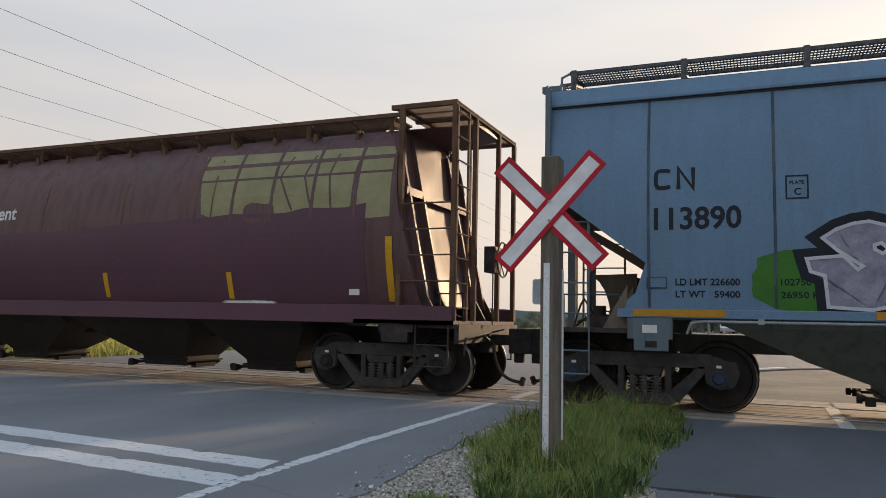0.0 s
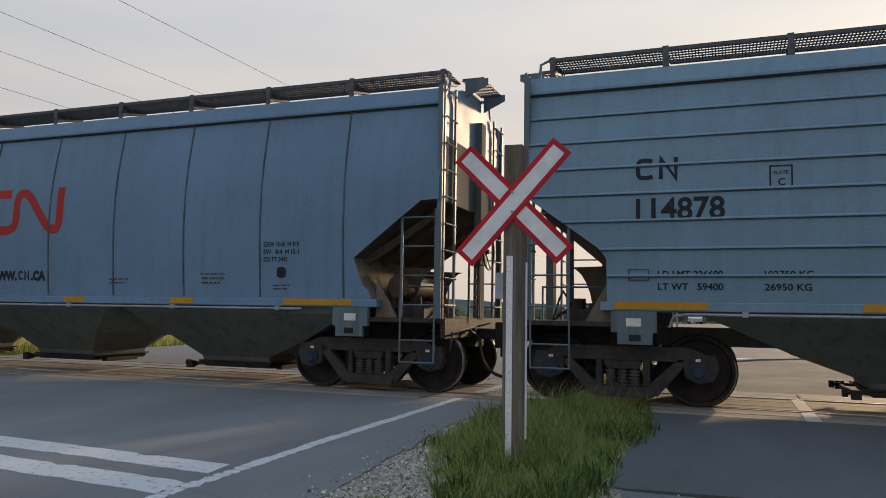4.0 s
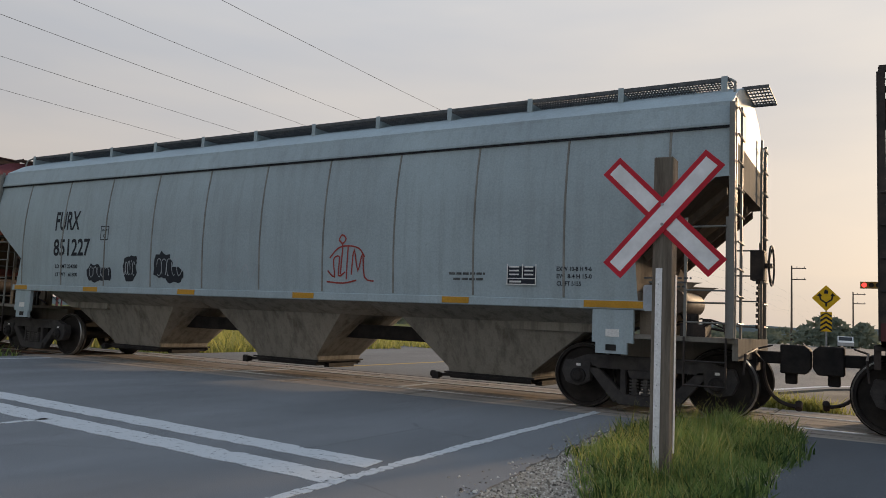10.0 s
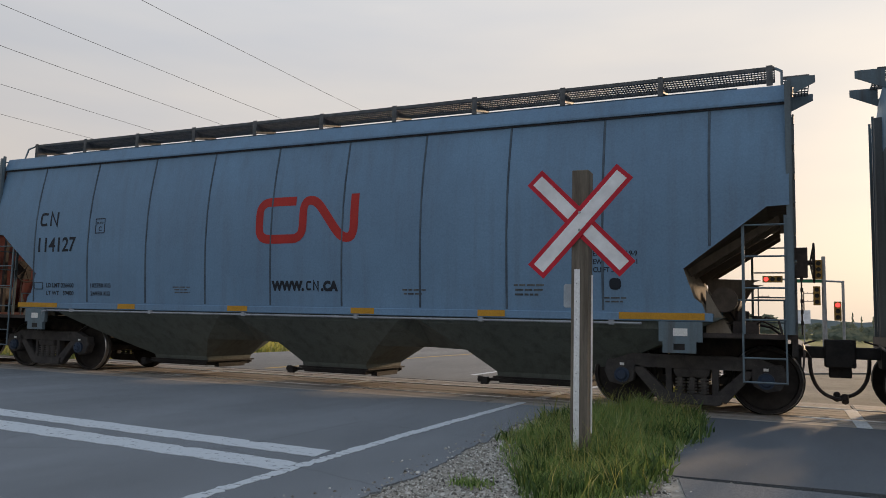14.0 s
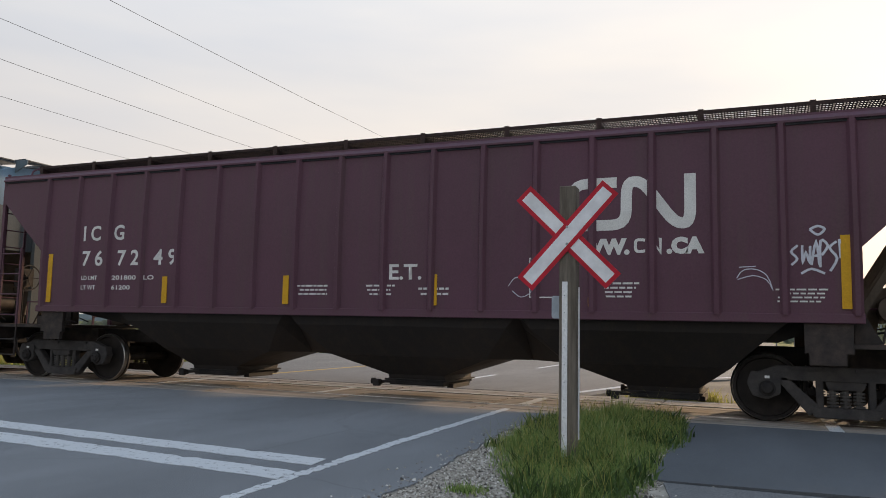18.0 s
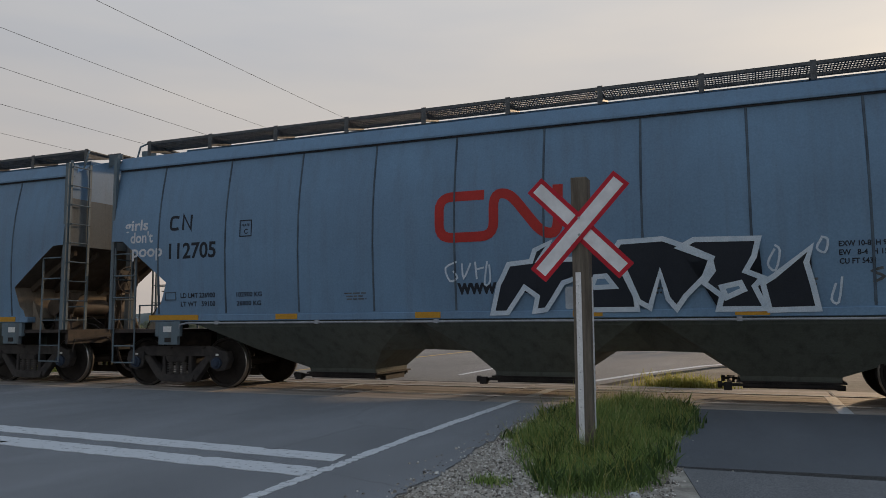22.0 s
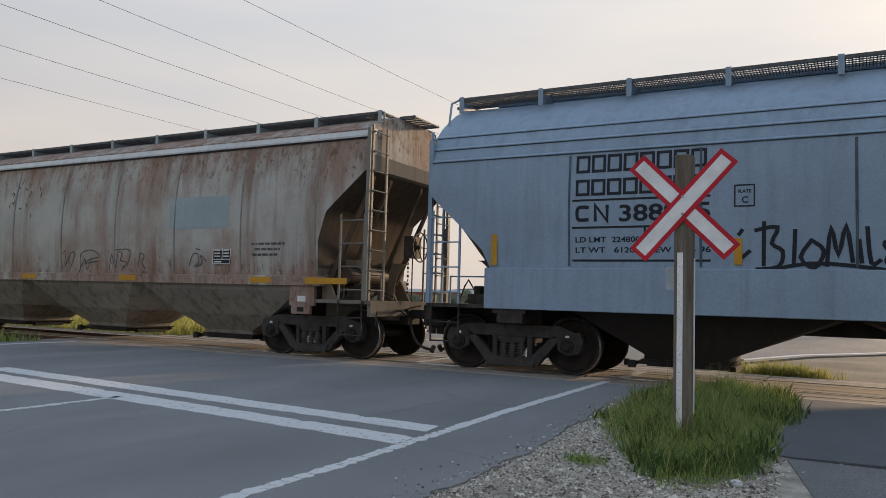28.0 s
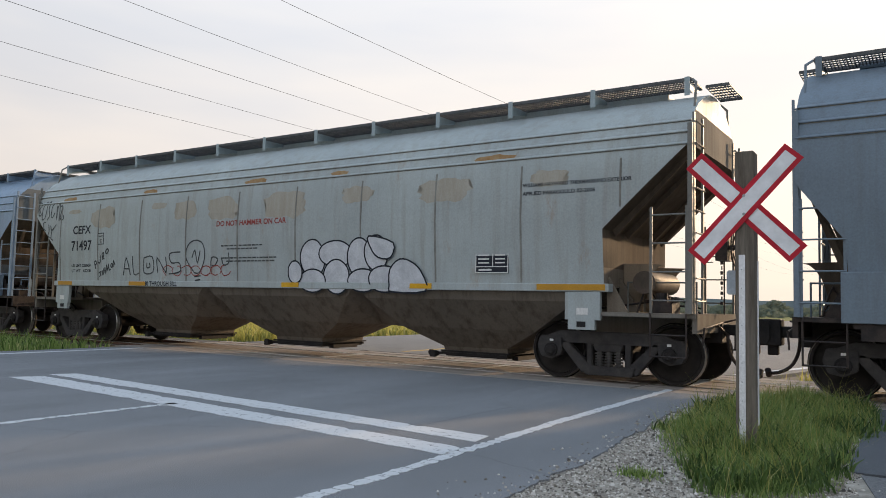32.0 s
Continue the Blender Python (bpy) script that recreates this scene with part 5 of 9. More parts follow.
def blob(cx, cz, w, h, seed, n=18, rough=0.12):
    rng = random.Random(seed)
    out = []
    for i in range(n):
        a = 2 * math.pi * i / n
        ca, sa = math.cos(a), math.sin(a)
        f = (abs(ca) ** 3.2 + abs(sa) ** 3.2) ** (-1 / 3.2) * (1 + rng.uniform(-rough, rough))
        out.append((cx + ca * f * w / 2, cz + sa * f * h / 2))
    return out



def scrawl(car, x, z, w, h, n, mat, seed, thick=0.03, name="graffiti_tag"):
    """Loose hand-sprayed loops."""
    rng = random.Random(seed)
    polys = []
    s = w / n
    for i in range(n):
        cx, cz = x + s * (i + 0.5), z + h / 2
        pts = []
        a0, turn = rng.uniform(0, 6.3), rng.choice((-1, 1)) * rng.uniform(3.2, 6.5)
        for k in range(10):
            f = k / 9
            a = a0 + turn * f
            pts.append((cx + s * (0.5 * math.cos(a) + rng.uniform(-0.06, 0.06)), cz + h * (0.42 * math.sin(a) + rng.uniform(-0.05, 0.05))))
        polys += stroke_quads(pts, thick)
    poly(car, polys, M[mat], name, 0.006)


def dashes(car, x, z, w, h, n, mat, seed, thick=0.03):
    """A cloud of short sprayed dashes."""
    rng = random.Random(seed)
    polys = []
    for _ in range(n):
        a, r = rng.uniform(0, 6.28), rng.random() ** 0.6
        cx, cz = x + w / 2 * (1 + r * math.cos(a)), z + h / 2 * (1 + r * math.sin(a))
        d = rng.uniform(0.6, 2.4)
        pts = [(cx, cz), (cx + 0.05 * math.cos(d), cz + 0.05 * math.sin(d)), (cx + 0.11 * math.cos(d + 0.5), cz + 0.11 * math.sin(d + 0.5))]
        polys += stroke_quads(pts, thick)
    poly(car, polys, M[mat], "graffiti_tag", 0.006)


def make_car(center, half, off, profile, paint, hopper, left, right, label, zsill=1.27, sill=(1.19, 1.30), eave=(3.98, 4.22), ridge=4.46,
             seams=(), seam_mat=None, ribs_h=(), posts=(), frame_mat=None, grate="grate", cap="iron", board_z=4.55, board_y=0.86, bays=(-3.1, 0.3, 3.9), end="hopper", name="hopper_car", bay_bottom=0.64, board_len=None, deep_sill=0.03, saddle=(0.70, 0.66), gate_z=0.30, outer=1.2, sill_mat=None, chord_mat=None):
    ob = thing(name, label, "freight car", "cars of the freight train")
    car = dict(ob=ob, c=center, half=half, off=off, profile=profile, zsill=zsill, left=left, right=right, ridge=ridge, deep=deep_sill, dx=0.0)
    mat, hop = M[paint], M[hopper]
    fm = M[frame_mat] if frame_mat else mat
    bm = bmesh.new()
    build_shell(bm, car)
    end_mat = M["end_pale"] if hopper == "hopper_grey" or paint in ("blue_cn", "slate") else M["end_grey"] if hopper in ("hopper_tan", "hopper_beige") else M["end_maroon"] if paint.startswith("maroon") else mat
    part("body", bm, [mat, M["end_dust_sunlit"] if hopper in ("hopper_grey", "hopper_tan", "hopper_beige") else end_mat, M["slope_dark"], end_mat], ob, smooth=True)
    # side sill and top chord
    il, ir = interp(left, zsill), interp(right, zsill)
    for s in (-1, 1):
        bm = bmesh.new()
        y = -side_y(car, zsill)
        box(bm, -half + il - 0.08, half - ir + 0.08, min(s * (y - 0.16), s * (y + deep_sill)), max(s * (y - 0.16), s * (y + deep_sill)), sill[0], sill[1])
        bmesh.ops.bevel(bm, geom=bm.edges[:], offset=0.008, segments=1, affect="EDGES")
        part("side_sill", bm, M[sill_mat] if sill_mat else mat, ob)
        if eave:
            bm = bmesh.new()
            y = -side_y(car, eave[0])
            p = [(s * (y - 0.05), eave[0]), (s * (y + 0.05), eave[0]), (s * (y + 0.05), eave[0] + 0.03), (s * (y - 0.03), eave[1]), (s * (y - 0.12), eave[1] + 0.01)]
            prism(bm, p, -half - 0.01, half + 0.01, axis="x")
            part("top_chord", bm, M[chord_mat] if chord_mat else mat, ob)
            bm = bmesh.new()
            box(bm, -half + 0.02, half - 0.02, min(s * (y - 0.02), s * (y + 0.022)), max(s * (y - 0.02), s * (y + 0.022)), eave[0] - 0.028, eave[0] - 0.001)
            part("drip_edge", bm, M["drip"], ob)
    for x in seams:
        bm = bmesh.new()
        z0 = zsill + 0.05
        while half - interp(left if x < 0 else right, z0) < abs(x) + 0.03 and z0 < 3.4:
            z0 += 0.05
        rib(bm, car, x, z0, (eave[0] if eave else 3.32) - 0.03, 0.024, 0.012)
        part("weld_seam", bm, M[seam_mat] if seam_mat else mat, ob)
    for x in posts:
        for s in (-1, 1):
            bm = bmesh.new()
            rib(bm, car, x, zsill + 0.02, eave[0], 0.07, 0.06, (s,))
            part("side_post", bm, mat, ob)
    for z in ribs_h:
        bm = bmesh.new()
        xl, xr = -half + interp(left, z), half - interp(right, z)
        for s in (-1, 1):
            y = -side_y(car, z)
            prism(bm, [(s * (y - 0.02), z - 0.012), (s * (y + 0.026), z - 0.008), (s * (y + 0.026), z + 0.004), (s * (y - 0.02), z + 0.04)], xl, xr, axis="x")
        part("side_rib", bm, mat, ob)
        # thin dark strip below the rib, painted in for its shade
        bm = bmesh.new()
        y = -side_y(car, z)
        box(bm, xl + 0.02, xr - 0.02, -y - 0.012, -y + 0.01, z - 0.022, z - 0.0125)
        part("rib_shade_strip", bm, M["seam"] if paint.startswith("blue") else M["seam_light"], ob, "dark strip painting the shade under the rib")
    # hoppers, gates and centre sill
    nb = len(bays)
    gate_half = 0.44 if profile == "round" else 0.62
    for k, bx in enumerate(bays):
        xl = (bays[k - 1] - bx) / 2 if k else -bay_bottom - outer
        xr = (bays[k + 1] - bx) / 2 if k < nb - 1 else bay_bottom + outer
        flat = (saddle[1] if k else None, saddle[1] if k < nb - 1 else None)
        key = (round(xl, 2), round(xr, 2), bay_bottom, hopper, zsill, saddle, flat)
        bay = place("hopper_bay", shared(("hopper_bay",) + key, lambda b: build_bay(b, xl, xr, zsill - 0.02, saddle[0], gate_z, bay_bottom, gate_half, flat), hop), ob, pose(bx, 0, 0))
        place("gate", shared(("gate", bay_bottom, gate_z, gate_half), lambda b: build_gate(b, bay_bottom, gate_half, gate_z), M["iron"]), bay)
    bm = bmesh.new()
    box(bm, -half + 0.1, half - 0.1, -0.33, 0.33, 0.74, 0.98)
    box(bm, bays[0], bays[-1], -0.5, 0.5, saddle[0] + 0.02, zsill - 0.05)
    part("centre_sill", bm, M["iron"] if hopper != "hopper_grey" else hop, ob)
    # slope sheets above the trucks
    for s in (-1, 1):
        bm = bmesh.new()
        xo = (bays[-1] if s > 0 else -bays[0]) + bay_bottom + 0.12
        prism(bm, [(s * (xo - 0.3), zsill), (s * (half - 1.3), zsill + 0.5), (s * (half - 1.3), zsill - 0.02), (s * (xo + 0.9), 1.04), (s * (xo - 0.3), 1.04)], -1.0, 1.0)
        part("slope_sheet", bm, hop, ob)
    for s in (-1, 1):
        add_truck(ob, s * off, cap)
    # walkway on the roof
    L = board_len or 2 * half - 0.3
    gm = M[grate]
    for s in (-1, 1):
        rb = place("running_board", shared(("running_board", round(L, 2), grate), lambda b: build_grating(b, L, 0.6), gm), ob, pose(0, -board_y if s < 0 else board_y - 0.6, board_z))
        for k in range(int(L / 1.42) + 1):
            x = -L / 2 + 0.06 + (L - 0.12) * k / int(L / 1.42)
            place("bracket", shared(("bracket", frame_mat or paint, grate), lambda b: (prism(b, [(-0.04, -0.24), (0.04, -0.24), (0.04, 0.04), (-0.04, 0.04)], -0.012, 0.0), prism(b, [(0.0, -0.2), (0.6, -0.06), (0.6, -0.02), (0.0, -0.03)], -0.02, 0.02, axis="x")), mat if hopper in ("hopper_tan", "hopper_beige") or profile == "curved" else gm), rb, pose(x, 0 if s < 0 else 0.6, 0, 0, 0, 0 if s < 0 else 180))
    bm = bmesh.new()
    box(bm, -L / 2 + 0.5, L / 2 - 0.5, -0.32, 0.32, ridge - 0.03, ridge + 0.07)
    part("hatch_cover", bm, mat, ob)
    # end platforms
    for s in (-1, 1):
        inset = interp(right if s > 0 else left, zsill)
        xe = s * half
        bm = bmesh.new()
        box(bm, min(xe - s * (inset + 0.25), xe + s * 0.06), max(xe - s * (inset + 0.25), xe + s * 0.06), -1.42, 1.42, 0.99, 1.05)
        box(bm, min(xe, xe + s * 0.07), max(xe, xe + s * 0.07), -1.38, 1.38, 0.78, 1.05)
        box(bm, min(xe - s * (inset + 0.5), xe - s * 0.05), max(xe - s * (inset + 0.5), xe - s * 0.05), -0.5, 0.5, 0.70, 0.99)
        part("end_platform", bm, M["end_grey"] if hopper in ("hopper_tan", "hopper_beige") else M["frame_dark"], ob)
        # jacking pad and placard at the bolster
        xb = s * (half - inset - 0.05)
        for y in (-1.47, 1.40):
            bm = bmesh.new()
            box(bm, min(xb, xb - s * 0.55), max(xb, xb - s * 0.55), y, y + 0.07, 0.925, sill[0] - 0.004)
            box(bm, min(xb - s * 0.08, xb - s * 0.5), max(xb - s * 0.08, xb - s * 0.5), y, y + 0.07, 0.78, 0.925)
            bp = part("bolster_plate", bm, M["frame_dark"] if hopper == "hopper_black" else mat if hopper != "hopper_grey" else fm, ob)
            if y < 0 and hopper != "hopper_black":
                bm = bmesh.new()
                box(bm, xb - s * 0.275 - 0.09, xb - s * 0.275 + 0.09, y - 0.006, y, 1.0, 1.1)
                part("placard", bm, M["white"], bp)
                bm = bmesh.new()
                box(bm, xb - s * 0.29 - 0.07, xb - s * 0.29 + 0.07, y - 0.006, y, 0.82, 0.9)
                part("jack_opening", bm, M["iron"], bp)
        # uncoupling lever, handrail and brake rigging on the platform
        bm = bmesh.new()
        tube(bm, [(xe + s * 0.12, -1.30, 0.62), (xe + s * 0.14, -1.28, 0.86), (xe + s * 0.14, -0.2, 0.93), (xe + s * 0.3, -0.05, 0.98)], 0.013)
        part("uncoupling_lever", bm, M["frame_dark"], ob)
        bm = bmesh.new()
        xr0, xr1 = xe - s * 0.08, xe - s * max(0.45, inset - 0.15)
        tube(bm, [(xr0, -0.85, 1.05), (xr0, -0.85, 1.50), (xr1, -0.85, 1.50), (xr1, -0.85, 1.05)], 0.014)
        part("handrail", bm, fm, ob)
        bm = bmesh.new()
        tube(bm, [(xe - s * (inset + 0.3), -0.9, 1.10), (xe - s * (inset * 0.6), -0.7, 1.22), (xe - s * 0.25, -0.45, 1.14), (xe - s * 0.1, -0.4, 1.02)], 0.017)
        tube(bm, [(xe - s * (inset + 0.3), -0.6, 1.12), (xe - s * (inset * 0.5), -0.3, 1.3), (xe - s * 0.15, -0.3, 1.12)], 0.012)
        part("brake_rigging", bm, M["frame_dark"], ob)
        if s > 0 and end == "hopper":
            bm = bmesh.new()
            for k in range(9):
                cyl(bm, (xe + 0.14, -0.3, 1.84 - 0.075 * k), (xe + 0.14, -0.3, 1.79 - 0.075 * k), 0.011 if k % 2 else 0.022, 6)
            part("brake_chain", bm, M["frame_dark"], ob)
        # gussets at the foot of the end sheet
        xw = xe - s * inset
        for y in (-1.25, -0.75, 0.75, 1.25):
            bm = bmesh.new()
            prism(bm, [(xw - s * 0.02, 1.051), (xw + s * 0.30, 1.051), (xw - s * 0.02, 1.62)], y - 0.02, y + 0.02)
            part("gusset", bm, M["end_dust_sunlit"] if hopper in ("hopper_grey", "hopper_tan", "hopper_beige") else M["frame_dark"], ob)
        # longitudinal web under the slope sheet, cut away in a curve
        if end == "hopper":
            for y in (-0.62, 0.60):
                bm = bmesh.new()
                curve = [(xw + s * (0.30 + 0.34 * (1 - math.sin(a * math.pi / 12))), 1.06 + 0.72 * math.cos(a * math.pi / 12)) for a in range(6, -1, -1)]
                prism(bm, [(xw - s * 0.05, 1.06)] + curve + [(xw - s * 0.05, 1.80)], y, y + 0.02)
                part("end_web", bm, M["web_tan"] if hopper in ("hopper_tan", "hopper_beige") or paint == "maroon" else M["slope_dark"], ob)
        # coupler, hose, step
        place("coupler", shared(("coupler", 0.66), lambda b: build_coupler(b, 0.66), M["iron"]), ob, pose(xe, 0, 0, 0, 0, 0 if s > 0 else 180))
        place("air_hose", shared(("air_hose", 0.62), lambda b: build_hose(b, 0.62), M["frame_dark"]), ob, pose(xe, 0, 0, 0, 0, 0 if s > 0 else 180))
        for y in (-1.46, 1.46):
            bm = bmesh.new()
            xa, xb2 = xe - s * 0.06, xe - s * 0.56
            tube(bm, [(xa, y, 1.05), (xa, y, 0.45), (xb2, y, 0.45), (xb2, y, 1.05)], 0.014)
            tube(bm, [(xa, y, 0.75), (xb2, y, 0.75)], 0.013)
            part("sill_step", bm, M["frame_dark"] if hopper != "hopper_grey" else fm, ob)
        if end == "hopper":
            ztop = board_z - 0.02
            for y, near in ((-1.46, True), (1.46, False)):
                zc = interp([(z, i) for z, i in (right if s > 0 else left)], 2.0)
                # tall ladder at the corner, short one further in
                bm = bmesh.new()
                box(bm, xe - 0.035, xe + 0.035, y - 0.03, y + 0.03, 1.05, eave[1] if eave else 3.7)
                part("corner_post", bm, fm, ob)
                ladder(ob, xe - s * 0.04, xe - s * 0.55, y, 1.05, 2.55, 4, fm)
            end_ladder(ob, xe + s * 0.03, -1.40, -0.95, 1.05, (eave[1] if eave else 3.8) + 0.06, 9, fm)
            end_ladder(ob, xe + s * 0.03, 0.95, 1.40, 1.05, (eave[1] if eave else 3.8) + 0.06, 9, fm)
            # end column on the cars with a roomy end
            if hopper == "hopper_grey":
                bm = bmesh.new()
                box(bm, min(xe - s * 0.02, xe + s * 0.09), max(xe - s * 0.02, xe + s * 0.09), 0.1, 0.3, 1.05, 4.1)
                part("end_post", bm, M["end_pale"], ob)
            # stiffeners under the slope sheet
            ends = right if s > 0 else left
            zi, ins = max(ends, key=lambda p: (p[1], p[0]))
            zo = min(z for z, q in ends if q < 0.3 and z > zi)
            for y in (-1.1, -0.55, 0.55, 1.1):
                bm = bmesh.new()
                prism(bm, [(xe - s * ins, zi + 0.03), (xe - s * 0.12, zo - 0.06), (xe - s * 0.12, zo - 0.16), (xe - s * (ins - 0.06), zi - 0.08)], y - 0.035, y + 0.035)
                part("slope_rib", bm, M["slope_dark"], ob)
            # small platform that overhangs the end of the roof
            place("end_grating", shared(("end_grating", grate), lambda b: build_grating(b, 0.34, 0.9), gm), ob, pose(xe + (0.12 if s > 0 else 0.08), -0.45, board_z - 0.03))
            for y in (-0.47, 0.45) if hopper == "hopper_grey" else ():
                bm = bmesh.new()
                prism(bm, [(xe + s * 0.0, board_z - 0.30), (xe + s * 0.0, board_z - 0.03), (xe + s * 0.36, board_z - 0.03), (xe + s * 0.36, board_z - 0.13)], y, y + 0.02)
                part("platform_plate", bm, fm, ob)
            for y in (-board_y + 0.02, board_y - 0.02):
                bm = bmesh.new()
                tube(bm, [(xe - s * 0.06, y * 1.25, (eave[1] if eave else 3.95) - 0.05), (xe - s * 0.06, y * 1.12, board_z - 0.08), (xe - s * 0.14, y, board_z)], 0.018)
                part("roof_post", bm, fm, ob)
        # air gear on the platforms
        if s > 0:
            bm = bmesh.new()
            cyl(bm, (xe - 0.82, -0.95, 1.50), (xe - 0.82, 0.3, 1.50), 0.17, 16)
            part("air_tank", bm, M["tank"], ob, "dusty air reservoir", True)
            place("air_valve", shared("air_valve", build_valve, M["frame_dark"]), ob, pose(xe - 0.55, -0.8, 1.05))
            place("brake_wheel", shared("brake_wheel", build_brake_wheel, M["frame_dark"]), ob, pose(xe + 0.28, -0.15, 2.05))
            bm = bmesh.new()
            box(bm, xe + 0.05, xe + 0.22, -0.32, 0.02, 1.85, 2.25)
            tube(bm, [(xe + 0.14, -0.15, 1.85), (xe + 0.14, -0.15, 1.05)], 0.012)
            part("brake_housing", bm, M["frame_dark"], ob)
        else:
            place("air_valve", shared("air_valve", build_valve, M["frame_dark"]), ob, pose(xe + 0.6, -0.7, 1.05))
            bm = bmesh.new()
            cyl(bm, (xe + 1.0, -0.5, 1.62), (xe + 1.0, 0.3, 1.62), 0.14, 12)
            part("air_tank", bm, M["frame_dark"], ob, "", True)
    return car


CARS = []
A_L = [(1.27, 1.0), (1.42, 1.05), (1.5, 1.15), (1.88, 1.28), (2.66, 0.26), (2.67, 0.0)]
H_L = [(1.27, 1.03), (1.83, 1.03), (1.95, 0.95), (2.32, 0.45), (2.63, 0.02), (2.64, 0.0)]
BLUE_SEAMS = [-6.40, -4.93] + [-6.24 + 1.39 * k for k in range(2, 10)]


def side_tape(car, x, z0, z1, w=0.1, mat="yellow"):
    """A strip of tape that follows the curve of the side."""
    poly(car, [[(x, z0), (x + w, z0), (x + w, z1), (x, z1)]], M[mat], "reflector", 0.012)


def tape(car, xs, z0, z1, w, mat="orange"):
    for x in xs:
        plate_solid(car, "reflector", x, x + w, z0, z1, M[mat], 0.006, side_y(car, car["zsill"]) - car["deep"] - 0.002)


def blue_car(center, half, off, number, label, mat="blue", seams=True, text=True, ends=A_L, seam_k=None, loads=("226600", "59400", "102750", "26950"), shift=0.0):
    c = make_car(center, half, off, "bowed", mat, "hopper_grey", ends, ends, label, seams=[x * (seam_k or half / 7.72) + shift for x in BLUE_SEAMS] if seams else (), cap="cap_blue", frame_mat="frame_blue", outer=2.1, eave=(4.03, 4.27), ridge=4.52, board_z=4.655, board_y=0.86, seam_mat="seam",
                 ribs_h=() if seams else (1.62, 1.95, 2.30, 2.64, 2.98, 3.33, 3.68))
    k = seam_k or half / 7.72
    tape(c, [-6.6 * k, 5.3 * k], 1.21, 1.30, 1.1)
    tape(c, [-3.9, -1.35, 1.1, 3.25], 1.21, 1.30, 0.42)
    x0 = -6.33 * half / 7.72
    reporting_mark(c, x0, 2.80, 0.50, 0.27, "black", 0.05)
    letters(c, number, x0, 2.30, 0.28, M["black"], 1.03)
    plate_box(c, x0 + 1.52, 2.62, 0.25, M["black"])
    letters(c, "LD LMT " + loads[0], x0 + 0.25, 1.60, 0.085, M["black"], 0.75)
    letters(c, "LT WT   " + loads[1], x0 + 0.25, 1.45, 0.085, M["black"], 0.75)
    letters(c, loads[2] + " KG", x0 + 1.45, 1.60, 0.08, M["black"], 0.52)
    letters(c, loads[3] + " KG", x0 + 1.45, 1.45, 0.08, M["black"], 0.5)
    emblem(c, -1.0 * k + shift, 2.34, 2.0, 0.78, M["logo_red"], 0.15)
    web_address(c, -0.65 * k + shift, 1.57, 1.3, 0.15, "black")
    fine_print(c, -2.6, 1.5, 0.4, 0.14, 3, M["tag_ink"])
    fine_print(c, 2.0, 1.5, 0.4, 0.12, 2, M["tag_ink"])
    fine_print(c, 3.8, 1.5, 0.45, 0.2, 3, M["tag_ink"])
    xd = 4.5 if number == "112705" else 4.95 * k
    letters(c, "EXW 10-8  H 9-9", xd, 2.06, 0.07, M["black"], 0.6)
    letters(c, "EW   8-4  H 15-1", xd, 1.95, 0.07, M["black"], 0.6)
    letters(c, "CU FT 5431", xd, 1.84, 0.07, M["black"], 0.4)
    poly(c, [blob(5.25 * k, 1.68, 0.16, 0.16, 3, 16, 0)], M["black"], "stencil_seal")
    fine_print(c, 5.1 * k, 1.42, 0.3, 0.1, 2, M["tag_ink"])
    # pale conduit under the sill, with clamps, and a card holder
    bm = bmesh.new()
    tube(bm, [(-5.95 * k, -1.44, 1.0), (-5.9 * k, -1.465, 1.13), (-5.75 * k, -1.47, 1.155), (5.6 * k, -1.47, 1.155)], 0.018)
    pipe = part("brake_pipe", bm, M["conduit"], c["ob"], "pale grey brake pipe under the sill")
    for q in (-5.1, -3.1, -1.0, 1.2, 3.3, 5.2):
        bm = bmesh.new()
        box(bm, q * k - 0.035, q * k + 0.035, -1.49, -1.44, 1.13, 1.195)
        part("clamp", bm, M["conduit"], pipe)
    bm = bmesh.new()
    for a, b, lo, hi in ((0, 0.25, 1.56, 1.575), (0, 0.25, 1.69, 1.705), (0, 0.015, 1.575, 1.69), (0.235, 0.25, 1.575, 1.69)):
        box(bm, x0 - 0.1 + a, x0 - 0.1 + b, side_y(c, 1.6) - 0.012, side_y(c, 1.6) + 0.002, lo, hi)
    part("card_holder", bm, M["seam"], c["ob"])
    CARS.append(c)
    return c


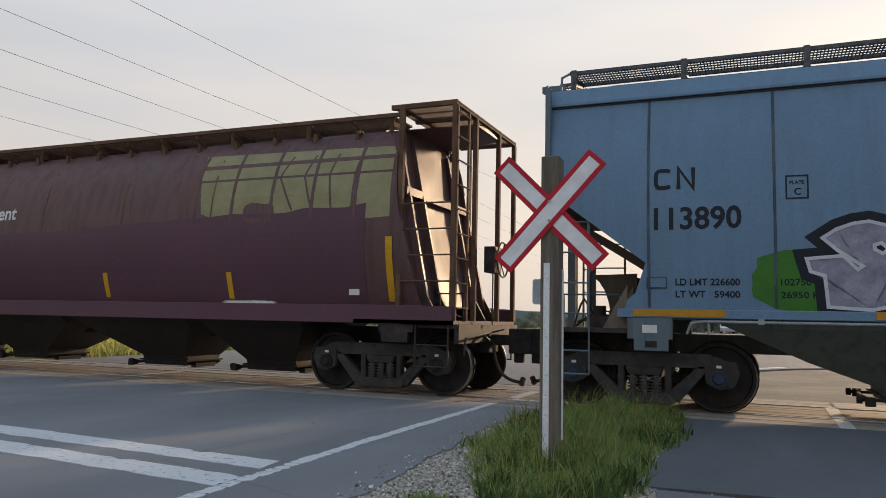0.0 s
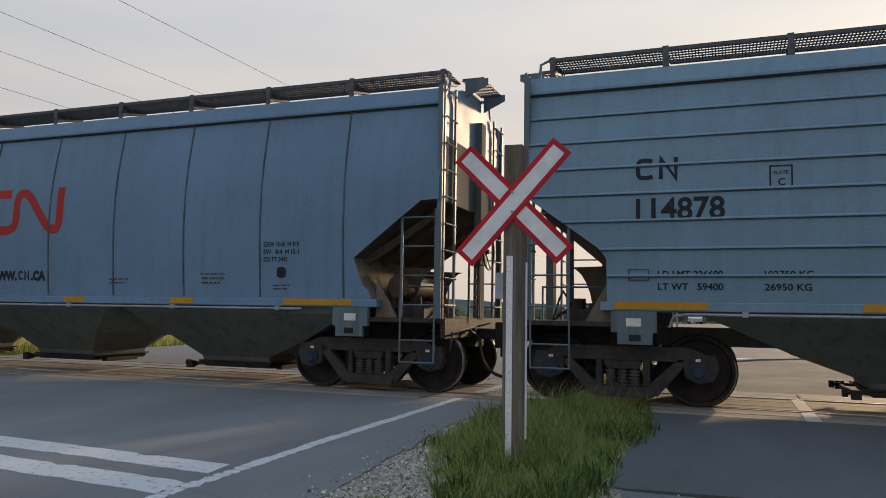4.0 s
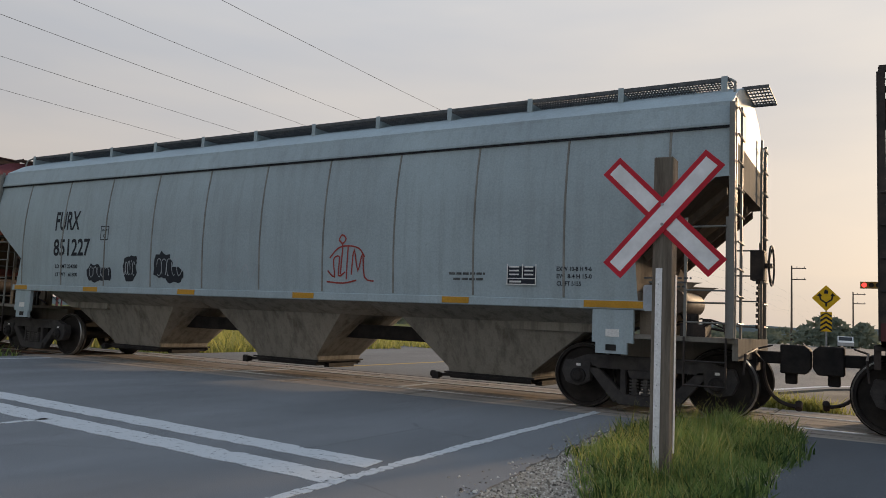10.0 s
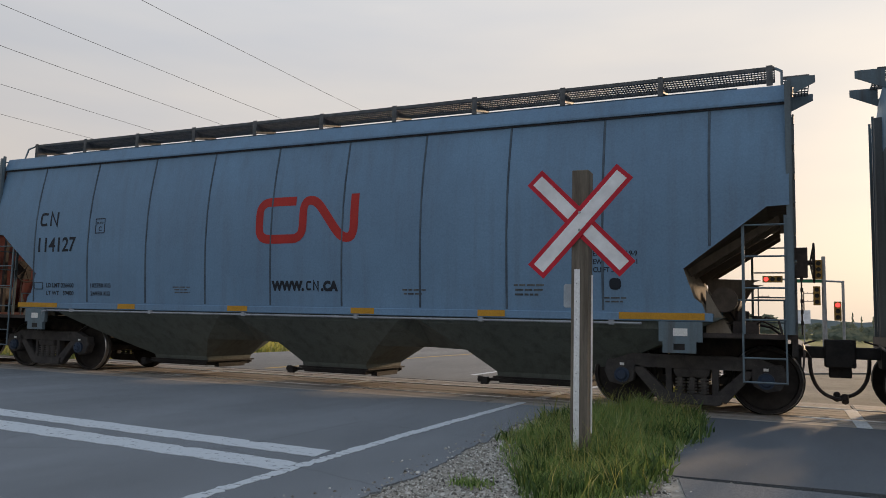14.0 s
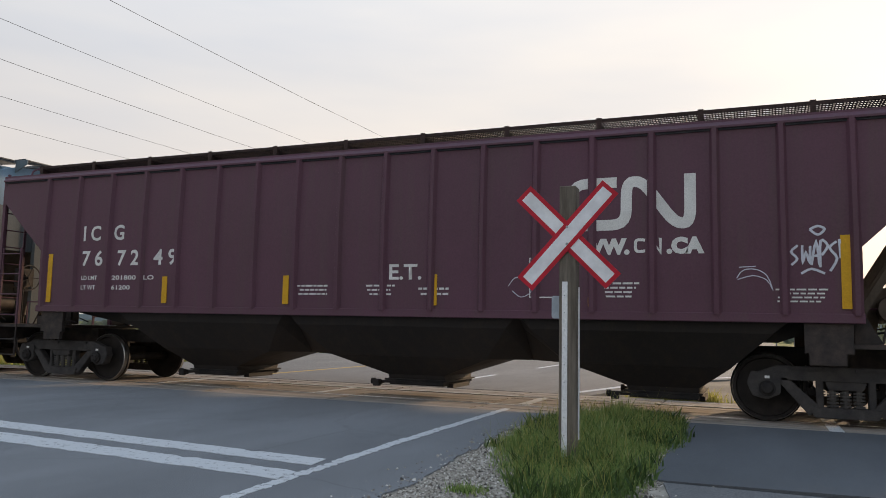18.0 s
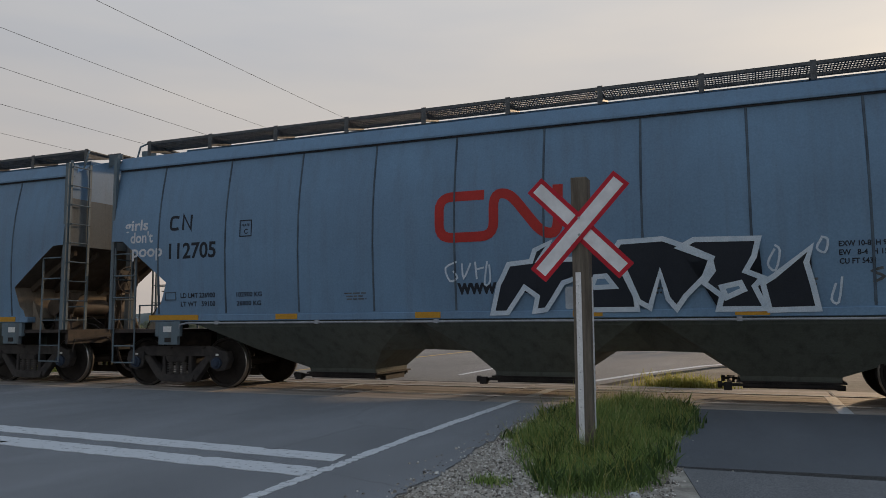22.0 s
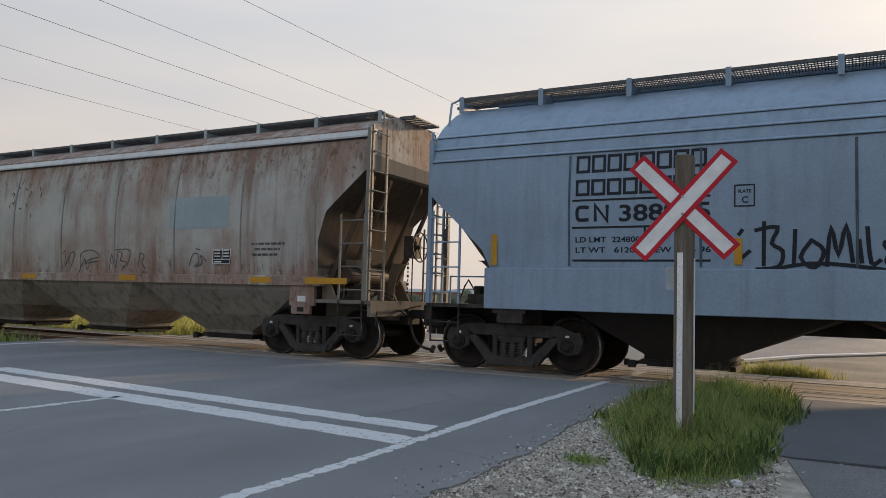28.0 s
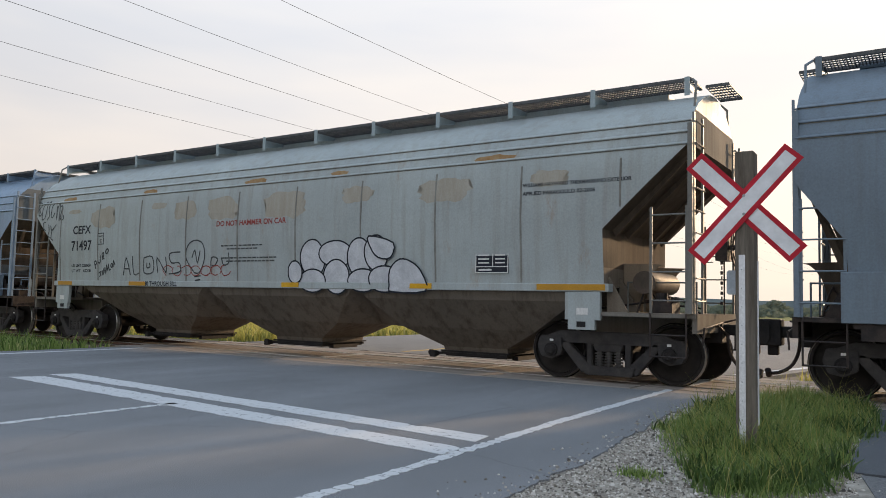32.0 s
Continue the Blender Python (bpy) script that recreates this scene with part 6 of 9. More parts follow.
# car 0: old cylindrical hopper, lower half repainted
def cylindrical_car(center, half, off, paint, label, lower=None, roofdark="grate_dark", seam_tone="maroon_dark", sill_mat=None, old=False):
    ends = [(1.3, 0.55), (2.7, 0.87), (4.05, 1.08)] if old else [(1.3, 1.05), (2.4, 0.85), (3.4, 0.70), (4.05, 0.74)]
    deep = 1.05 if old else 0.72
    c = make_car(center, half, off, "round", paint, "hopper_black", ends, ends, label, zsill=1.30, sill=(1.04, 1.31), eave=None, ridge=4.16, grate=roofdark, sill_mat=sill_mat, frame_mat="frame_dark",
                 board_z=4.22, board_y=0.98, bays=(-3.75, -1.35, 2.05, 4.35), end="cage", outer=0.7, bay_bottom=0.5, saddle=(0.92, 0.06), board_len=2 * half - 2.4, deep_sill=0.004)
    ob = c["ob"]
    fm = M["frame_dark"] if lower is None else M[lower]
    for s in (-1, 1):
        xe = s * half + (0.0 if old or s < 0 else 0.16)
        xi = s * (half - deep)
        # open cage: posts, ladder rungs and a grating on top
        for x, y in [(q, r) for q in (xe - s * 0.03, xi + s * 0.18) for r in (-1.40, 1.40)] + [(xe - s * 0.03, -0.55), (xe - s * 0.03, 0.55)]:
            bm = bmesh.new()
            box(bm, x - 0.035, x + 0.035, y - 0.035, y + 0.035, 1.1, 4.2)
            part("cage_post", bm, fm, ob)
        for y in (-1.4, -0.55, 0.55, 1.4):
            bm = bmesh.new()
            box(bm, min(xi, xe), max(xi, xe), y - 0.03, y + 0.03, 4.2, 4.27)
            part("cage_rail", bm, fm, ob)
        for x in (xe - s * 0.03, xi + s * 0.18):
            bm = bmesh.new()
            box(bm, x - 0.028, x + 0.028, -1.4, 1.4, 4.203, 4.267)
            part("cage_rail", bm, fm, ob)
        place("end_grating", shared(("end_grating_wide", roofdark, deep), lambda b: build_grating(b, deep, 2.8), M[roofdark]), ob, pose((xe + xi) / 2, -1.4, 4.25))
        lad = ladder(ob, xe - s * 0.03, xi + s * 0.18, -1.42, 1.1, 2.9, 5, fm)
        end_ladder(ob, xe + s * 0.01, -1.4, -0.95, 1.1, 4.2, 9, fm)
        # sloping end braces
        foot, head = half - ends[0][1] + 0.02, half - ends[-1][1] + 0.03
        for y in (-1.2, -0.7, 0.7, 1.2):
            bm = bmesh.new()
            prism(bm, [(s * (head - 0.06), 3.9), (s * (head + 0.05), 3.9), (s * (foot + 0.07), 1.3), (s * (foot - 0.06), 1.3)], y - 0.03, y + 0.03)
            part("end_brace", bm, M[paint], ob)
        bm = bmesh.new()
        mid = half - interp(ends, 3.0)
        box(bm, min(s * (mid - 0.05), s * (mid + 0.10)), max(s * (mid - 0.05), s * (mid + 0.10)), -1.3, 1.3, 2.95, 3.07)
        part("end_beam", bm, M[paint], ob)
        bm = bmesh.new()
        box(bm, min(xi - s * 0.5, xe), max(xi - s * 0.5, xe), -1.5, 1.5, 1.04, 1.1)
        for y in (-1.5, 1.42):
            box(bm, min(xi - s * 0.5, xe), max(xi - s * 0.5, xe), y, y + 0.08, 1.04, 1.30)
        part("side_sill_end", bm, M[sill_mat or paint], ob)
        if s < 0:
            place("air_valve", shared("air_valve", build_valve, M["frame_dark"]), ob, pose(xe + 0.5, -0.5, 1.1))
    for k in range(7):
        bm = bmesh.new()
        rib(bm, c, -5.7 + 1.9 * k, 1.36, 4.0, 0.03, 0.008)
        part("weld_seam", bm, M[seam_tone], ob)
    # roof walkway edge: a closed dark trough, or on the old car a thin angle on open brackets
    for s in (-1, 1):
        bm = bmesh.new()
        if old:
            prism(bm, [(s * 1.06, 4.19), (s * 1.12, 4.19), (s * 1.12, 4.25), (s * 1.06, 4.25)], -half + 0.9, half - 0.9, axis="x")
        else:
            prism(bm, [(s * 1.06, 4.06), (s * 1.10, 4.22), (s * 1.06, 4.24), (s * 0.95, 4.08)], -half + deep, half - deep + 0.1, axis="x")
        part("roof_edge", bm, M[roofdark], ob, "walkway edge along the roof")
        for k in range(int((2 * half - 2) / 0.78) + 1 if old else 0):
            x = -half + 1.0 + 0.78 * k
            bm = bmesh.new()
            prism(bm, [(s * 1.10, 4.20), (s * 1.10, 4.13), (s * 0.80, 3.98), (s * 0.80, 4.04)], x - 0.02, x + 0.02, axis="x")
            box(bm, x - 0.03, x + 0.03, s * 1.0 - 0.03, s * 1.0 + 0.03, 3.9, 4.05)
            part("walkway_bracket", bm, M[roofdark], ob)
    CARS.append(c)
    return c


def smooth_line(pts, closed=False, seg=3):
    """A curve through the points."""
    n = len(pts)
    if n < 3:
        return list(pts)
    out = []
    for i in range(n if closed else n - 1):
        p = [pts[(i + k) % n] if closed else pts[min(n - 1, max(0, i + k))] for k in (-1, 0, 1, 2)]
        for j in range(seg):
            f = j / seg
            out.append(tuple(0.5 * (2 * b + (c - a) * f + (2 * a - 5 * b + 4 * c - d) * f * f + (3 * b - a - 3 * c + d) * f ** 3) for a, b, c, d in zip(*p)))
    if not closed:
        out.append(pts[-1])
    return out


LAYERS = Counter()


def graffiti_letter(car, x, z, outline, holes, style):
    """One sprayed letter: dark overspray behind, fill, dark counters, line round all edges; x, z: its lower left corner."""
    def loop(pts):
        pts = [(x + a, z + b) for a, b in pts]
        return smooth_line(pts, True) if style["round"] else pts
    edge, inner = loop(outline), [loop(h) for h in holes]
    lift = style["lift"] + style.get("layer", 0) * LAYERS[car["ob"].name]
    LAYERS[car["ob"].name] += 1
    if style["back"]:
        ribbon(car, edge + edge[:2], style["back_w"], M[style["back"]], "graffiti_shadow", 0.003 + lift)
    letter = poly(car, [edge], M[style["fill"]], "graffiti_letter", 0.0065 + lift, style["label"])
    if inner:
        poly(car, inner, M[style["hole"]], "graffiti_counter", 0.009 + lift)
    for e in [edge] + inner:
        ribbon(car, e + e[:2], style["line_w"], M[style["line"]], "graffiti_edge", (0.0105 if not style.get("layer") else 0.0072) + lift)
    return letter


def sprayed_line(car, x, z, pts, mat, thick, lift=0.006):
    """One hand-sprayed or marker-drawn line; x, z: its lower left corner."""
    ribbon(car, smooth_line([(x + a, z + b) for a, b in pts]), thick, M[mat], "graffiti_line", lift)


def reporting_mark(car, x, z, w, h, mat, t, lift=0.004):
    """The railway's two-shape mark as plain bent bands."""
    g = t / 2
    poly(car, stroke_quads(rounded([(x + 0.40 * w, z + h * 0.86), (x + 0.3 * w, z + h - g), (x + g, z + h - g), (x + g, z + g), (x + 0.3 * w, z + g), (x + 0.40 * w, z + h * 0.14)], 0.3 * h), t), M[mat], "mark_band", lift)
    poly(car, stroke_quads([(x + 0.6 * w, z), (x + 0.6 * w, z + h * 0.98), (x + w - g, z + h * 0.02), (x + w - g, z + h)], t), M[mat], "mark_band", lift)


def web_address(car, x, z, w, h, mat):
    letters(car, "WWW.", x, z, h, M[mat], 0.5 * w, bold=0.1 * h)
    reporting_mark(car, x + 0.53 * w, z, 0.19 * w, h, mat, h * 0.2)
    letters(car, ".CA", x + 0.75 * w, z, h, M[mat], 0.25 * w, bold=0.1 * h)


# seriffed letters as brush lines: (x, z, width) in units of the small letters' height; the last figure is the advance
SERIF = {
    "C": ([[(1.10, 1.10, 0.03), (0.95, 1.34, 0.06), (0.70, 1.42, 0.07), (0.38, 1.26, 0.17), (0.18, 0.90, 0.24), (0.18, 0.55, 0.24), (0.38, 0.16, 0.18), (0.72, 0.02, 0.08), (1.0, 0.08, 0.06), (1.18, 0.30, 0.03)], [(1.12, 1.46, 0.07), (1.12, 1.04, 0.03)]], 1.28),
    "a": ([[(0.14, 0.70, 0.15), (0.18, 0.88, 0.09), (0.40, 0.97, 0.07), (0.60, 0.84, 0.17), (0.63, 0.50, 0.19), (0.64, 0.16, 0.18), (0.74, 0.04, 0.10), (0.90, 0.10, 0.03)], [(0.62, 0.58, 0.04), (0.32, 0.47, 0.09), (0.14, 0.25, 0.18), (0.24, 0.06, 0.13), (0.42, 0.05, 0.07), (0.62, 0.20, 0.05)]], 0.93),
    "n": ([[(0.22, 0.0, 0.18), (0.22, 0.96, 0.18)], [(0.02, 0.90, 0.04), (0.22, 0.94, 0.07)], [(0.04, 0.025, 0.05), (0.42, 0.025, 0.05)], [(0.26, 0.74, 0.05), (0.46, 0.94, 0.08), (0.70, 0.88, 0.14), (0.78, 0.62, 0.18), (0.78, 0.0, 0.18)], [(0.60, 0.025, 0.05), (0.98, 0.025, 0.05)]], 1.03),
    "d": ([[(0.70, 0.84, 0.05), (0.46, 0.97, 0.07), (0.22, 0.80, 0.15), (0.14, 0.50, 0.21), (0.22, 0.16, 0.15), (0.44, 0.02, 0.08), (0.70, 0.18, 0.05)], [(0.76, 1.52, 0.18), (0.76, 0.06, 0.18)], [(0.54, 1.47, 0.04), (0.76, 1.51, 0.07)], [(0.76, 0.08, 0.10), (1.0, 0.03, 0.04)]], 1.04),
}


def serif_word(car, text, x, z, width, high, mat):
    """A word in seriffed letters; high: the height of its small letters."""
    k = width / sum(SERIF[ch][1] for ch in text)
    for ch in text:
        lines, step = SERIF[ch]
        quads = []
        for ln in lines:
            pts = smooth_line(ln, False, 4)
            for a, b in zip(pts, pts[1:]):
                d = Vector((b[0] - a[0], b[1] - a[1])).normalized()
                quads.append([(x + k * (p[0] + s * d.y * p[2] / 2), z + high * (p[1] - s * d.x * p[2] / 2)) for p, s in ((a, 1), (b, 1), (b, -1), (a, -1))])
        poly(car, quads, M[mat], "wordmark_letter", 0.005)
        x += k * step


LILAC_STYLE = dict(fill="lilac", line="lilac_edge", hole="black", back="black", line_w=0.04, back_w=0.24, round=False, lift=0.0, label="fat lilac sprayed letter with white and black edges")
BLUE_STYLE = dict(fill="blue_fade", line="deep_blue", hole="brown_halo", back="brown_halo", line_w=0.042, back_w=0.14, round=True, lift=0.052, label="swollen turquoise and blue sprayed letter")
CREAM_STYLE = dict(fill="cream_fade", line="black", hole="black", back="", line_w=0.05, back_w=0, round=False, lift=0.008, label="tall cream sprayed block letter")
BUBBLE_STYLE = dict(fill="bubble_grey", line="frame_dark", hole="black", back="", line_w=0.03, back_w=0, round=True, lift=0.008, label="grey bubble graffiti")
SPIKE_STYLE = dict(fill="black", line="pale_blue", hole="blue", back="", line_w=0.07, back_w=0, round=False, lift=0.034, label="spiky black sprayed letter edged in pale blue")
SILVER_STYLE = dict(fill="bubble_white", line="black", hole="black", back="", line_w=0.028, back_w=0, round=True, lift=0.002, layer=0.0028, label="rounded silver sprayed letter edged in black")


def grain_ears(c, x, z, w, h, mat, outline=False):
    """Two pairs of broad grain leaves and beards on an upright stem."""
    for s in (-1, 1):
        for a, b in ((0.0, 0.42), (0.42, 0.86)):
            cx = x + s * w * 0.05
            leaf = smooth_line([(cx, z + h * a), (cx + s * w * 0.26, z + h * (a + 0.06)), (cx + s * w * 0.42, z + h * (a + 0.22)), (cx + s * w * 0.45, z + h * b + 0.12), (cx + s * w * 0.22, z + h * (a + 0.36)), (cx, z + h * (a + 0.26))], True)
            if outline:
                ribbon(c, leaf + leaf[:2], 0.045, M[mat], "grain_leaf", 0.004)
            else:
                poly(c, [leaf], M[mat], "grain_leaf", 0.004, "faded wheat leaf")
        ribbon(c, [(x + s * w * 0.05, z + h * 0.55), (x + s * w * 0.16, z + h * 1.0)], 0.03, M[mat], "grain_beard", 0.004)
    ribbon(c, [(x, z - h * 0.1), (x, z + h * 0.95)], 0.03, M[mat], "grain_stem", 0.004)


# ---- car by car ----
c0 = cylindrical_car(-11.95, 8.05, 6.75, "faded_brown", "old cylindrical grain hopper car, faded brown above, repainted maroon below", "rust_brown", "rust_brown", "rust_brown", "maroon_dark", True)
ragged = random.Random(8)
top_edge = [(-7.0 + 0.35 * k, (2.85 if k < 12 else 2.45 + 0.0125 * (k - 12)) + ragged.uniform(-0.03, 0.03)) for k in range(40)]
poly(c0, [[(x0, 1.32), (x1, 1.32), (x1, z1), (x0, z0)] for (x0, z0), (x1, z1) in zip(top_edge, top_edge[1:])], M["maroon_dark"], "repaint_panel", 0.005, "newer maroon paint over the lower side")
leafy = [[(3.4, 3.78), (7.0, 3.72), (7.05, 2.6), (4.4, 2.45), (3.6, 2.75)]]
poly(c0, leafy, M["khaki"], "faded_emblem", 0.003, "faded khaki emblem panel")
for x in (3.45, 4.2, 4.95, 5.7, 6.45):
    bm = bmesh.new()
    rib(bm, c0, x, 2.6, 3.9, 0.05, 0.012)
    part("side_seam", bm, M["faded_brown"], c0["ob"])
poly(c0, [q for k in range(4) for q in stroke_quads([(5.2 + 0.42 * k, 3.65), (5.05 + 0.45 * k, 3.3), (5.35 + 0.35 * k, 2.75)], 0.035)] + [blob(4.75, 2.72, 0.6, 0.34, 4)], M["faded_brown"], "emblem_leaf", 0.006)
for x in (1.55, 4.18):
    side_tape(c0, x - 0.05, 1.38, 1.80)
side_tape(c0, 7.0, 1.36, 2.3, 0.11)
plate_solid(c0, "notice_plate", 6.35, 6.52, 1.45, 1.6, M["white"], 0.012)
poly(c0, [blob(4.5, 1.33, 1.0, 0.05, 3)], M["white"], "paint_smear", 0.012)
letters(c0, "ment", -1.45, 2.8, 0.26, M["white"], 0.75)
bm = bmesh.new()
cyl(bm, (8.05 - 1.35, -0.7, 1.5), (8.05 - 1.35, 0.4, 1.5), 0.16, 12)
part("air_tank", bm, M["rust_brown"], c0["ob"])

c1 = blue_car(5.17, 7.72, 6.52, "113890", "blue-grey grain hopper car with red emblem and lilac graffiti")
for cx, w, h, sd in ((-4.55, 1.3, 0.72, 5), (-3.2, 2.2, 0.8, 6), (-1.2, 2.6, 0.86, 7), (0.2, 1.3, 0.84, 8), (0.85, 0.7, 0.62, 9)):
    poly(c1, [blob(cx, 1.28 + h / 2, w, h, sd, 26, 0.08)], M["green"], "graffiti_background", 0.0012 + 0.0002 * sd)
graffiti_letter(c1, -4.6, 1.32, [(0, 0.59), (0.38, 0.62), (0.53, 0.46), (0.58, 0.5), (0.33, 0.68), (0.17, 0.83), (0.32, 0.93), (0.49, 0.99), (0.65, 1.01), (0.82, 0.96), (0.96, 0.83), (1.05, 0.69), (0.91, 0.58), (0.84, 0.54), (1, 0.47), (1.04, 0.16), (1, 0.08), (0.67, 0), (0.22, 0.03), (0.19, 0.39), (0.04, 0.44)], [[(0.7, 0.74), (0.77, 0.76), (0.84, 0.69), (0.78, 0.64), (0.7, 0.69)]], LILAC_STYLE)
graffiti_letter(c1, -3.58, 1.32, [(0.01, 0.91), (0.07, 0.97), (0.7, 1.02), (0.73, 0.72), (0.65, 0.65), (0.65, 0.53), (0.77, 0.46), (0.79, 0.25), (0.75, 0.08), (0.67, 0), (0.29, 0), (0.08, 0.02), (0.04, 0.1), (0.04, 0.34), (0.13, 0.45), (0.16, 0.56), (0, 0.69)], [[(0.27, 0.67), (0.49, 0.68), (0.48, 0.54), (0.26, 0.54)]], LILAC_STYLE)
graffiti_letter(c1, -2.82, 1.34, [(0, 0.92), (0.34, 0.93), (0.62, 0.96), (0.7, 0.65), (0.45, 0.71), (0.37, 0.64), (0.35, 0.52), (0.4, 0.35), (0.6, 0.37), (0.59, 0.48), (0.43, 0.54), (0.84, 0.61), (0.93, 0.43), (0.82, 0.39), (0.92, 0.23), (0.88, 0.06), (0.74, 0.02), (0.35, 0), (0.1, 0.02), (0, 0.53), (0.07, 0.61), (0.01, 0.7)], (), LILAC_STYLE)
graffiti_letter(c1, -1.95, 1.35, [(0.03, 0.84), (0.24, 0.88), (0.65, 0.92), (0.76, 0.53), (0.82, 0.48), (0.91, 0.08), (0.84, 0.01), (0.43, 0), (0.06, 0.04), (0, 0.08), (0.09, 0.38), (0.12, 0.5), (0.34, 0.57), (0.54, 0.62), (0.5, 0.74), (0.27, 0.71), (0.29, 0.62), (0.06, 0.61)], [[(0.36, 0.48), (0.54, 0.5), (0.57, 0.32), (0.42, 0.32), (0.34, 0.38)]], LILAC_STYLE)
graffiti_letter(c1, -1.22, 1.34, [(0, 0.89), (0.24, 0.93), (0.29, 0.78), (0.4, 0.87), (0.67, 0.88), (0.76, 0.49), (1.01, 0.5), (1.06, 0.33), (1.09, 0.14), (1.01, 0.07), (0.8, 0), (0.67, 0.04), (0.66, 0.26), (0.57, 0.34), (0.52, 0.54), (0.47, 0.56), (0.38, 0.44), (0.51, 0.36), (0.55, 0.14), (0.41, 0.06), (0.24, 0.01), (0.2, 0.1), (0.2, 0.34), (0.11, 0.54)], (), LILAC_STYLE)

blue_car(22.09, 7.70, 6.49, "113091", "blue-grey grain hopper car with upright seams and red emblem")
blue_car(38.76, 7.76, 6.59, "114878", "pale blue grain hopper car with horizontal ribs and red emblem", "blue_pale", False, ends=H_L)

c4 = make_car(55.28, 7.62, 6.37, "flat", "maroon", "hopper_black", [(1.27, 1.05), (2.1, 1.06), (2.73, 0.0)], [(1.27, 1.3), (1.95, 1.33), (2.72, 0.02)],
              "smooth maroon grain hopper car with white emblem and blue graffiti", zsill=1.27, sill=(1.0, 1.3), eave=(3.95, 4.17), ridge=4.62, board_z=4.65, grate="grate_dark", bays=(-3.0, 0.7, 3.6), bay_bottom=0.6, saddle=(0.92, 0.1), deep_sill=0.05, outer=1.8)
CARS.append(c4)
letters(c4, "NOKL", -5.04, 2.42, 0.33, M["white"], 0.9)
letters(c4, "853176", -5.02, 1.83, 0.32, M["white"], 1.2)
letters(c4, "LD LMT 226900", -4.98, 1.62, 0.07, M["white"], 0.8)
letters(c4, "LT WT   59100", -4.98, 1.49, 0.07, M["white"], 0.8)
web_address(c4, -3.7, 1.5, 1.3, 0.16, "white")
plate_box(c4, -3.72, 2.2, 0.24, M["white"])
emblem(c4, 4.2, 2.28, 1.75, 0.72, M["white"], 0.15)
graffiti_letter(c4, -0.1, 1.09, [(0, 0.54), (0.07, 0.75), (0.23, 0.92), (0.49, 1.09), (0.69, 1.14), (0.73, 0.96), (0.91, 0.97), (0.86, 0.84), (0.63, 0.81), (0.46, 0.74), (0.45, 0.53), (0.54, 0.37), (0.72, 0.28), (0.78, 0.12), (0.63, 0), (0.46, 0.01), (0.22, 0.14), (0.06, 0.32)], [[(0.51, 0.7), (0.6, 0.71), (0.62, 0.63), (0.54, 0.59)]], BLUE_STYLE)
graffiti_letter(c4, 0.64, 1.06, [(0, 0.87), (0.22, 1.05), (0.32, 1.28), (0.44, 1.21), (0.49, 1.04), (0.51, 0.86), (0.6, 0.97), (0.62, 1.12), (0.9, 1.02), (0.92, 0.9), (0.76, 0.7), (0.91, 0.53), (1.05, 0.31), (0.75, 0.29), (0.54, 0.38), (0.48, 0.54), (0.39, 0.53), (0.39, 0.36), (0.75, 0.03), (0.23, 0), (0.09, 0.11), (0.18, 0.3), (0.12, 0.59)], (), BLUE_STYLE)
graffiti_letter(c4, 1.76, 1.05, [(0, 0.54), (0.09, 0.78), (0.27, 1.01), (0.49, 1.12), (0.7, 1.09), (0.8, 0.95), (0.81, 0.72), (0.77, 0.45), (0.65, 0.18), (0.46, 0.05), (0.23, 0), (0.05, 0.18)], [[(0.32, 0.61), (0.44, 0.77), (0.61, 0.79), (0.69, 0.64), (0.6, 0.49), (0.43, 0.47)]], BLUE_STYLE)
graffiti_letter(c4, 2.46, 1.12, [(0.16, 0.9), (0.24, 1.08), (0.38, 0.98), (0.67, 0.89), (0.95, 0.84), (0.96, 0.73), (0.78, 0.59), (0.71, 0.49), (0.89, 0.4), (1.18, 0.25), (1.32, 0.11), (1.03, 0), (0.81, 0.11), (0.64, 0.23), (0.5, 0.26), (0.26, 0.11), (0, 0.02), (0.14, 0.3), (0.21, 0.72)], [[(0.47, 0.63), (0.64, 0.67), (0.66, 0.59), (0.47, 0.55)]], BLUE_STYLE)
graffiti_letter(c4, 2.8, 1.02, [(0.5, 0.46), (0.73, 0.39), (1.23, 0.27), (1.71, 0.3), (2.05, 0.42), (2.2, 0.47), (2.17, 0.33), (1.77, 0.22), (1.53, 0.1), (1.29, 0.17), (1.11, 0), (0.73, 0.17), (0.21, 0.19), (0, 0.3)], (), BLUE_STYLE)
sprayed_line(c4, 0.38, 1.44, [(0.36, 0.47), (0.12, 0.47), (0, 0.33), (0.01, 0.13), (0.16, 0), (0.34, 0.05)], "deep_blue", 0.045, 0.064)
sprayed_line(c4, 0.96, 1.44, [(0, 0.42), (0.15, 0.25), (0.2, 0)], "deep_blue", 0.045, 0.064)
sprayed_line(c4, 1.26, 1.41, [(0, 0.44), (0.07, 0.19), (0.36, 0)], "deep_blue", 0.045, 0.064)
sprayed_line(c4, 1.89, 1.17, [(0, 0.26), (0.1, 0.06), (0.38, 0), (0.59, 0.17)], "deep_blue", 0.045, 0.064)
sprayed_line(c4, 2.02, 1.58, [(0, 0), (0.03, 0.18), (0.22, 0.3), (0.4, 0.25)], "deep_blue", 0.045, 0.064)
sprayed_line(c4, 2.67, 1.57, [(0, 0.23), (0.22, 0), (0.26, 0.22)], "deep_blue", 0.045, 0.064)
sprayed_line(c4, 3.14, 1.23, [(0, 0.37), (0.28, 0.18), (0.57, 0)], "deep_blue", 0.045, 0.064)
sprayed_line(c4, 2.73, 1.38, [(0, 0.15), (0.31, 0)], "deep_blue", 0.045, 0.064)
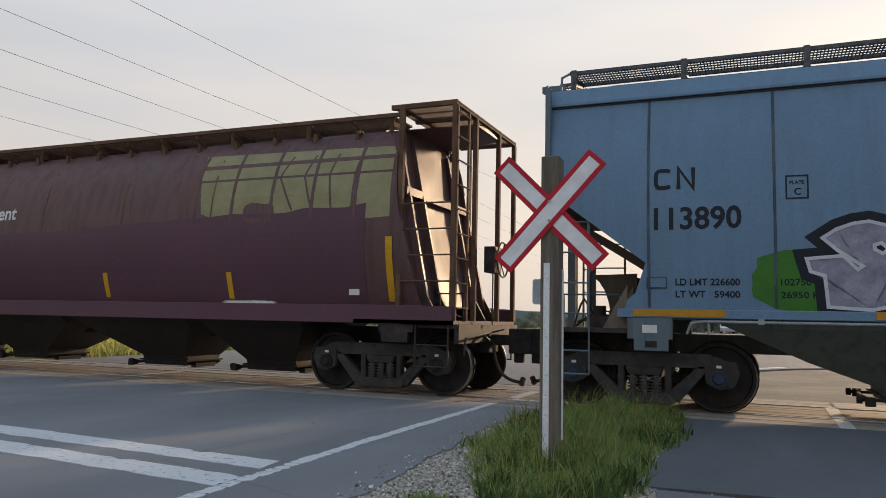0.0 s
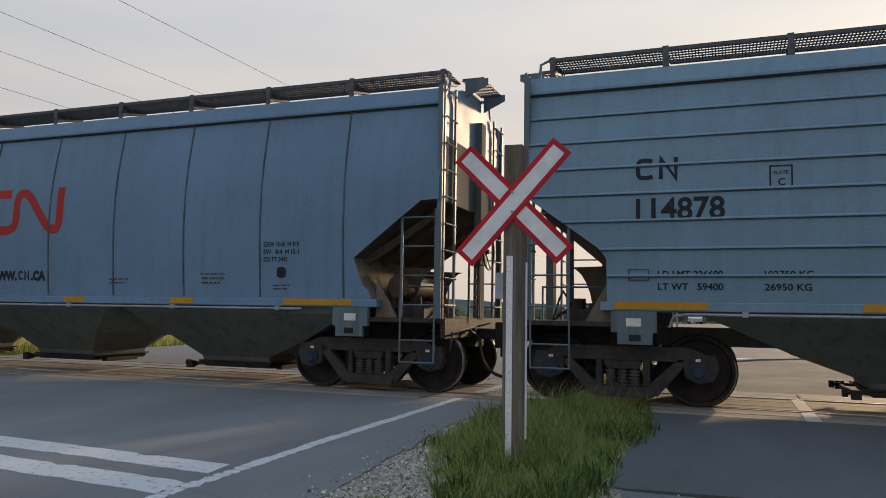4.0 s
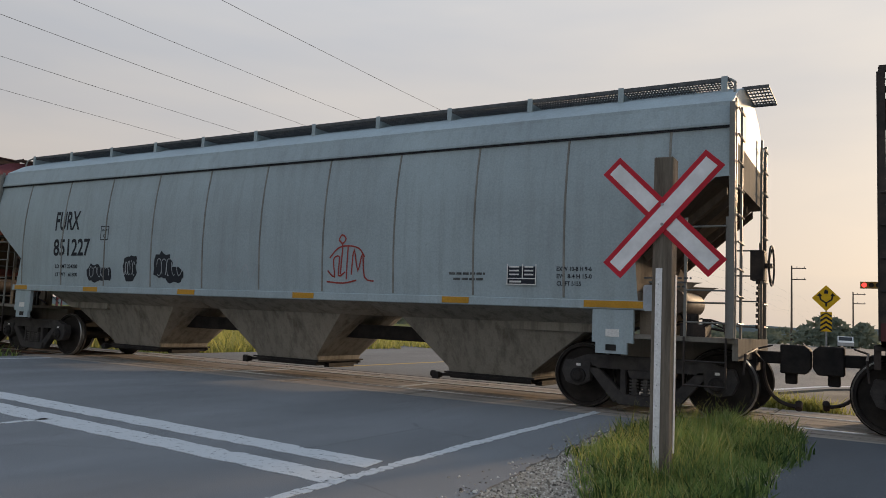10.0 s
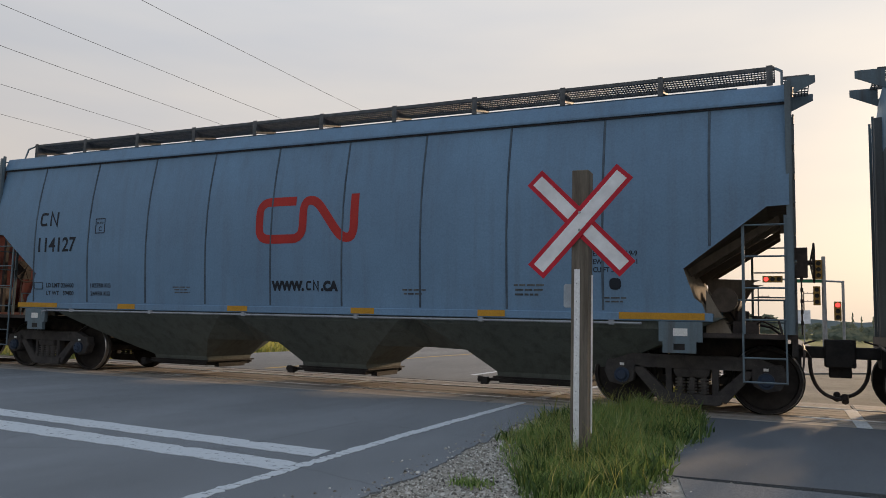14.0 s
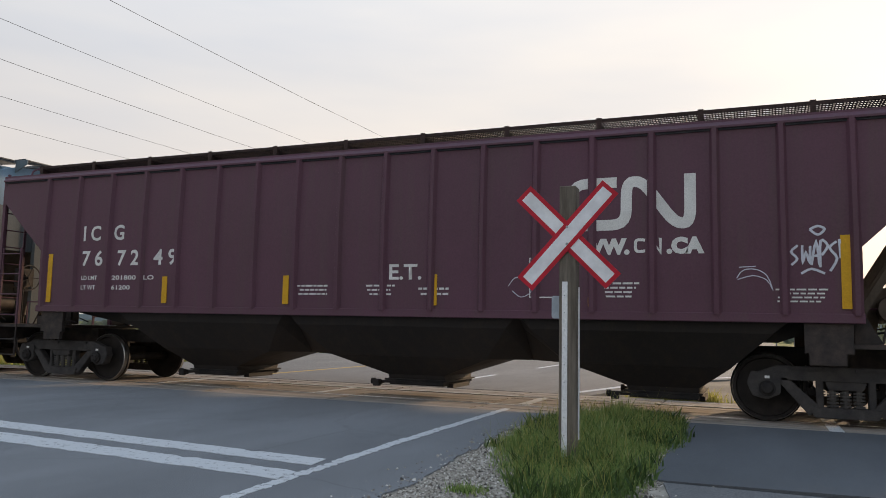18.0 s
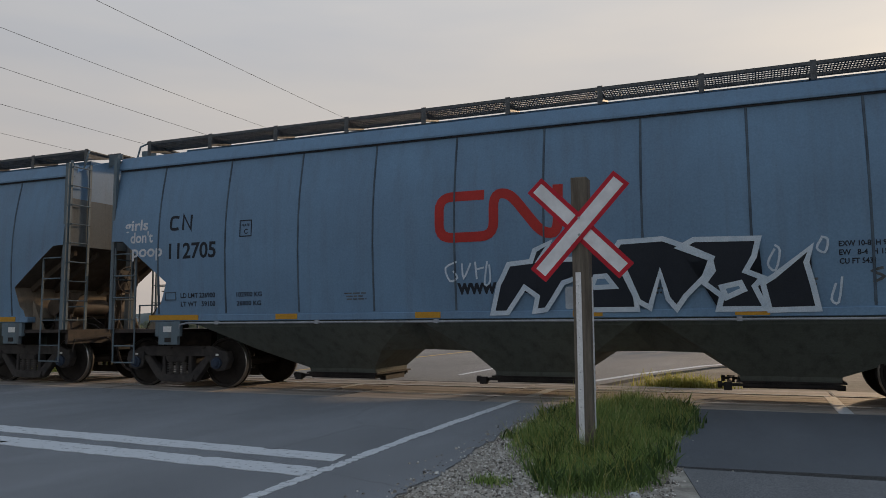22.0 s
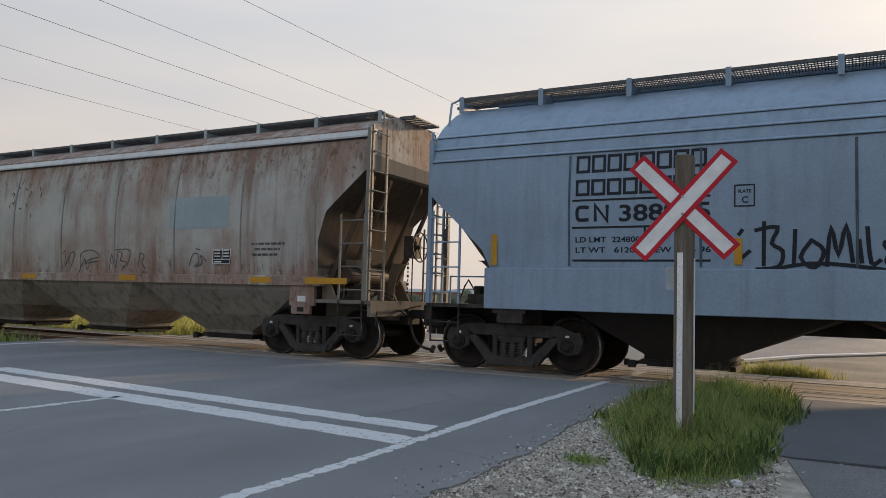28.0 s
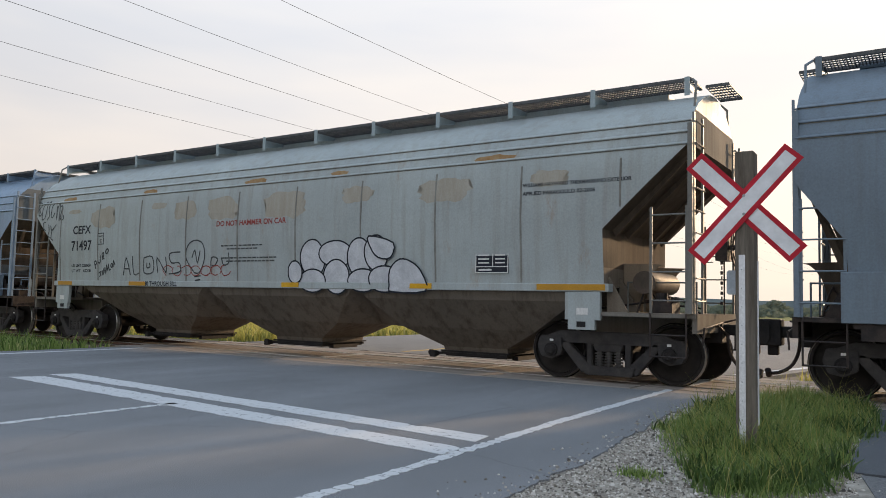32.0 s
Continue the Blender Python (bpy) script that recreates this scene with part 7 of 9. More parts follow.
sprayed_line(c4, -0.12, 1.89, [(0, 0), (0.25, 0.25), (0.51, 0.37), (0.73, 0.41)], "tan", 0.03, 0.058)
sprayed_line(c4, 0.88, 2.28, [(0, 0), (0.12, 0.12), (0.25, 0.03)], "tan", 0.03, 0.058)
sprayed_line(c4, 1.22, 2.14, [(0, 0.08), (0.18, 0.11), (0.41, 0)], "tan", 0.03, 0.058)
sprayed_line(c4, 1.9, 2.13, [(0, 0), (0.35, 0.12), (0.64, 0.03)], "tan", 0.03, 0.058)
sprayed_line(c4, 2.66, 2.04, [(0, 0.21), (0.12, 0.18), (0.48, 0.05), (0.78, 0)], "tan", 0.03, 0.058)
sprayed_line(c4, -3.82, 1.69, [(0.19, 0.16), (0, 0.11), (0.04, 0.37), (0.22, 0.47), (0.33, 0.31), (0.29, 0.05), (0.5, 0)], "white", 0.032)
sprayed_line(c4, -3.4, 1.79, [(0, 0.33), (0.03, 0)], "white", 0.032)
sprayed_line(c4, -3.26, 1.79, [(0.01, 0.3), (0.19, 0.32), (0, 0), (0.25, 0.01)], "white", 0.032)
sprayed_line(c4, -3.01, 1.8, [(0.1, 0.26), (0.08, 0), (0.16, 0.13), (0, 0.14)], "white", 0.032)
sprayed_line(c4, -2.77, 1.68, [(0, 0), (0.13, 0.05)], "white", 0.032)
sprayed_line(c4, -2.53, 1.33, [(0.07, 0.05), (0, 0.34), (0.05, 0.64), (0.28, 0.77), (0.48, 0.7), (0.41, 0.43), (0.31, 0.29), (0.54, 0.19), (0.52, 0), (0.16, 0.05)], "lilac", 0.02)
sprayed_line(c4, -1.82, 1.33, [(0.08, 0), (0, 0.61), (0.1, 0.82), (0.38, 0.81), (0.58, 0.74), (0.32, 0.42), (0.44, 0.14), (0.5, 0)], "lilac", 0.02)
sprayed_line(c4, -1.2, 1.33, [(0, 0), (0.15, 0.41), (0.23, 0.5), (0.17, 0.22), (0.4, 0.26), (0.62, 0.2)], "lilac", 0.02)
fine_print(c4, -0.6, 2.05, 0.55, 0.2, 3, M["white"])
label_board(c4, 3.72, 4.06, 1.48, 1.73)
letters(c4, "EXW 10-8 H 38", 4.42, 1.64, 0.06, M["white"], 0.5)
letters(c4, "EW  8-4 H 150", 4.42, 1.55, 0.06, M["white"], 0.5)
letters(c4, "CU FT 5300", 4.42, 1.46, 0.06, M["white"], 0.36)
poly(c4, [blob(5.1, 1.74, 0.13, 0.17, 3, 16, 0)], M["white"], "stencil_seal")
fine_print(c4, 5.4, 1.5, 0.5, 0.12, 2, M["white"])
letters(c4, "2 IN TREADGUARD SHOE", 5.2, 1.08, 0.07, M["white"], 0.8, lift=0.06)
tape(c4, [-7.0, 6.2], 1.05, 1.15, 1.0)
tape(c4, [-4.6, -2.6], 1.05, 1.15, 0.4)
plate_solid(c4, "notice_plate", -5.8, -5.65, 1.08, 1.2, M["white"], 0.004, side_y(c4, 1.27) - 0.052)
plate_solid(c4, "notice_plate", 4.9, 5.1, 1.07, 1.2, M["white"], 0.004, side_y(c4, 1.27) - 0.052)

c5 = make_car(72.1, 7.97, 6.83, "bowed", "light_grey", "hopper_beige", [(1.45, 0.95), (2.06, 1.12), (2.86, 0.0)], [(1.45, 1.15), (2.1, 1.19), (3.05, 0.2), (3.06, 0.02)],
              "light grey grain hopper car with black number and small graffiti tags", zsill=1.45, sill=(1.36, 1.48), eave=(3.72, 4.0), ridge=4.52, board_z=4.5, seams=[-6.8 + 1.4 * k for k in range(11)], seam_mat="seam_light", frame_mat="frame_grey", bays=(-3.9, 0.2, 4.3), bay_bottom=0.72, outer=1.4, saddle=(1.15, 0.5), gate_z=0.32)
CARS.append(c5)
letters(c5, "FURX", -5.68, 2.66, 0.40, M["black"], 0.82)
letters(c5, "851227", -5.68, 2.12, 0.35, M["black"], 1.22)
letters(c5, "LD LMT 224200", -5.6, 1.85, 0.08, M["black"], 0.75)
letters(c5, "LT WT   61800", -5.6, 1.68, 0.08, M["black"], 0.75)
plate_box(c5, -4.15, 2.42, 0.25, M["black"])
for cx, cz, w, h, sd in ((-4.3, 1.76, 0.42, 0.36, 3), (-3.95, 1.74, 0.36, 0.28, 13), (-3.2, 1.84, 0.42, 0.44, 4), (-3.12, 2.0, 0.26, 0.2, 14), (-2.25, 1.9, 0.5, 0.5, 8), (-1.92, 1.74, 0.46, 0.3, 18)):
    poly(c5, [blob(cx, cz, w, h, sd, 22, 0.16)], M["black"], "graffiti", 0.004 + 0.001 * (sd % 3))
for x, z, w, h, sd in ((-4.45, 1.66, 0.62, 0.24, 31), (-3.4, 1.7, 0.36, 0.32, 32), (-2.42, 1.68, 0.7, 0.4, 33)):
    scrawl(c5, x, z, w, h, 5, "silver", sd, 0.013)
for x, z, pts in ((1.72, 1.72, [(0, 0.12), (0.14, 0.02), (0.12, 0.3), (0.24, 0.34), (0.22, 0.04), (0.36, 0.1)]),
                  (1.76, 2.04, [(0, 0), (0.16, 0.16), (0.36, 0.2), (0.58, 0.16), (0.7, 0.02)]),
                  (1.98, 1.78, [(0, 0), (0.04, 0.44), (0.02, 0.5)]), (2.1, 1.7, [(0, 0), (0.03, 0.55)]),
                  (2.2, 1.68, [(0, 0.1), (0.05, 0.5), (0.13, 0.16), (0.22, 0.44), (0.26, 0.06), (0.44, 0)]),
                  (1.94, 2.28, [(0, 0.06), (0.06, 0.14), (0.14, 0.08), (0.08, 0), (0, 0.06)]),
                  (1.7, 1.64, [(0, 0.02), (0.34, 0.0), (0.6, 0.05)])):
    sprayed_line(c5, x, z, pts, "red_spray", 0.026)
for x, z, pts in ((-0.7, 1.78, [(0, 0.3), (0.08, 0), (0.2, 0.32), (0.28, 0.05), (0.42, 0.26)]), (-0.3, 1.6, [(0, 0.1), (0.2, 0.34), (0.3, 0.1), (0.5, 0.36)])):
    sprayed_line(c5, x, z, pts, "silver", 0.014)
fine_print(c5, 4.0, 1.7, 0.6, 0.16, 2, M["tag_ink"])
label_board(c5, 4.95, 5.4, 1.66, 1.98)
letters(c5, "EXW 10-8 H 9-6", 5.7, 1.86, 0.06, M["black"], 0.5)
letters(c5, "EW  8-4 H 15-0", 5.7, 1.76, 0.06, M["black"], 0.5)
letters(c5, "CU FT 5155", 5.7, 1.66, 0.06, M["black"], 0.35)
fine_print(c5, 6.9, 1.65, 0.6, 0.16, 3, M["tag_ink"])
tape(c5, [-7.0, -4.6, -1.8, 1.0, 3.9], 1.38, 1.47, 0.45)
tape(c5, [6.1], 1.38, 1.47, 1.0)

c6 = cylindrical_car(89.5, 7.85, 6.8, "maroon_deep", "maroon cylindrical grain hopper car with faded lettering and cream graffiti")
serif_word(c6, "Canada", -2.85, 2.46, 4.75, 0.66, "word_fade")
poly(c6, [[(1.22, 3.16), (1.40, 3.16), (1.40, 3.52), (1.22, 3.52)], [(1.84, 3.16), (2.02, 3.16), (2.02, 3.52), (1.84, 3.52)], blob(1.62, 3.34, 0.26, 0.28, 2, 10, 0.25)], M["red_spray"], "flag_mark")
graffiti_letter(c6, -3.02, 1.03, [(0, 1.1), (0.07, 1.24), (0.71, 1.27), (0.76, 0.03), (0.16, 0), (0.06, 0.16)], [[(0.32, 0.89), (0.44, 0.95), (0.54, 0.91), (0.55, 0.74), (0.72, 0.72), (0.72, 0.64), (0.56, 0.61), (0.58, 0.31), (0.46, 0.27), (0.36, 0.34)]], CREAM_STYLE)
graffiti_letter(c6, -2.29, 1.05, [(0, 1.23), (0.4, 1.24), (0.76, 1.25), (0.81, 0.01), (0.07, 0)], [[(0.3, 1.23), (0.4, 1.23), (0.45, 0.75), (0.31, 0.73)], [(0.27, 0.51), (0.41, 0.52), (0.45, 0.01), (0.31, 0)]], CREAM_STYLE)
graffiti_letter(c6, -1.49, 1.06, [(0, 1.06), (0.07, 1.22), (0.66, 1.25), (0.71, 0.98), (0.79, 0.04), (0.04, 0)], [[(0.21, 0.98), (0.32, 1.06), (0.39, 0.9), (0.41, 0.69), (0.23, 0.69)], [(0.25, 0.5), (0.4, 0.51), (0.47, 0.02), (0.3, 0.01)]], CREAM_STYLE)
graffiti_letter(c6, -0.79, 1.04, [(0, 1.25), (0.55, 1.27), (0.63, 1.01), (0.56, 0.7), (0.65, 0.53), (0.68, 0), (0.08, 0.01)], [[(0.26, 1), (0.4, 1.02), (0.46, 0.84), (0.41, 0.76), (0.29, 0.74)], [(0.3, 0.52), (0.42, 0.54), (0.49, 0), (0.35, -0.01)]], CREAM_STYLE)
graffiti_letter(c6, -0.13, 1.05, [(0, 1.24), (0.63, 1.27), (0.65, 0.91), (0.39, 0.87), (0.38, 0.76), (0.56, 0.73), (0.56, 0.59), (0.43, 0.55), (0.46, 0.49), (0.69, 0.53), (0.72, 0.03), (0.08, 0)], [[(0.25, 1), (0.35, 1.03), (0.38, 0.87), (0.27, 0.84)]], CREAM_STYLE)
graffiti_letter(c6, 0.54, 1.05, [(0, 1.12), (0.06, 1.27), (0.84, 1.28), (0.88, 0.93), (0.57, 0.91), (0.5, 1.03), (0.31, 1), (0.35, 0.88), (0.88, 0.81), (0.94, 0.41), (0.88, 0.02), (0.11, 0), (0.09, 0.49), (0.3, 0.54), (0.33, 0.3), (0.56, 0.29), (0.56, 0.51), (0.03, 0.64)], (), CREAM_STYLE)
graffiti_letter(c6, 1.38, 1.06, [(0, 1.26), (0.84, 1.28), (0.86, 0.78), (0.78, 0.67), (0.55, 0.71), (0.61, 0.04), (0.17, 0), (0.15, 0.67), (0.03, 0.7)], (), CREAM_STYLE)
graffiti_letter(c6, -6.74, 1.01, [(0.04, 0.17), (0, 0.49), (0.13, 0.79), (0.27, 1.08), (0.38, 0.96), (0.53, 1.15), (0.67, 1.02), (0.83, 1.12), (1.01, 1), (1.23, 1), (1.43, 1.15), (1.66, 1.1), (1.75, 1.27), (1.85, 0.99), (2.15, 1.01), (2.4, 0.87), (2.53, 0.55), (2.57, 0.29), (2.43, 0.1), (2.22, 0.03), (2.02, 0.1), (1.81, 0.01), (1.41, 0), (1.21, 0.08), (0.9, 0.02), (0.56, 0.09), (0.3, 0.03)], (), BUBBLE_STYLE)
sprayed_line(c6, -6.58, 1.6, [(0, 0), (0.12, 0.26), (0.27, 0.06), (0.41, 0.41), (0.51, 0.01)], "frame_dark", 0.022, 0.022)
sprayed_line(c6, -6, 1.53, [(0.06, 0.09), (0, 0.33), (0.24, 0.43), (0.38, 0.29), (0.22, 0.14), (0.45, 0)], "frame_dark", 0.022, 0.022)
sprayed_line(c6, -5.45, 1.34, [(0, 0.38), (0.13, 0.63), (0.3, 0.39), (0.09, 0.29), (0.1, 0)], "frame_dark", 0.022, 0.022)
sprayed_line(c6, -5.29, 1.12, [(0.13, 0.04), (0, 0.32), (0.26, 0.51), (0.44, 0.33), (0.44, 0)], "frame_dark", 0.022, 0.022)
sprayed_line(c6, -4.68, 1.51, [(0, 0.13), (0.23, 0.23), (0.38, 0)], "frame_dark", 0.022, 0.022)
sprayed_line(c6, -6.19, 1.04, [(0.07, 0.08), (0, 0.33), (0.26, 0.43), (0.49, 0.24), (0.51, 0)], "frame_dark", 0.022, 0.022)
letters(c6, "110717", -5.94, 2.3, 0.24, M["white"], 0.95, bold=0.0015)
reporting_mark(c6, -7.06, 2.3, 0.36, 0.22, "white", 0.035)
grain_ears(c6, 3.2, 2.3, 1.9, 1.4, "faded_gold")
grain_ears(c6, 5.4, 1.5, 1.7, 2.0, "faded_gold", True)
for x in (-4.0, -0.9, 1.4, 3.2):
    side_tape(c6, x, 1.36, 1.80)
side_tape(c6, 6.4, 1.1, 1.9, 0.11)
side_tape(c6, -6.95, 1.45, 1.8)
tape(c6, [-1.0, 1.2], 1.12, 1.22, 0.45)

blue_car(105.83, 7.42, 6.19, "114127", "blue-grey grain hopper car with black number and red emblem", seam_k=1.0, shift=0.2)
blue_car(121.8, 7.35, 6.13, "115639", "pale blue grain hopper car with horizontal side ribs and red emblem", "blue_pale", False, ends=H_L)

c9 = make_car(138.45, 8.2, 6.8, "flat", "maroon_dark", "hopper_black", [(1.38, 1.2), (2.34, 1.3), (3.46, 0.03)], [(1.38, 1.28), (2.2, 1.26), (3.37, 0.04)],
              "dark maroon grain hopper car with outside posts and white lettering", zsill=1.38, sill=(1.3, 1.42), eave=(3.88, 4.0), ridge=4.2, board_z=4.3, grate="grate_dark",
              posts=[-6.95 + 0.816 * k for k in range(18)], bays=(-3.45, 0.6, 4.5), bay_bottom=0.5, saddle=(0.68, 0.5))
CARS.append(c9)
letters(c9, "I C   G", -5.95, 2.64, 0.28, M["white"], 1.0)
letters(c9, "7 6   7 2   4 9", -5.95, 2.17, 0.28, M["white"], 2.25)
letters(c9, "LD LMT", -5.95, 1.9, 0.08, M["white"], 0.4)
letters(c9, "201800   LO", -5.2, 1.9, 0.08, M["white"], 1.0)
letters(c9, "LT WT", -5.95, 1.72, 0.08, M["white"], 0.36)
letters(c9, "61200", -5.2, 1.72, 0.08, M["white"], 0.45)
emblem(c9, 3.3, 2.54, 1.75, 0.75, M["white"], 0.15)
web_address(c9, 3.2, 2.22, 1.95, 0.2, "white")
letters(c9, "E.T.", 0.5, 1.88, 0.24, M["white"], 0.55)
fine_print(c9, -1.2, 1.62, 0.6, 0.2, 3, M["white"])
fine_print(c9, 0.1, 1.62, 0.5, 0.2, 3, M["white"])
fine_print(c9, 1.0, 1.62, 0.5, 0.16, 2, M["white"])
fine_print(c9, 3.8, 1.6, 0.5, 0.24, 4, M["white"])
plate_box(c9, 2.75, 1.6, 0.5, M["white"], False)
sprayed_line(c9, 6.19, 2.03, [(0.08, 0.25), (0, 0.17), (0.07, 0.08), (0, 0)], "lilac_edge", 0.03)
sprayed_line(c9, 6.32, 2.06, [(0, 0.22), (0, 0), (0.04, 0.13), (0.08, 0), (0.09, 0.21)], "lilac_edge", 0.03)
sprayed_line(c9, 6.42, 2.03, [(0, 0), (0.06, 0.3), (0.09, 0)], "lilac_edge", 0.03)
sprayed_line(c9, 6.44, 2.14, [(0, 0), (0.07, 0.01)], "lilac_edge", 0.03)
sprayed_line(c9, 6.52, 2, [(0, 0), (0.01, 0.33), (0.09, 0.27), (0.02, 0.15)], "lilac_edge", 0.03)
sprayed_line(c9, 6.63, 1.95, [(0.08, 0.37), (0, 0.29), (0.08, 0.16), (0, 0)], "lilac_edge", 0.03)
sprayed_line(c9, 6.74, 2.11, [(0, 0.24), (0.01, 0)], "lilac_edge", 0.03)
sprayed_line(c9, 6.41, 2.41, [(0, 0.07), (0.09, 0.11), (0.17, 0.07), (0.09, 0), (0, 0.07)], "lilac_edge", 0.03)
sprayed_line(c9, 6.3, 1.92, [(0, 0), (0.12, 0.06), (0.27, 0)], "lilac_edge", 0.03)
sprayed_line(c9, 5.54, 1.71, [(0, 0.16), (0.08, 0.26), (0.23, 0.27), (0.36, 0.19), (0.43, 0), (0.36, 0.13), (0.2, 0.19), (0.01, 0.14)], "lilac_edge", 0.012)
sprayed_line(c9, 5.57, 2.01, [(0, 0), (0.2, 0.01)], "lilac_edge", 0.012)
sprayed_line(c9, 2.44, 1.61, [(0, 0.16), (0.1, 0.28), (0.26, 0.25), (0.35, 0.09), (0.19, 0), (0.06, 0.09)], "lilac_edge", 0.012)
fine_print(c9, 6.0, 1.55, 0.6, 0.2, 4, M["white"])
for x in (-4.0, -1.45, 1.2, 3.6):
    plate_solid(c9, "reflector", x, x + 0.11, 1.48, 1.95, M["yellow"], 0.012)
for x in (-6.82, 6.75):
    plate_solid(c9, "reflector", x, x + 0.11, 1.48, 2.4, M["yellow"], 0.012)

blue_car(155.48, 7.64, 6.31, "113643", "blue-grey grain hopper car with upright seams, number and red emblem", seam_k=1.0, loads=("225500", "60300", "102250", "27450"))
c11 = blue_car(171.85, 7.5, 6.3, "112705", "blue-grey grain hopper car with black and white graffiti", seam_k=1.0, loads=("226900", "59100", "102900", "26800"))
graffiti_letter(c11, -0.09, 1.27, [(0.16, 0.5), (0.27, 0.71), (0.61, 0.74), (0.67, 0.9), (0.89, 1), (0.81, 0.86), (0.73, 0.75), (1.35, 0.75), (1.3, 0.49), (1.07, 0.42), (0.91, 0.18), (0.81, 0.04), (0.64, 0.02), (0.69, 0.23), (0.5, 0.37), (0.23, 0), (0, 0), (0.11, 0.42)], (), SPIKE_STYLE)
graffiti_letter(c11, 1.26, 1.3, [(0.02, 0.72), (0.08, 0.88), (0.19, 0.86), (0.36, 0.68), (0.56, 0.54), (0.72, 0.18), (0.74, 0), (0, 0), (0.08, 0.37)], [[(0.12, 0.31), (0.18, 0.46), (0.33, 0.47), (0.44, 0.32)]], SPIKE_STYLE)
graffiti_letter(c11, 1.73, 1.3, [(0, 0.84), (0.06, 0.93), (0.64, 0.95), (0.96, 0.82), (1.26, 0.67), (1.16, 0.42), (1.08, 0.34), (0.91, 0.17), (0.79, 0), (0.68, 0.14), (0.59, 0.5), (0.44, 0.02), (0.29, 0.11), (0.16, 0.44)], (), SPIKE_STYLE)
graffiti_letter(c11, 2.58, 1.29, [(0, 0.83), (0.19, 0.93), (0.99, 0.91), (0.93, 0.68), (0.82, 0.49), (1.02, 0.4), (0.92, 0.29), (1.05, 0), (0.47, 0), (0.52, 0.17), (0.3, 0.35), (0.42, 0.51), (0.39, 0.67)], [[(0.52, 0.29), (0.75, 0.34), (0.79, 0.25), (0.57, 0.15)]], SPIKE_STYLE)
graffiti_letter(c11, 3.6, 1.27, [(0, 0.35), (0.13, 0.43), (0.58, 0.79), (0.52, 0.6), (0.58, 0.34), (0.64, 0.01), (0.07, 0)], (), SPIKE_STYLE)
sprayed_line(c11, 3.19, 1.86, [(0, 0.31), (0, 0.09), (0.07, 0), (0.11, 0.27)], "pale_blue", 0.028, 0.01)
sprayed_line(c11, 3.67, 1.78, [(0.09, 0.28), (0, 0.09), (0.09, 0), (0.15, 0.25), (0.09, 0.33)], "pale_blue", 0.028, 0.01)
sprayed_line(c11, 4.25, 1.99, [(0.06, 0.18), (0, 0.06), (0.09, 0), (0.13, 0.16), (0.05, 0.2)], "pale_blue", 0.028, 0.01)
sprayed_line(c11, 4.39, 1.36, [(0.06, 0.24), (0, 0.04), (0.08, 0), (0.13, 0.32)], "pale_blue", 0.028, 0.01)
sprayed_line(c11, -0.83, 1.76, [(0.19, 0.29), (0, 0.2), (0.07, 0), (0.19, 0.05), (0.12, 0.15)], "pale_blue", 0.028, 0.01)
sprayed_line(c11, -0.56, 1.8, [(0, 0.22), (0.02, 0), (0.14, 0.22)], "pale_blue", 0.028, 0.01)
sprayed_line(c11, -0.35, 1.78, [(0, 0.26), (0.02, 0)], "pale_blue", 0.028, 0.01)
sprayed_line(c11, -0.35, 1.92, [(0, 0), (0.14, 0.03)], "pale_blue", 0.028, 0.01)
sprayed_line(c11, -0.21, 1.7, [(0.05, 0.34), (0, 0), (0.09, 0.05), (0.08, 0.29)], "pale_blue", 0.028, 0.01)
sprayed_line(c11, 2.48, 1.83, [(0, 0.11), (0.21, 0)], "bubble_white", 0.02, 0.012)
sprayed_line(c11, 2.46, 1.73, [(0, 0.11), (0.19, 0)], "bubble_white", 0.02, 0.012)
sprayed_line(c11, 2.52, 1.8, [(0.06, 0.17), (0, 0)], "bubble_white", 0.02, 0.012)
sprayed_line(c11, 2.61, 1.73, [(0.06, 0.19), (0, 0)], "bubble_white", 0.02, 0.012)
sprayed_line(c11, 5.09, 2.05, [(0.02, 0.2), (0, 0), (0.13, 0.01)], "tag_ink", 0.034)
sprayed_line(c11, 5.26, 2.04, [(0, 0.01), (0.08, 0.2), (0.15, 0)], "tag_ink", 0.034)
sprayed_line(c11, 5.3, 2.11, [(0, 0), (0.09, 0)], "tag_ink", 0.034)
sprayed_line(c11, 5.47, 2.04, [(0, 0), (0.01, 0.18), (0.11, 0), (0.12, 0.18)], "tag_ink", 0.034)
sprayed_line(c11, 5.65, 2.03, [(0, 0.2), (0.02, 0), (0.14, 0.05), (0.13, 0.15), (0, 0.2)], "tag_ink", 0.034)
sprayed_line(c11, 5.26, 1.83, [(0, 0.14), (0, 0), (0.1, 0.04), (0.02, 0.07), (0.1, 0.11), (0, 0.14)], "tag_ink", 0.034)
sprayed_line(c11, 5.39, 1.83, [(0, 0), (0.06, 0.14), (0.12, 0)], "tag_ink", 0.034)
sprayed_line(c11, 5.56, 1.84, [(0.07, 0.11), (0, 0.06), (0.07, 0)], "tag_ink", 0.034)
sprayed_line(c11, 5.69, 1.82, [(0, 0.16), (0.02, 0)], "tag_ink", 0.034)
sprayed_line(c11, 5.71, 1.81, [(0.11, 0.13), (0, 0.08), (0.14, 0)], "tag_ink", 0.034)
sprayed_line(c11, 4.86, 1.6, [(0.12, 0.18), (0, 0.14), (0.12, 0.07), (0, 0)], "tag_ink", 0.034)
sprayed_line(c11, 5.03, 1.6, [(0, 0), (0.01, 0.15), (0.08, 0.01), (0.09, 0.15)], "tag_ink", 0.034)
sprayed_line(c11, 5.17, 1.61, [(0, 0), (0.06, 0.14), (0.11, 0)], "tag_ink", 0.034)
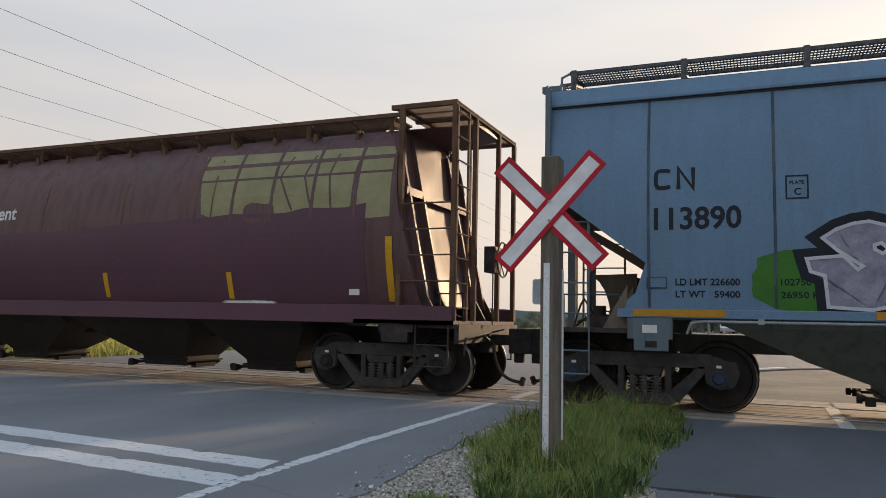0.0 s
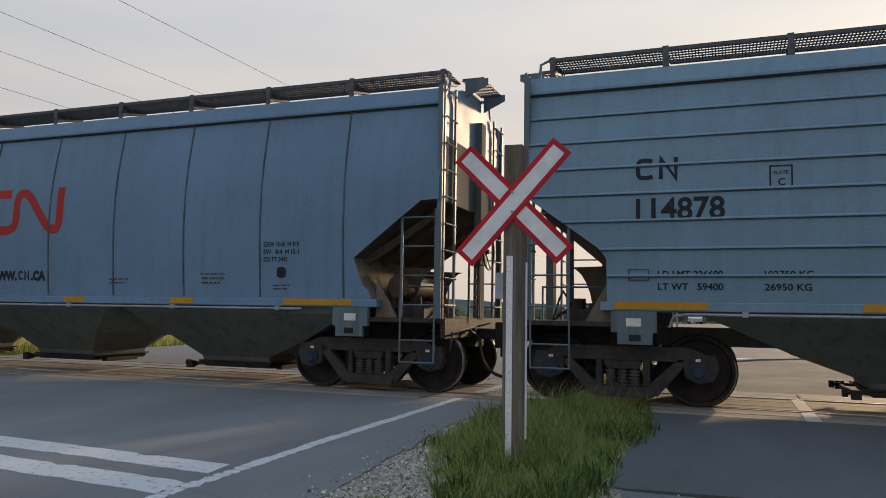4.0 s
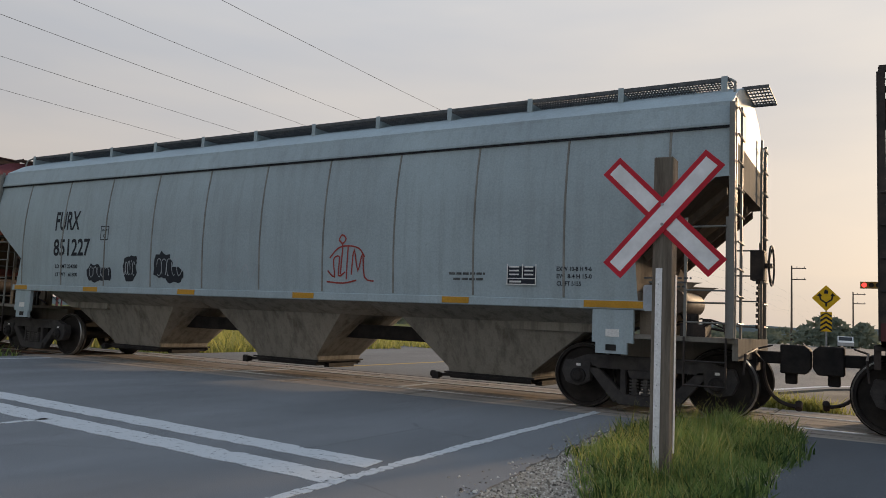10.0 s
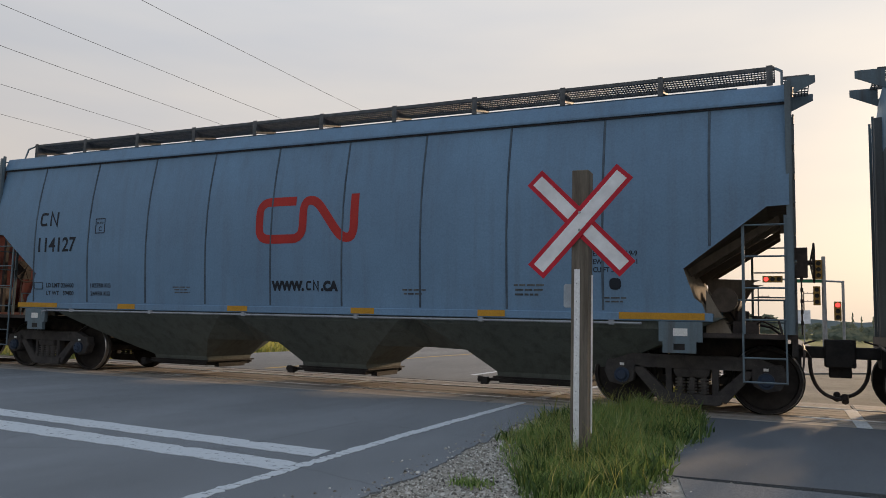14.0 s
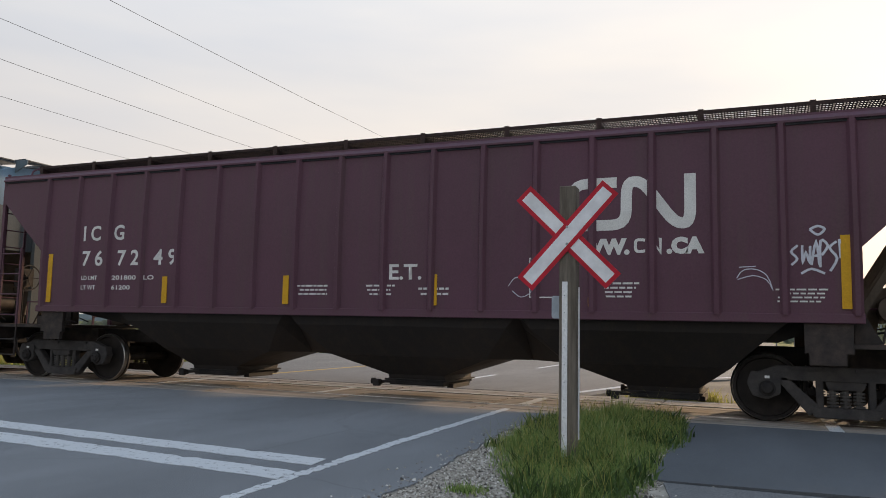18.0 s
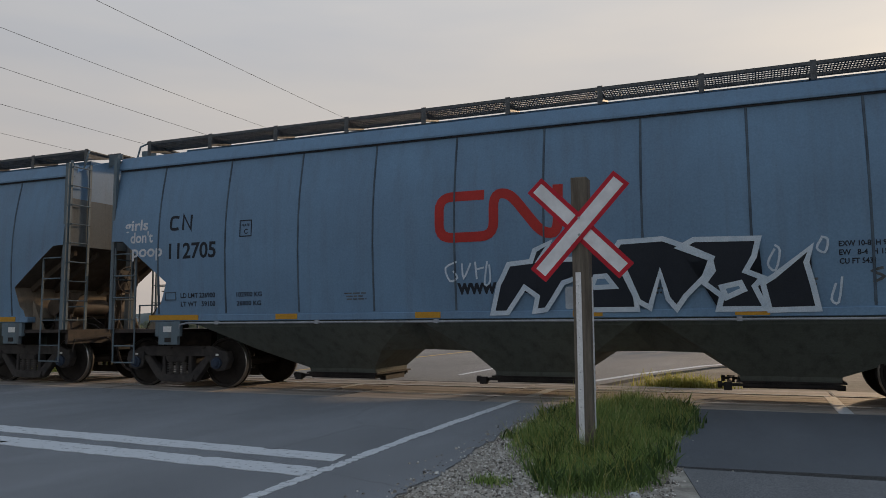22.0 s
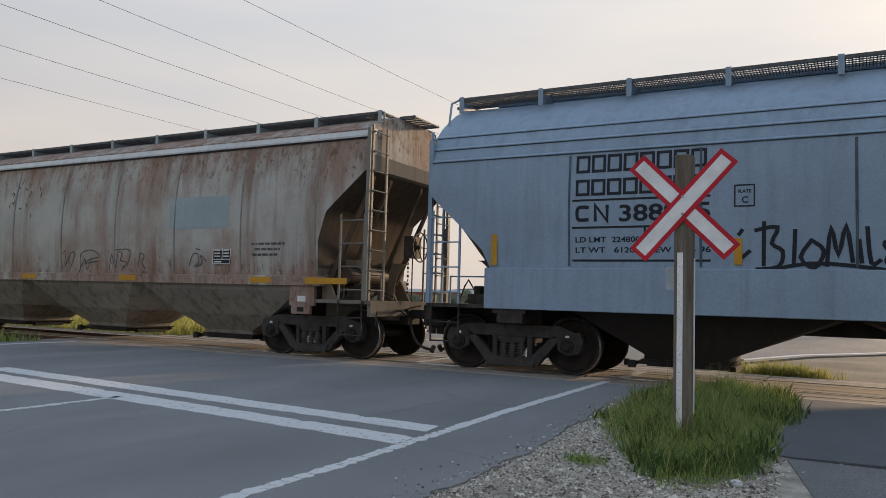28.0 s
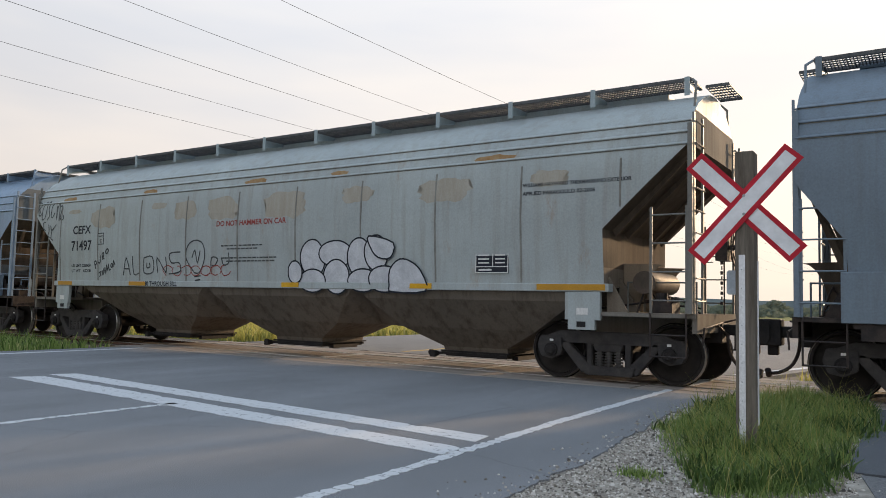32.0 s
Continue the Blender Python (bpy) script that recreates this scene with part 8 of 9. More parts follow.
sprayed_line(c11, 5.26, 1.75, [(0, 0), (0.13, 0.01)], "tag_ink", 0.034)
sprayed_line(c11, 5.33, 1.59, [(0.01, 0.16), (0, 0)], "tag_ink", 0.034)
sprayed_line(c11, 5.41, 1.59, [(0.08, 0.13), (0, 0.07), (0.07, 0)], "tag_ink", 0.034)
sprayed_line(c11, 5.52, 1.58, [(0, 0.18), (0.01, 0)], "tag_ink", 0.034)
sprayed_line(c11, 5.54, 1.55, [(0, 0.11), (0.08, 0.14), (0.09, 0)], "tag_ink", 0.034)
sprayed_line(c11, 5.88, 1.52, [(0, 0.27), (0.11, 0), (0.15, 0.23)], "tag_ink", 0.034)
sprayed_line(c11, 5.02, 1.51, [(0, 0), (0.16, 0.04)], "tag_ink", 0.034)
letters(c11, "girls", -7.2, 2.85, 0.2, M["bubble_white"], 0.55, "graffiti_writing")
letters(c11, "don't", -7.05, 2.62, 0.2, M["bubble_white"], 0.52, "graffiti_writing")
letters(c11, "poop", -7.0, 2.36, 0.22, M["bubble_white"], 0.7, "graffiti_writing")

c12 = cylindrical_car(188.47, 7.85, 6.8, "red", "faded red cylindrical grain hopper car with large white lettering", seam_tone="red_seam", sill_mat="red_grimy")
serif_word(c12, "Canada", -2.75, 2.45, 4.85, 0.66, "white")
letters(c12, "109944", -5.93, 2.32, 0.24, M["white"], 1.18, bold=0.0015)
reporting_mark(c12, -6.94, 2.3, 0.40, 0.24, "white", 0.035)
letters(c12, "Government", -1.95, 1.78, 0.13, M["khaki"], 1.0)
letters(c12, "of Canada", -1.95, 1.56, 0.13, M["khaki"], 0.9)
letters(c12, "Gouvernement", -0.65, 1.78, 0.13, M["khaki"], 1.2)
letters(c12, "du Canada", -0.65, 1.56, 0.13, M["khaki"], 0.9)
poly(c12, [[(-6.7, 1.33), (6.7, 1.33), (6.7, 1.40), (3, 1.43), (0, 1.41), (-3, 1.44), (-6.7, 1.42)]], M["red_grimy"], "grime_band", 0.0025, "dark grime along the lower side")
poly(c12, [[(-6.6, 1.35), (-5.2, 1.35), (-5.2, 2.0), (-6.0, 2.05), (-6.0, 2.4), (-6.6, 2.4)]], M["grimy_black"], "repaint_patch", 0.003)
letters(c12, "LD.LMT.  222900", -6.4, 1.76, 0.07, M["khaki"], 0.9, lift=0.006, bold=0.0005)
letters(c12, "LT.WT.    63100", -6.4, 1.62, 0.07, M["khaki"], 0.9, lift=0.006, bold=0.0005)
plate_box(c12, -4.15, 2.25, 0.27, M["red_seam"])
fine_print(c12, -5.0, 1.55, 0.9, 0.5, 6, M["red_seam"])
fine_print(c12, -3.9, 1.9, 0.9, 0.18, 2, M["red_seam"])
poly(c12, [[(-2.75, 1.56), (-2.58, 1.56), (-2.58, 1.92), (-2.75, 1.92)], blob(-2.36, 1.76, 0.3, 0.26, 5, 11, 0.3)], M["khaki"], "flag_mark")
poly(c12, [[(5.2, 1.06), (7.0, 1.06), (7.0, 1.29), (5.35, 1.29)], [(-6.9, 1.06), (-5.1, 1.06), (-5.15, 1.29), (-6.9, 1.29)], [(1.2, 1.06), (2.9, 1.06), (2.75, 1.29), (1.3, 1.29)]], M["grimy_black"], "repaint_patch", 0.010)
grain_ears(c12, 3.65, 1.95, 2.1, 1.75, "gold")
grain_ears(c12, 5.6, 1.9, 1.6, 1.9, "gold", True)
for x in (-4.7, -1.6, 1.2, 4.3):
    side_tape(c12, x, 1.36, 1.82)
side_tape(c12, -6.72, 1.36, 2.2)
side_tape(c12, 6.4, 1.36, 2.2)
poly(c12, [[(1.35, 3.28), (1.52, 3.28), (1.52, 3.62), (1.35, 3.62)], [(1.92, 3.28), (2.09, 3.28), (2.09, 3.62), (1.92, 3.62)], blob(1.72, 3.45, 0.26, 0.26, 2, 10, 0.25)], M["white"], "flag_mark")

c13 = make_car(205.6, 8.16, 6.72, "bowed", "rusty", "hopper_beige", [(1.42, 1.0), (1.6, 0.97), (2.67, 0.58), (3.32, 0.0)], [(1.42, 1.03), (2.1, 1.01), (2.6, 0.85), (2.98, 0.42), (3.34, 0.02)],
               "rust-stained grey grain hopper car with scrawled tags", zsill=1.42, sill=(1.28, 1.46), eave=(3.90, 4.04), ridge=4.48, board_z=4.46, seams=[-7.0 + 1.76 * k for k in range(9)], seam_mat="seam_light", frame_mat="frame_grey", deep_sill=0.05, bays=(-3.1, 0.6, 4.3), outer=2.1, chord_mat="roof_pale")
CARS.append(c13)
poly(c13, [[(-7.15, 1.6), (-5.4, 1.6), (-5.35, 3.7), (-6.7, 3.7), (-7.0, 2.6)]], M["primer"], "repaint_patch", 0.002)
letters(c13, "SMW", -6.9, 2.32, 0.3, M["black"], 0.72, lift=0.005)
letters(c13, "845466", -6.87, 1.82, 0.28, M["black"], 1.3, lift=0.005)
letters(c13, "LD LMT  223400", -6.5, 1.66, 0.06, M["black"], 1.0, lift=0.005)
plate_box(c13, -4.85, 2.25, 0.26, M["black"])
poly(c13, [[(3.4, 2.35), (5.0, 2.35), (5.0, 2.98), (3.4, 2.98)]], M["primer"], "repaint_patch", 0.003)
label_board(c13, 4.62, 5.08, 1.66, 2.0)
sprayed_line(c13, 0.1, 1.57, [(0, 0.29), (0.11, 0.38), (0.07, 0.05), (0.29, 0.33), (0.41, 0.29), (0.26, 0)], "tag_ink", 0.022)
sprayed_line(c13, 0.69, 1.58, [(0, 0), (0.02, 0.28), (0.26, 0.37), (0.48, 0.35), (0.65, 0.23), (0.38, 0.19), (0.16, 0.09), (0.6, 0.14)], "tag_ink", 0.022)
sprayed_line(c13, 0.63, 1.46, [(0, 0), (0.22, 0.3), (0.28, 0.07), (0.44, 0.32)], "tag_ink", 0.022)
sprayed_line(c13, 1.63, 1.54, [(0, 0), (0.08, 0.32), (0.19, 0.05), (0.29, 0.37), (0.41, 0.32), (0.35, 0.19), (0.55, 0.15), (0.4, 0.01)], "tag_ink", 0.022)
sprayed_line(c13, 1.81, 1.6, [(0, 0.35), (0.47, 0.34), (0.37, 0)], "tag_ink", 0.022)
sprayed_line(c13, 2.53, 1.56, [(0, 0.04), (0.05, 0.31), (0.18, 0.26), (0.1, 0.13), (0.22, 0)], "tag_ink", 0.022)
sprayed_line(c13, 3.98, 1.62, [(0, 0), (0.09, 0.21), (0.22, 0.25), (0.27, 0.09), (0.14, 0), (0.35, 0.05), (0.31, 0.21), (0.48, 0.09)], "tag_ink", 0.022)
sprayed_line(c13, 4.16, 1.94, [(0, 0.02), (0.13, 0)], "tag_ink", 0.022)
sprayed_line(c13, -5.24, 1.67, [(0, 0.39), (0.26, 0.16), (0.32, 0.5), (0.51, 0.11), (0.61, 0.39), (0.75, 0), (0.89, 0.28)], "red_spray", 0.025)
sprayed_line(c13, -5.08, 1.45, [(0, 0.16), (0.35, 0.27), (0.67, 0), (0.9, 0.28)], "red_spray", 0.025)
dashes(c13, -2.6, 2.6, 2.2, 0.9, 16, "frame_dark", 48, 0.022)
fine_print(c13, 5.6, 1.8, 0.8, 0.3, 3, M["tag_ink"])
tape(c13, [-7.2, -4.4, -1.3, 2.0, 5.6], 1.32, 1.43, 0.5)
tape(c13, [6.9], 1.32, 1.43, 0.9)

DEEP = [(1.6, 1.1), (1.9, 0.95), (2.3, 0.55), (2.81, 0.0)]
c14 = make_car(223.1, 8.1, 6.78, "curved", "blue_cn", "hopper_black", DEEP, [(1.6, 0.74), (2.4, 0.71), (2.92, 0.19), (3.1, 0.02)],
               "powder blue grain hopper car with large black emblem", zsill=1.6, sill=(0.99, 1.62), eave=None, ridge=4.5, board_z=4.52, ribs_h=(3.34, 3.55, 3.77),
               seams=[-5.72 + 1.87 * k for k in range(7)], seam_mat="seam", bays=(-4.2, 0.15, 4.65), bay_bottom=0.6, saddle=(0.96, 0.1), deep_sill=0.06, outer=1.9)
c14["dx"] = -0.12
CARS.append(c14)
for z, h in ((3.02, 0.26), (2.68, 0.24)):
    for k in range(8):
        xa, xb = -5.48 + 0.234 * k, -5.31 + 0.234 * k
        poly(c14, stroke_quads([(xa, z + h / 2), (xa, z + 0.02), (xb, z + 0.02), (xb, z + h - 0.02), (xa, z + h - 0.02), (xa, z + h / 2)], 0.042), M["black"], "lettering_bar")
reporting_mark(c14, -5.5, 2.3, 0.5, 0.24, "black", 0.05)
letters(c14, "388925", -4.85, 2.3, 0.24, M["black"], 1.25)
poly(c14, [[(-5.55, z), (-3.6, z), (-3.6, z + 0.03), (-5.55, z + 0.03)] for z in (2.6, 2.2, 1.72)] + [[(-4.5, 1.75), (-4.47, 1.75), (-4.47, 2.2), (-4.5, 2.2)]], M["black"], "stencil_rule")
letters(c14, "LD LMT  224800", -5.5, 2.0, 0.08, M["black"], 0.95)
letters(c14, "LT WT   61200  NEW 2Q - 96", -5.5, 1.85, 0.08, M["black"], 1.9)
plate_box(c14, -3.3, 2.45, 0.26, M["black"])
sprayed_line(c14, -2.94, 1.66, [(0.01, 0.59), (0, 0)], "black", 0.05)
sprayed_line(c14, -3.05, 1.62, [(0, 0.51), (0.28, 0.55), (0.21, 0.34), (0.34, 0.24), (0.29, 0.04), (0.01, 0)], "black", 0.05)
sprayed_line(c14, -2.58, 1.68, [(0.02, 0.46), (0, 0)], "black", 0.05)
sprayed_line(c14, -2.5, 1.64, [(0.14, 0.37), (0, 0.14), (0.16, 0), (0.27, 0.22), (0.12, 0.36)], "black", 0.05)
sprayed_line(c14, -2.2, 1.66, [(0, 0), (0.05, 0.49), (0.13, 0.15), (0.22, 0.51), (0.29, 0.05)], "black", 0.05)
sprayed_line(c14, -1.84, 1.7, [(0, 0.3), (0.03, 0)], "black", 0.05)
sprayed_line(c14, -1.75, 1.71, [(0, 0.45), (0.04, 0), (0.15, 0.04)], "black", 0.05)
sprayed_line(c14, -1.56, 1.68, [(0.21, 0.32), (0, 0.28), (0.05, 0.17), (0.17, 0.17), (0.02, 0.09), (0.05, 0), (0.22, 0.05)], "black", 0.05)
sprayed_line(c14, -1.41, 1.54, [(0.33, 0.59), (0.14, 0.45), (0.29, 0.3), (0.38, 0.16), (0.26, 0), (0.07, 0.02), (0, 0.14)], "black", 0.05)
sprayed_line(c14, -3.02, 1.56, [(0, 0), (0.62, 0.14), (1.35, 0.08), (1.61, 0.02)], "black", 0.05)
sprayed_line(c14, -3.25, 2.07, [(0, 0), (0.06, 0.08)], "black", 0.05)
sprayed_line(c14, -3.21, 1.77, [(0, 0), (0.11, 0.1)], "black", 0.05)
emblem(c14, 2.47, 1.72, 3.85, 1.62, M["black"], 0.34)
dashes(c14, 0.95, 1.8, 1.35, 0.95, 70, "black", 19)
sprayed_line(c14, -1.74, 1.19, [(0.13, 0.18), (0, 0.16), (0.1, 0.08), (0.02, 0)], "black", 0.03, 0.07)
sprayed_line(c14, -1.53, 1.2, [(0, 0.17), (0.01, 0), (0.12, 0.06), (0.02, 0.17)], "black", 0.03, 0.07)
sprayed_line(c14, -1.34, 1.22, [(0, 0.17), (0, 0)], "black", 0.03, 0.07)
sprayed_line(c14, -1.5, 1.14, [(0, 0.02), (0.12, 0.09), (0.21, 0)], "black", 0.03, 0.07)
for k, text in enumerate(("DO NOT RUN CAR WITH", "DOORS OR HATCHES OPEN")):
    letters(c14, text, 0.05, 1.24 - 0.07 * k, 0.045, M["black"], 0.75, lift=0.066)
for k, text in enumerate(("NE PAS DEPLACER AVEC", "PORTES OU TRAPPES OUVERTES")):
    letters(c14, text, 0.05, 1.42 - 0.07 * k, 0.045, M["black"], 0.9, lift=0.066)
letters(c14, "2 HIGH HF COMP SHOES", -6.5, 1.36, 0.06, M["black"], 0.9, lift=0.07)
label_board(c14, 4.5, 5.25, 1.2, 1.52, side_y(c14, 1.6) - 0.062)
for x in (-3.3, -1.0, 1.0, 3.7):
    plate_solid(c14, "reflector", x, x + 0.1, 1.68, 2.1, M["orange"], 0.012)
plate_solid(c14, "reflector", -6.86, -6.76, 1.66, 2.45, M["orange"])
plate_solid(c14, "reflector", 6.9, 7.02, 1.7, 2.75, M["orange"])

c15 = make_car(240.75, 8.32, 7.0, "curved", "cream_grey", "hopper_tan", [(1.42, 1.0), (2.12, 1.1), (3.1, 0.0)], [(1.42, 1.25), (2.26, 1.26), (3.43, 0.02)],
               "dusty light grey grain hopper car with silver graffiti", zsill=1.42, sill=(1.34, 1.46), eave=None, ridge=4.4, board_z=4.5, ribs_h=(3.42, 3.6, 3.78),
               seams=[-7.16 + 1.61 * k for k in range(10)], seam_mat="seam_light", frame_mat="frame_grey", bays=(-3.75, 0.25, 4.42), outer=1.9)
CARS.append(c15)
letters(c15, "CEFX", -6.6, 2.6, 0.2, M["black"], 0.75)
letters(c15, "71497", -6.65, 2.2, 0.24, M["black"], 0.85)
letters(c15, "LD LMT 223800", -6.65, 1.8, 0.07, M["black"], 0.8)
letters(c15, "LT WT   62200", -6.65, 1.67, 0.07, M["black"], 0.8)
plate_box(c15, -5.55, 2.32, 0.24, M["black"])
sprayed_line(c15, -4.55, 1.59, [(0, 0), (0.12, 0.4), (0.27, 0)], "tag_ink", 0.03)
sprayed_line(c15, -4.5, 1.74, [(0, 0), (0.18, 0)], "tag_ink", 0.03)
sprayed_line(c15, -4.2, 1.62, [(0, 0.41), (0.05, 0), (0.26, 0.03)], "tag_ink", 0.03)
sprayed_line(c15, -3.78, 1.65, [(0.01, 0.33), (0, 0), (0.33, 0.02), (0.31, 0.35), (0.01, 0.33)], "tag_ink", 0.03)
sprayed_line(c15, -3.67, 1.76, [(0, 0.11), (0, 0), (0.11, 0.02), (0.09, 0.11)], "tag_ink", 0.03)
sprayed_line(c15, -3.3, 1.65, [(0.01, 0), (0, 0.33), (0.3, 0), (0.3, 0.34)], "tag_ink", 0.03)
sprayed_line(c15, -2.9, 1.62, [(0.4, 0.47), (0.04, 0.44), (0.09, 0.24), (0.35, 0.24), (0.38, 0.05), (0, 0)], "tag_ink", 0.03)
sprayed_line(c15, -2.32, 1.65, [(0.26, 0), (0, 0.31), (0.08, 0.58), (0.31, 0.68), (0.55, 0.6), (0.61, 0.31), (0.43, 0), (0.26, 0)], "tag_ink", 0.03)
sprayed_line(c15, -2.12, 1.85, [(0, 0.11), (0.1, 0.27), (0.17, 0), (0.27, 0.26)], "tag_ink", 0.03)
sprayed_line(c15, -2.06, 1.56, [(0, 0), (0.21, 0.02)], "tag_ink", 0.03)
sprayed_line(c15, -2.03, 1.48, [(0, 0), (0.17, 0.02)], "tag_ink", 0.03)
sprayed_line(c15, -1.52, 1.65, [(0, 0), (0.02, 0.3), (0.21, 0.28), (0.13, 0.15), (0.03, 0.14)], "tag_ink", 0.03)
sprayed_line(c15, -1.19, 1.8, [(0, 0.15), (0.06, 0), (0.22, 0.05), (0.21, 0.25)], "tag_ink", 0.03)
sprayed_line(c15, -5.69, 1.74, [(0, 0.17), (0.06, 0)], "tag_ink", 0.035)
sprayed_line(c15, -5.69, 1.83, [(0, 0.08), (0.06, 0.1), (0.09, 0.04), (0.03, 0)], "tag_ink", 0.035)
sprayed_line(c15, -5.56, 1.89, [(0, 0.13), (0.04, 0), (0.11, 0.02), (0.12, 0.17)], "tag_ink", 0.035)
sprayed_line(c15, -5.37, 1.95, [(0, 0.15), (0.03, 0)], "tag_ink", 0.035)
sprayed_line(c15, -5.37, 1.97, [(0, 0.13), (0.06, 0.15), (0.06, 0.08), (0.02, 0.06), (0.09, 0)], "tag_ink", 0.035)
sprayed_line(c15, -5.23, 2.1, [(0.03, 0.09), (0, 0.03), (0.05, 0), (0.11, 0.05), (0.09, 0.11), (0.03, 0.09)], "tag_ink", 0.035)
sprayed_line(c15, -5.49, 1.56, [(0.08, 0.12), (0.01, 0.1), (0.06, 0.05), (0, 0)], "tag_ink", 0.035)
sprayed_line(c15, -5.37, 1.59, [(0, 0.12), (0.02, 0)], "tag_ink", 0.035)
sprayed_line(c15, -5.32, 1.61, [(0, 0), (0, 0.13), (0.07, 0.03), (0.05, 0.17)], "tag_ink", 0.035)
sprayed_line(c15, -5.23, 1.66, [(0, 0), (0.03, 0.16), (0.08, 0.04)], "tag_ink", 0.035)
sprayed_line(c15, -5.22, 1.72, [(0, 0), (0.05, 0.03)], "tag_ink", 0.035)
sprayed_line(c15, -5.13, 1.72, [(0, 0.14), (0.03, 0), (0.09, 0.02)], "tag_ink", 0.035)
sprayed_line(c15, -5.03, 1.78, [(0.01, 0.08), (0, 0.02), (0.05, 0), (0.07, 0.07), (0.01, 0.08)], "tag_ink", 0.035)
sprayed_line(c15, -4.94, 1.79, [(0, 0), (0.02, 0.14), (0.07, 0.04)], "tag_ink", 0.035)
sprayed_line(c15, -8.3, 3.14, [(0, 0.34), (0.07, 0), (0.18, 0.01), (0.07, 0.15), (0.17, 0.27), (0, 0.34)], "tag_ink", 0.03)
sprayed_line(c15, -8.07, 3.02, [(0.13, 0.46), (0, 0.28), (0.02, 0), (0.15, 0.06), (0.19, 0.36), (0.12, 0.46)], "tag_ink", 0.03)
sprayed_line(c15, -7.86, 3, [(0, 0.43), (0.1, 0.47), (0.07, 0.27), (0.14, 0.12), (0.05, 0)], "tag_ink", 0.03)
sprayed_line(c15, -7.65, 3.05, [(0.14, 0.39), (0.01, 0.3), (0, 0.06), (0.07, 0), (0.16, 0.12)], "tag_ink", 0.03)
sprayed_line(c15, -7.42, 2.96, [(0, 0.37), (0.03, 0.03), (0.04, 0.34), (0.12, 0.41), (0.16, 0)], "tag_ink", 0.03)
sprayed_line(c15, -7.27, 2.99, [(0, 0.33), (0.1, 0.32), (0.04, 0.04), (0.18, 0), (0.19, 0.11)], "tag_ink", 0.03)
sprayed_line(c15, -7.96, 2.72, [(0.09, 0.22), (0, 0.2), (0.02, 0.08), (0.12, 0)], "tag_ink", 0.03)
sprayed_line(c15, -7.72, 2.53, [(0, 0.35), (0.04, 0.18), (0, 0.06), (0.14, 0)], "tag_ink", 0.03)
sprayed_line(c15, -7.62, 2.72, [(0, 0.13), (0.07, 0), (0.25, 0.15)], "tag_ink", 0.03)
sprayed_line(c15, -7.58, 2.47, [(0.03, 0.25), (0, 0.06), (0.11, 0)], "tag_ink", 0.03)
for k, (x, w, h) in enumerate(((-6.6, 0.5, 0.10), (-5.4, 0.9, 0.5), (-3.3, 0.5, 0.14), (-2.4, 0.7, 0.4), (-1.2, 0.9, 0.45), (0.6, 1.1, 0.5), (2.4, 0.7, 0.3), (4.3, 1.0, 0.4), (6.2, 0.6, 0.25))):
    poly(c15, [blob(x, 3.20 - h / 2, w, h, 70 + k, 26, 0.16)], M["rust_stain"], "rust_stain", 0.003, "pale rust stain under the roof seam")
for k, (x, w) in enumerate(((-6.9, 0.5), (-3.7, 0.45), (-0.3, 0.6), (1.9, 0.4), (5.2, 0.7))):
    poly(c15, [blob(x, 3.47, w, 0.12, 80 + k, 18, 0.2)], M["rust_patch"], "rust_patch", 0.0035, "orange rust along the roof edge")
scrawl(c15, -3.1, 1.56, 2.2, 0.26, 7, "red_spray", 24, 0.018)
letters(c15, "DO NOT HAMMER ON CAR", -1.35, 2.6, 0.11, M["red_spray"], 2.0)
fine_print(c15, -1.2, 2.1, 1.2, 0.13, 2, M["tag_ink"])
fine_print(c15, -1.2, 1.85, 1.6, 0.13, 2, M["tag_ink"])
graffiti_letter(c15, 1.03, 1.56, [(0.62, 0.33), (0.56, 0.54), (0.41, 0.68), (0.22, 0.68), (0.06, 0.55), (0, 0.34), (0.07, 0.13), (0.22, 0), (0.42, 0), (0.57, 0.13)], (), SILVER_STYLE)
graffiti_letter(c15, 1.51, 1.74, [(0.82, 0.23), (0.74, 0.37), (0.54, 0.47), (0.29, 0.47), (0.08, 0.39), (0, 0.24), (0.08, 0.1), (0.29, 0.01), (0.54, 0), (0.74, 0.09)], (), SILVER_STYLE)
graffiti_letter(c15, 2.2, 1.56, [(0.56, 0.34), (0.5, 0.55), (0.37, 0.68), (0.2, 0.68), (0.06, 0.56), (0, 0.34), (0.06, 0.13), (0.2, 0), (0.37, 0), (0.51, 0.13)], (), SILVER_STYLE)
graffiti_letter(c15, 2.6, 1.68, [(0.53, 0.29), (0.48, 0.48), (0.35, 0.6), (0.19, 0.6), (0.05, 0.49), (0, 0.3), (0.06, 0.11), (0.19, 0), (0.35, 0), (0.48, 0.11)], (), SILVER_STYLE)
graffiti_letter(c15, 1.62, 1.26, [(0.62, 0.3), (0.57, 0.48), (0.41, 0.6), (0.22, 0.6), (0.06, 0.48), (0, 0.3), (0.07, 0.11), (0.23, 0), (0.42, 0), (0.57, 0.12)], (), SILVER_STYLE)
graffiti_letter(c15, 1.02, 1.28, [(0.65, 0.21), (0.59, 0.33), (0.43, 0.41), (0.23, 0.41), (0.06, 0.33), (0, 0.2), (0.06, 0.07), (0.23, 0), (0.43, 0), (0.6, 0.08)], (), SILVER_STYLE)
graffiti_letter(c15, 2.21, 1.3, [(0.69, 0.2), (0.63, 0.31), (0.46, 0.39), (0.24, 0.39), (0.07, 0.31), (0, 0.19), (0.07, 0.07), (0.24, 0), (0.46, 0), (0.63, 0.08)], (), SILVER_STYLE)
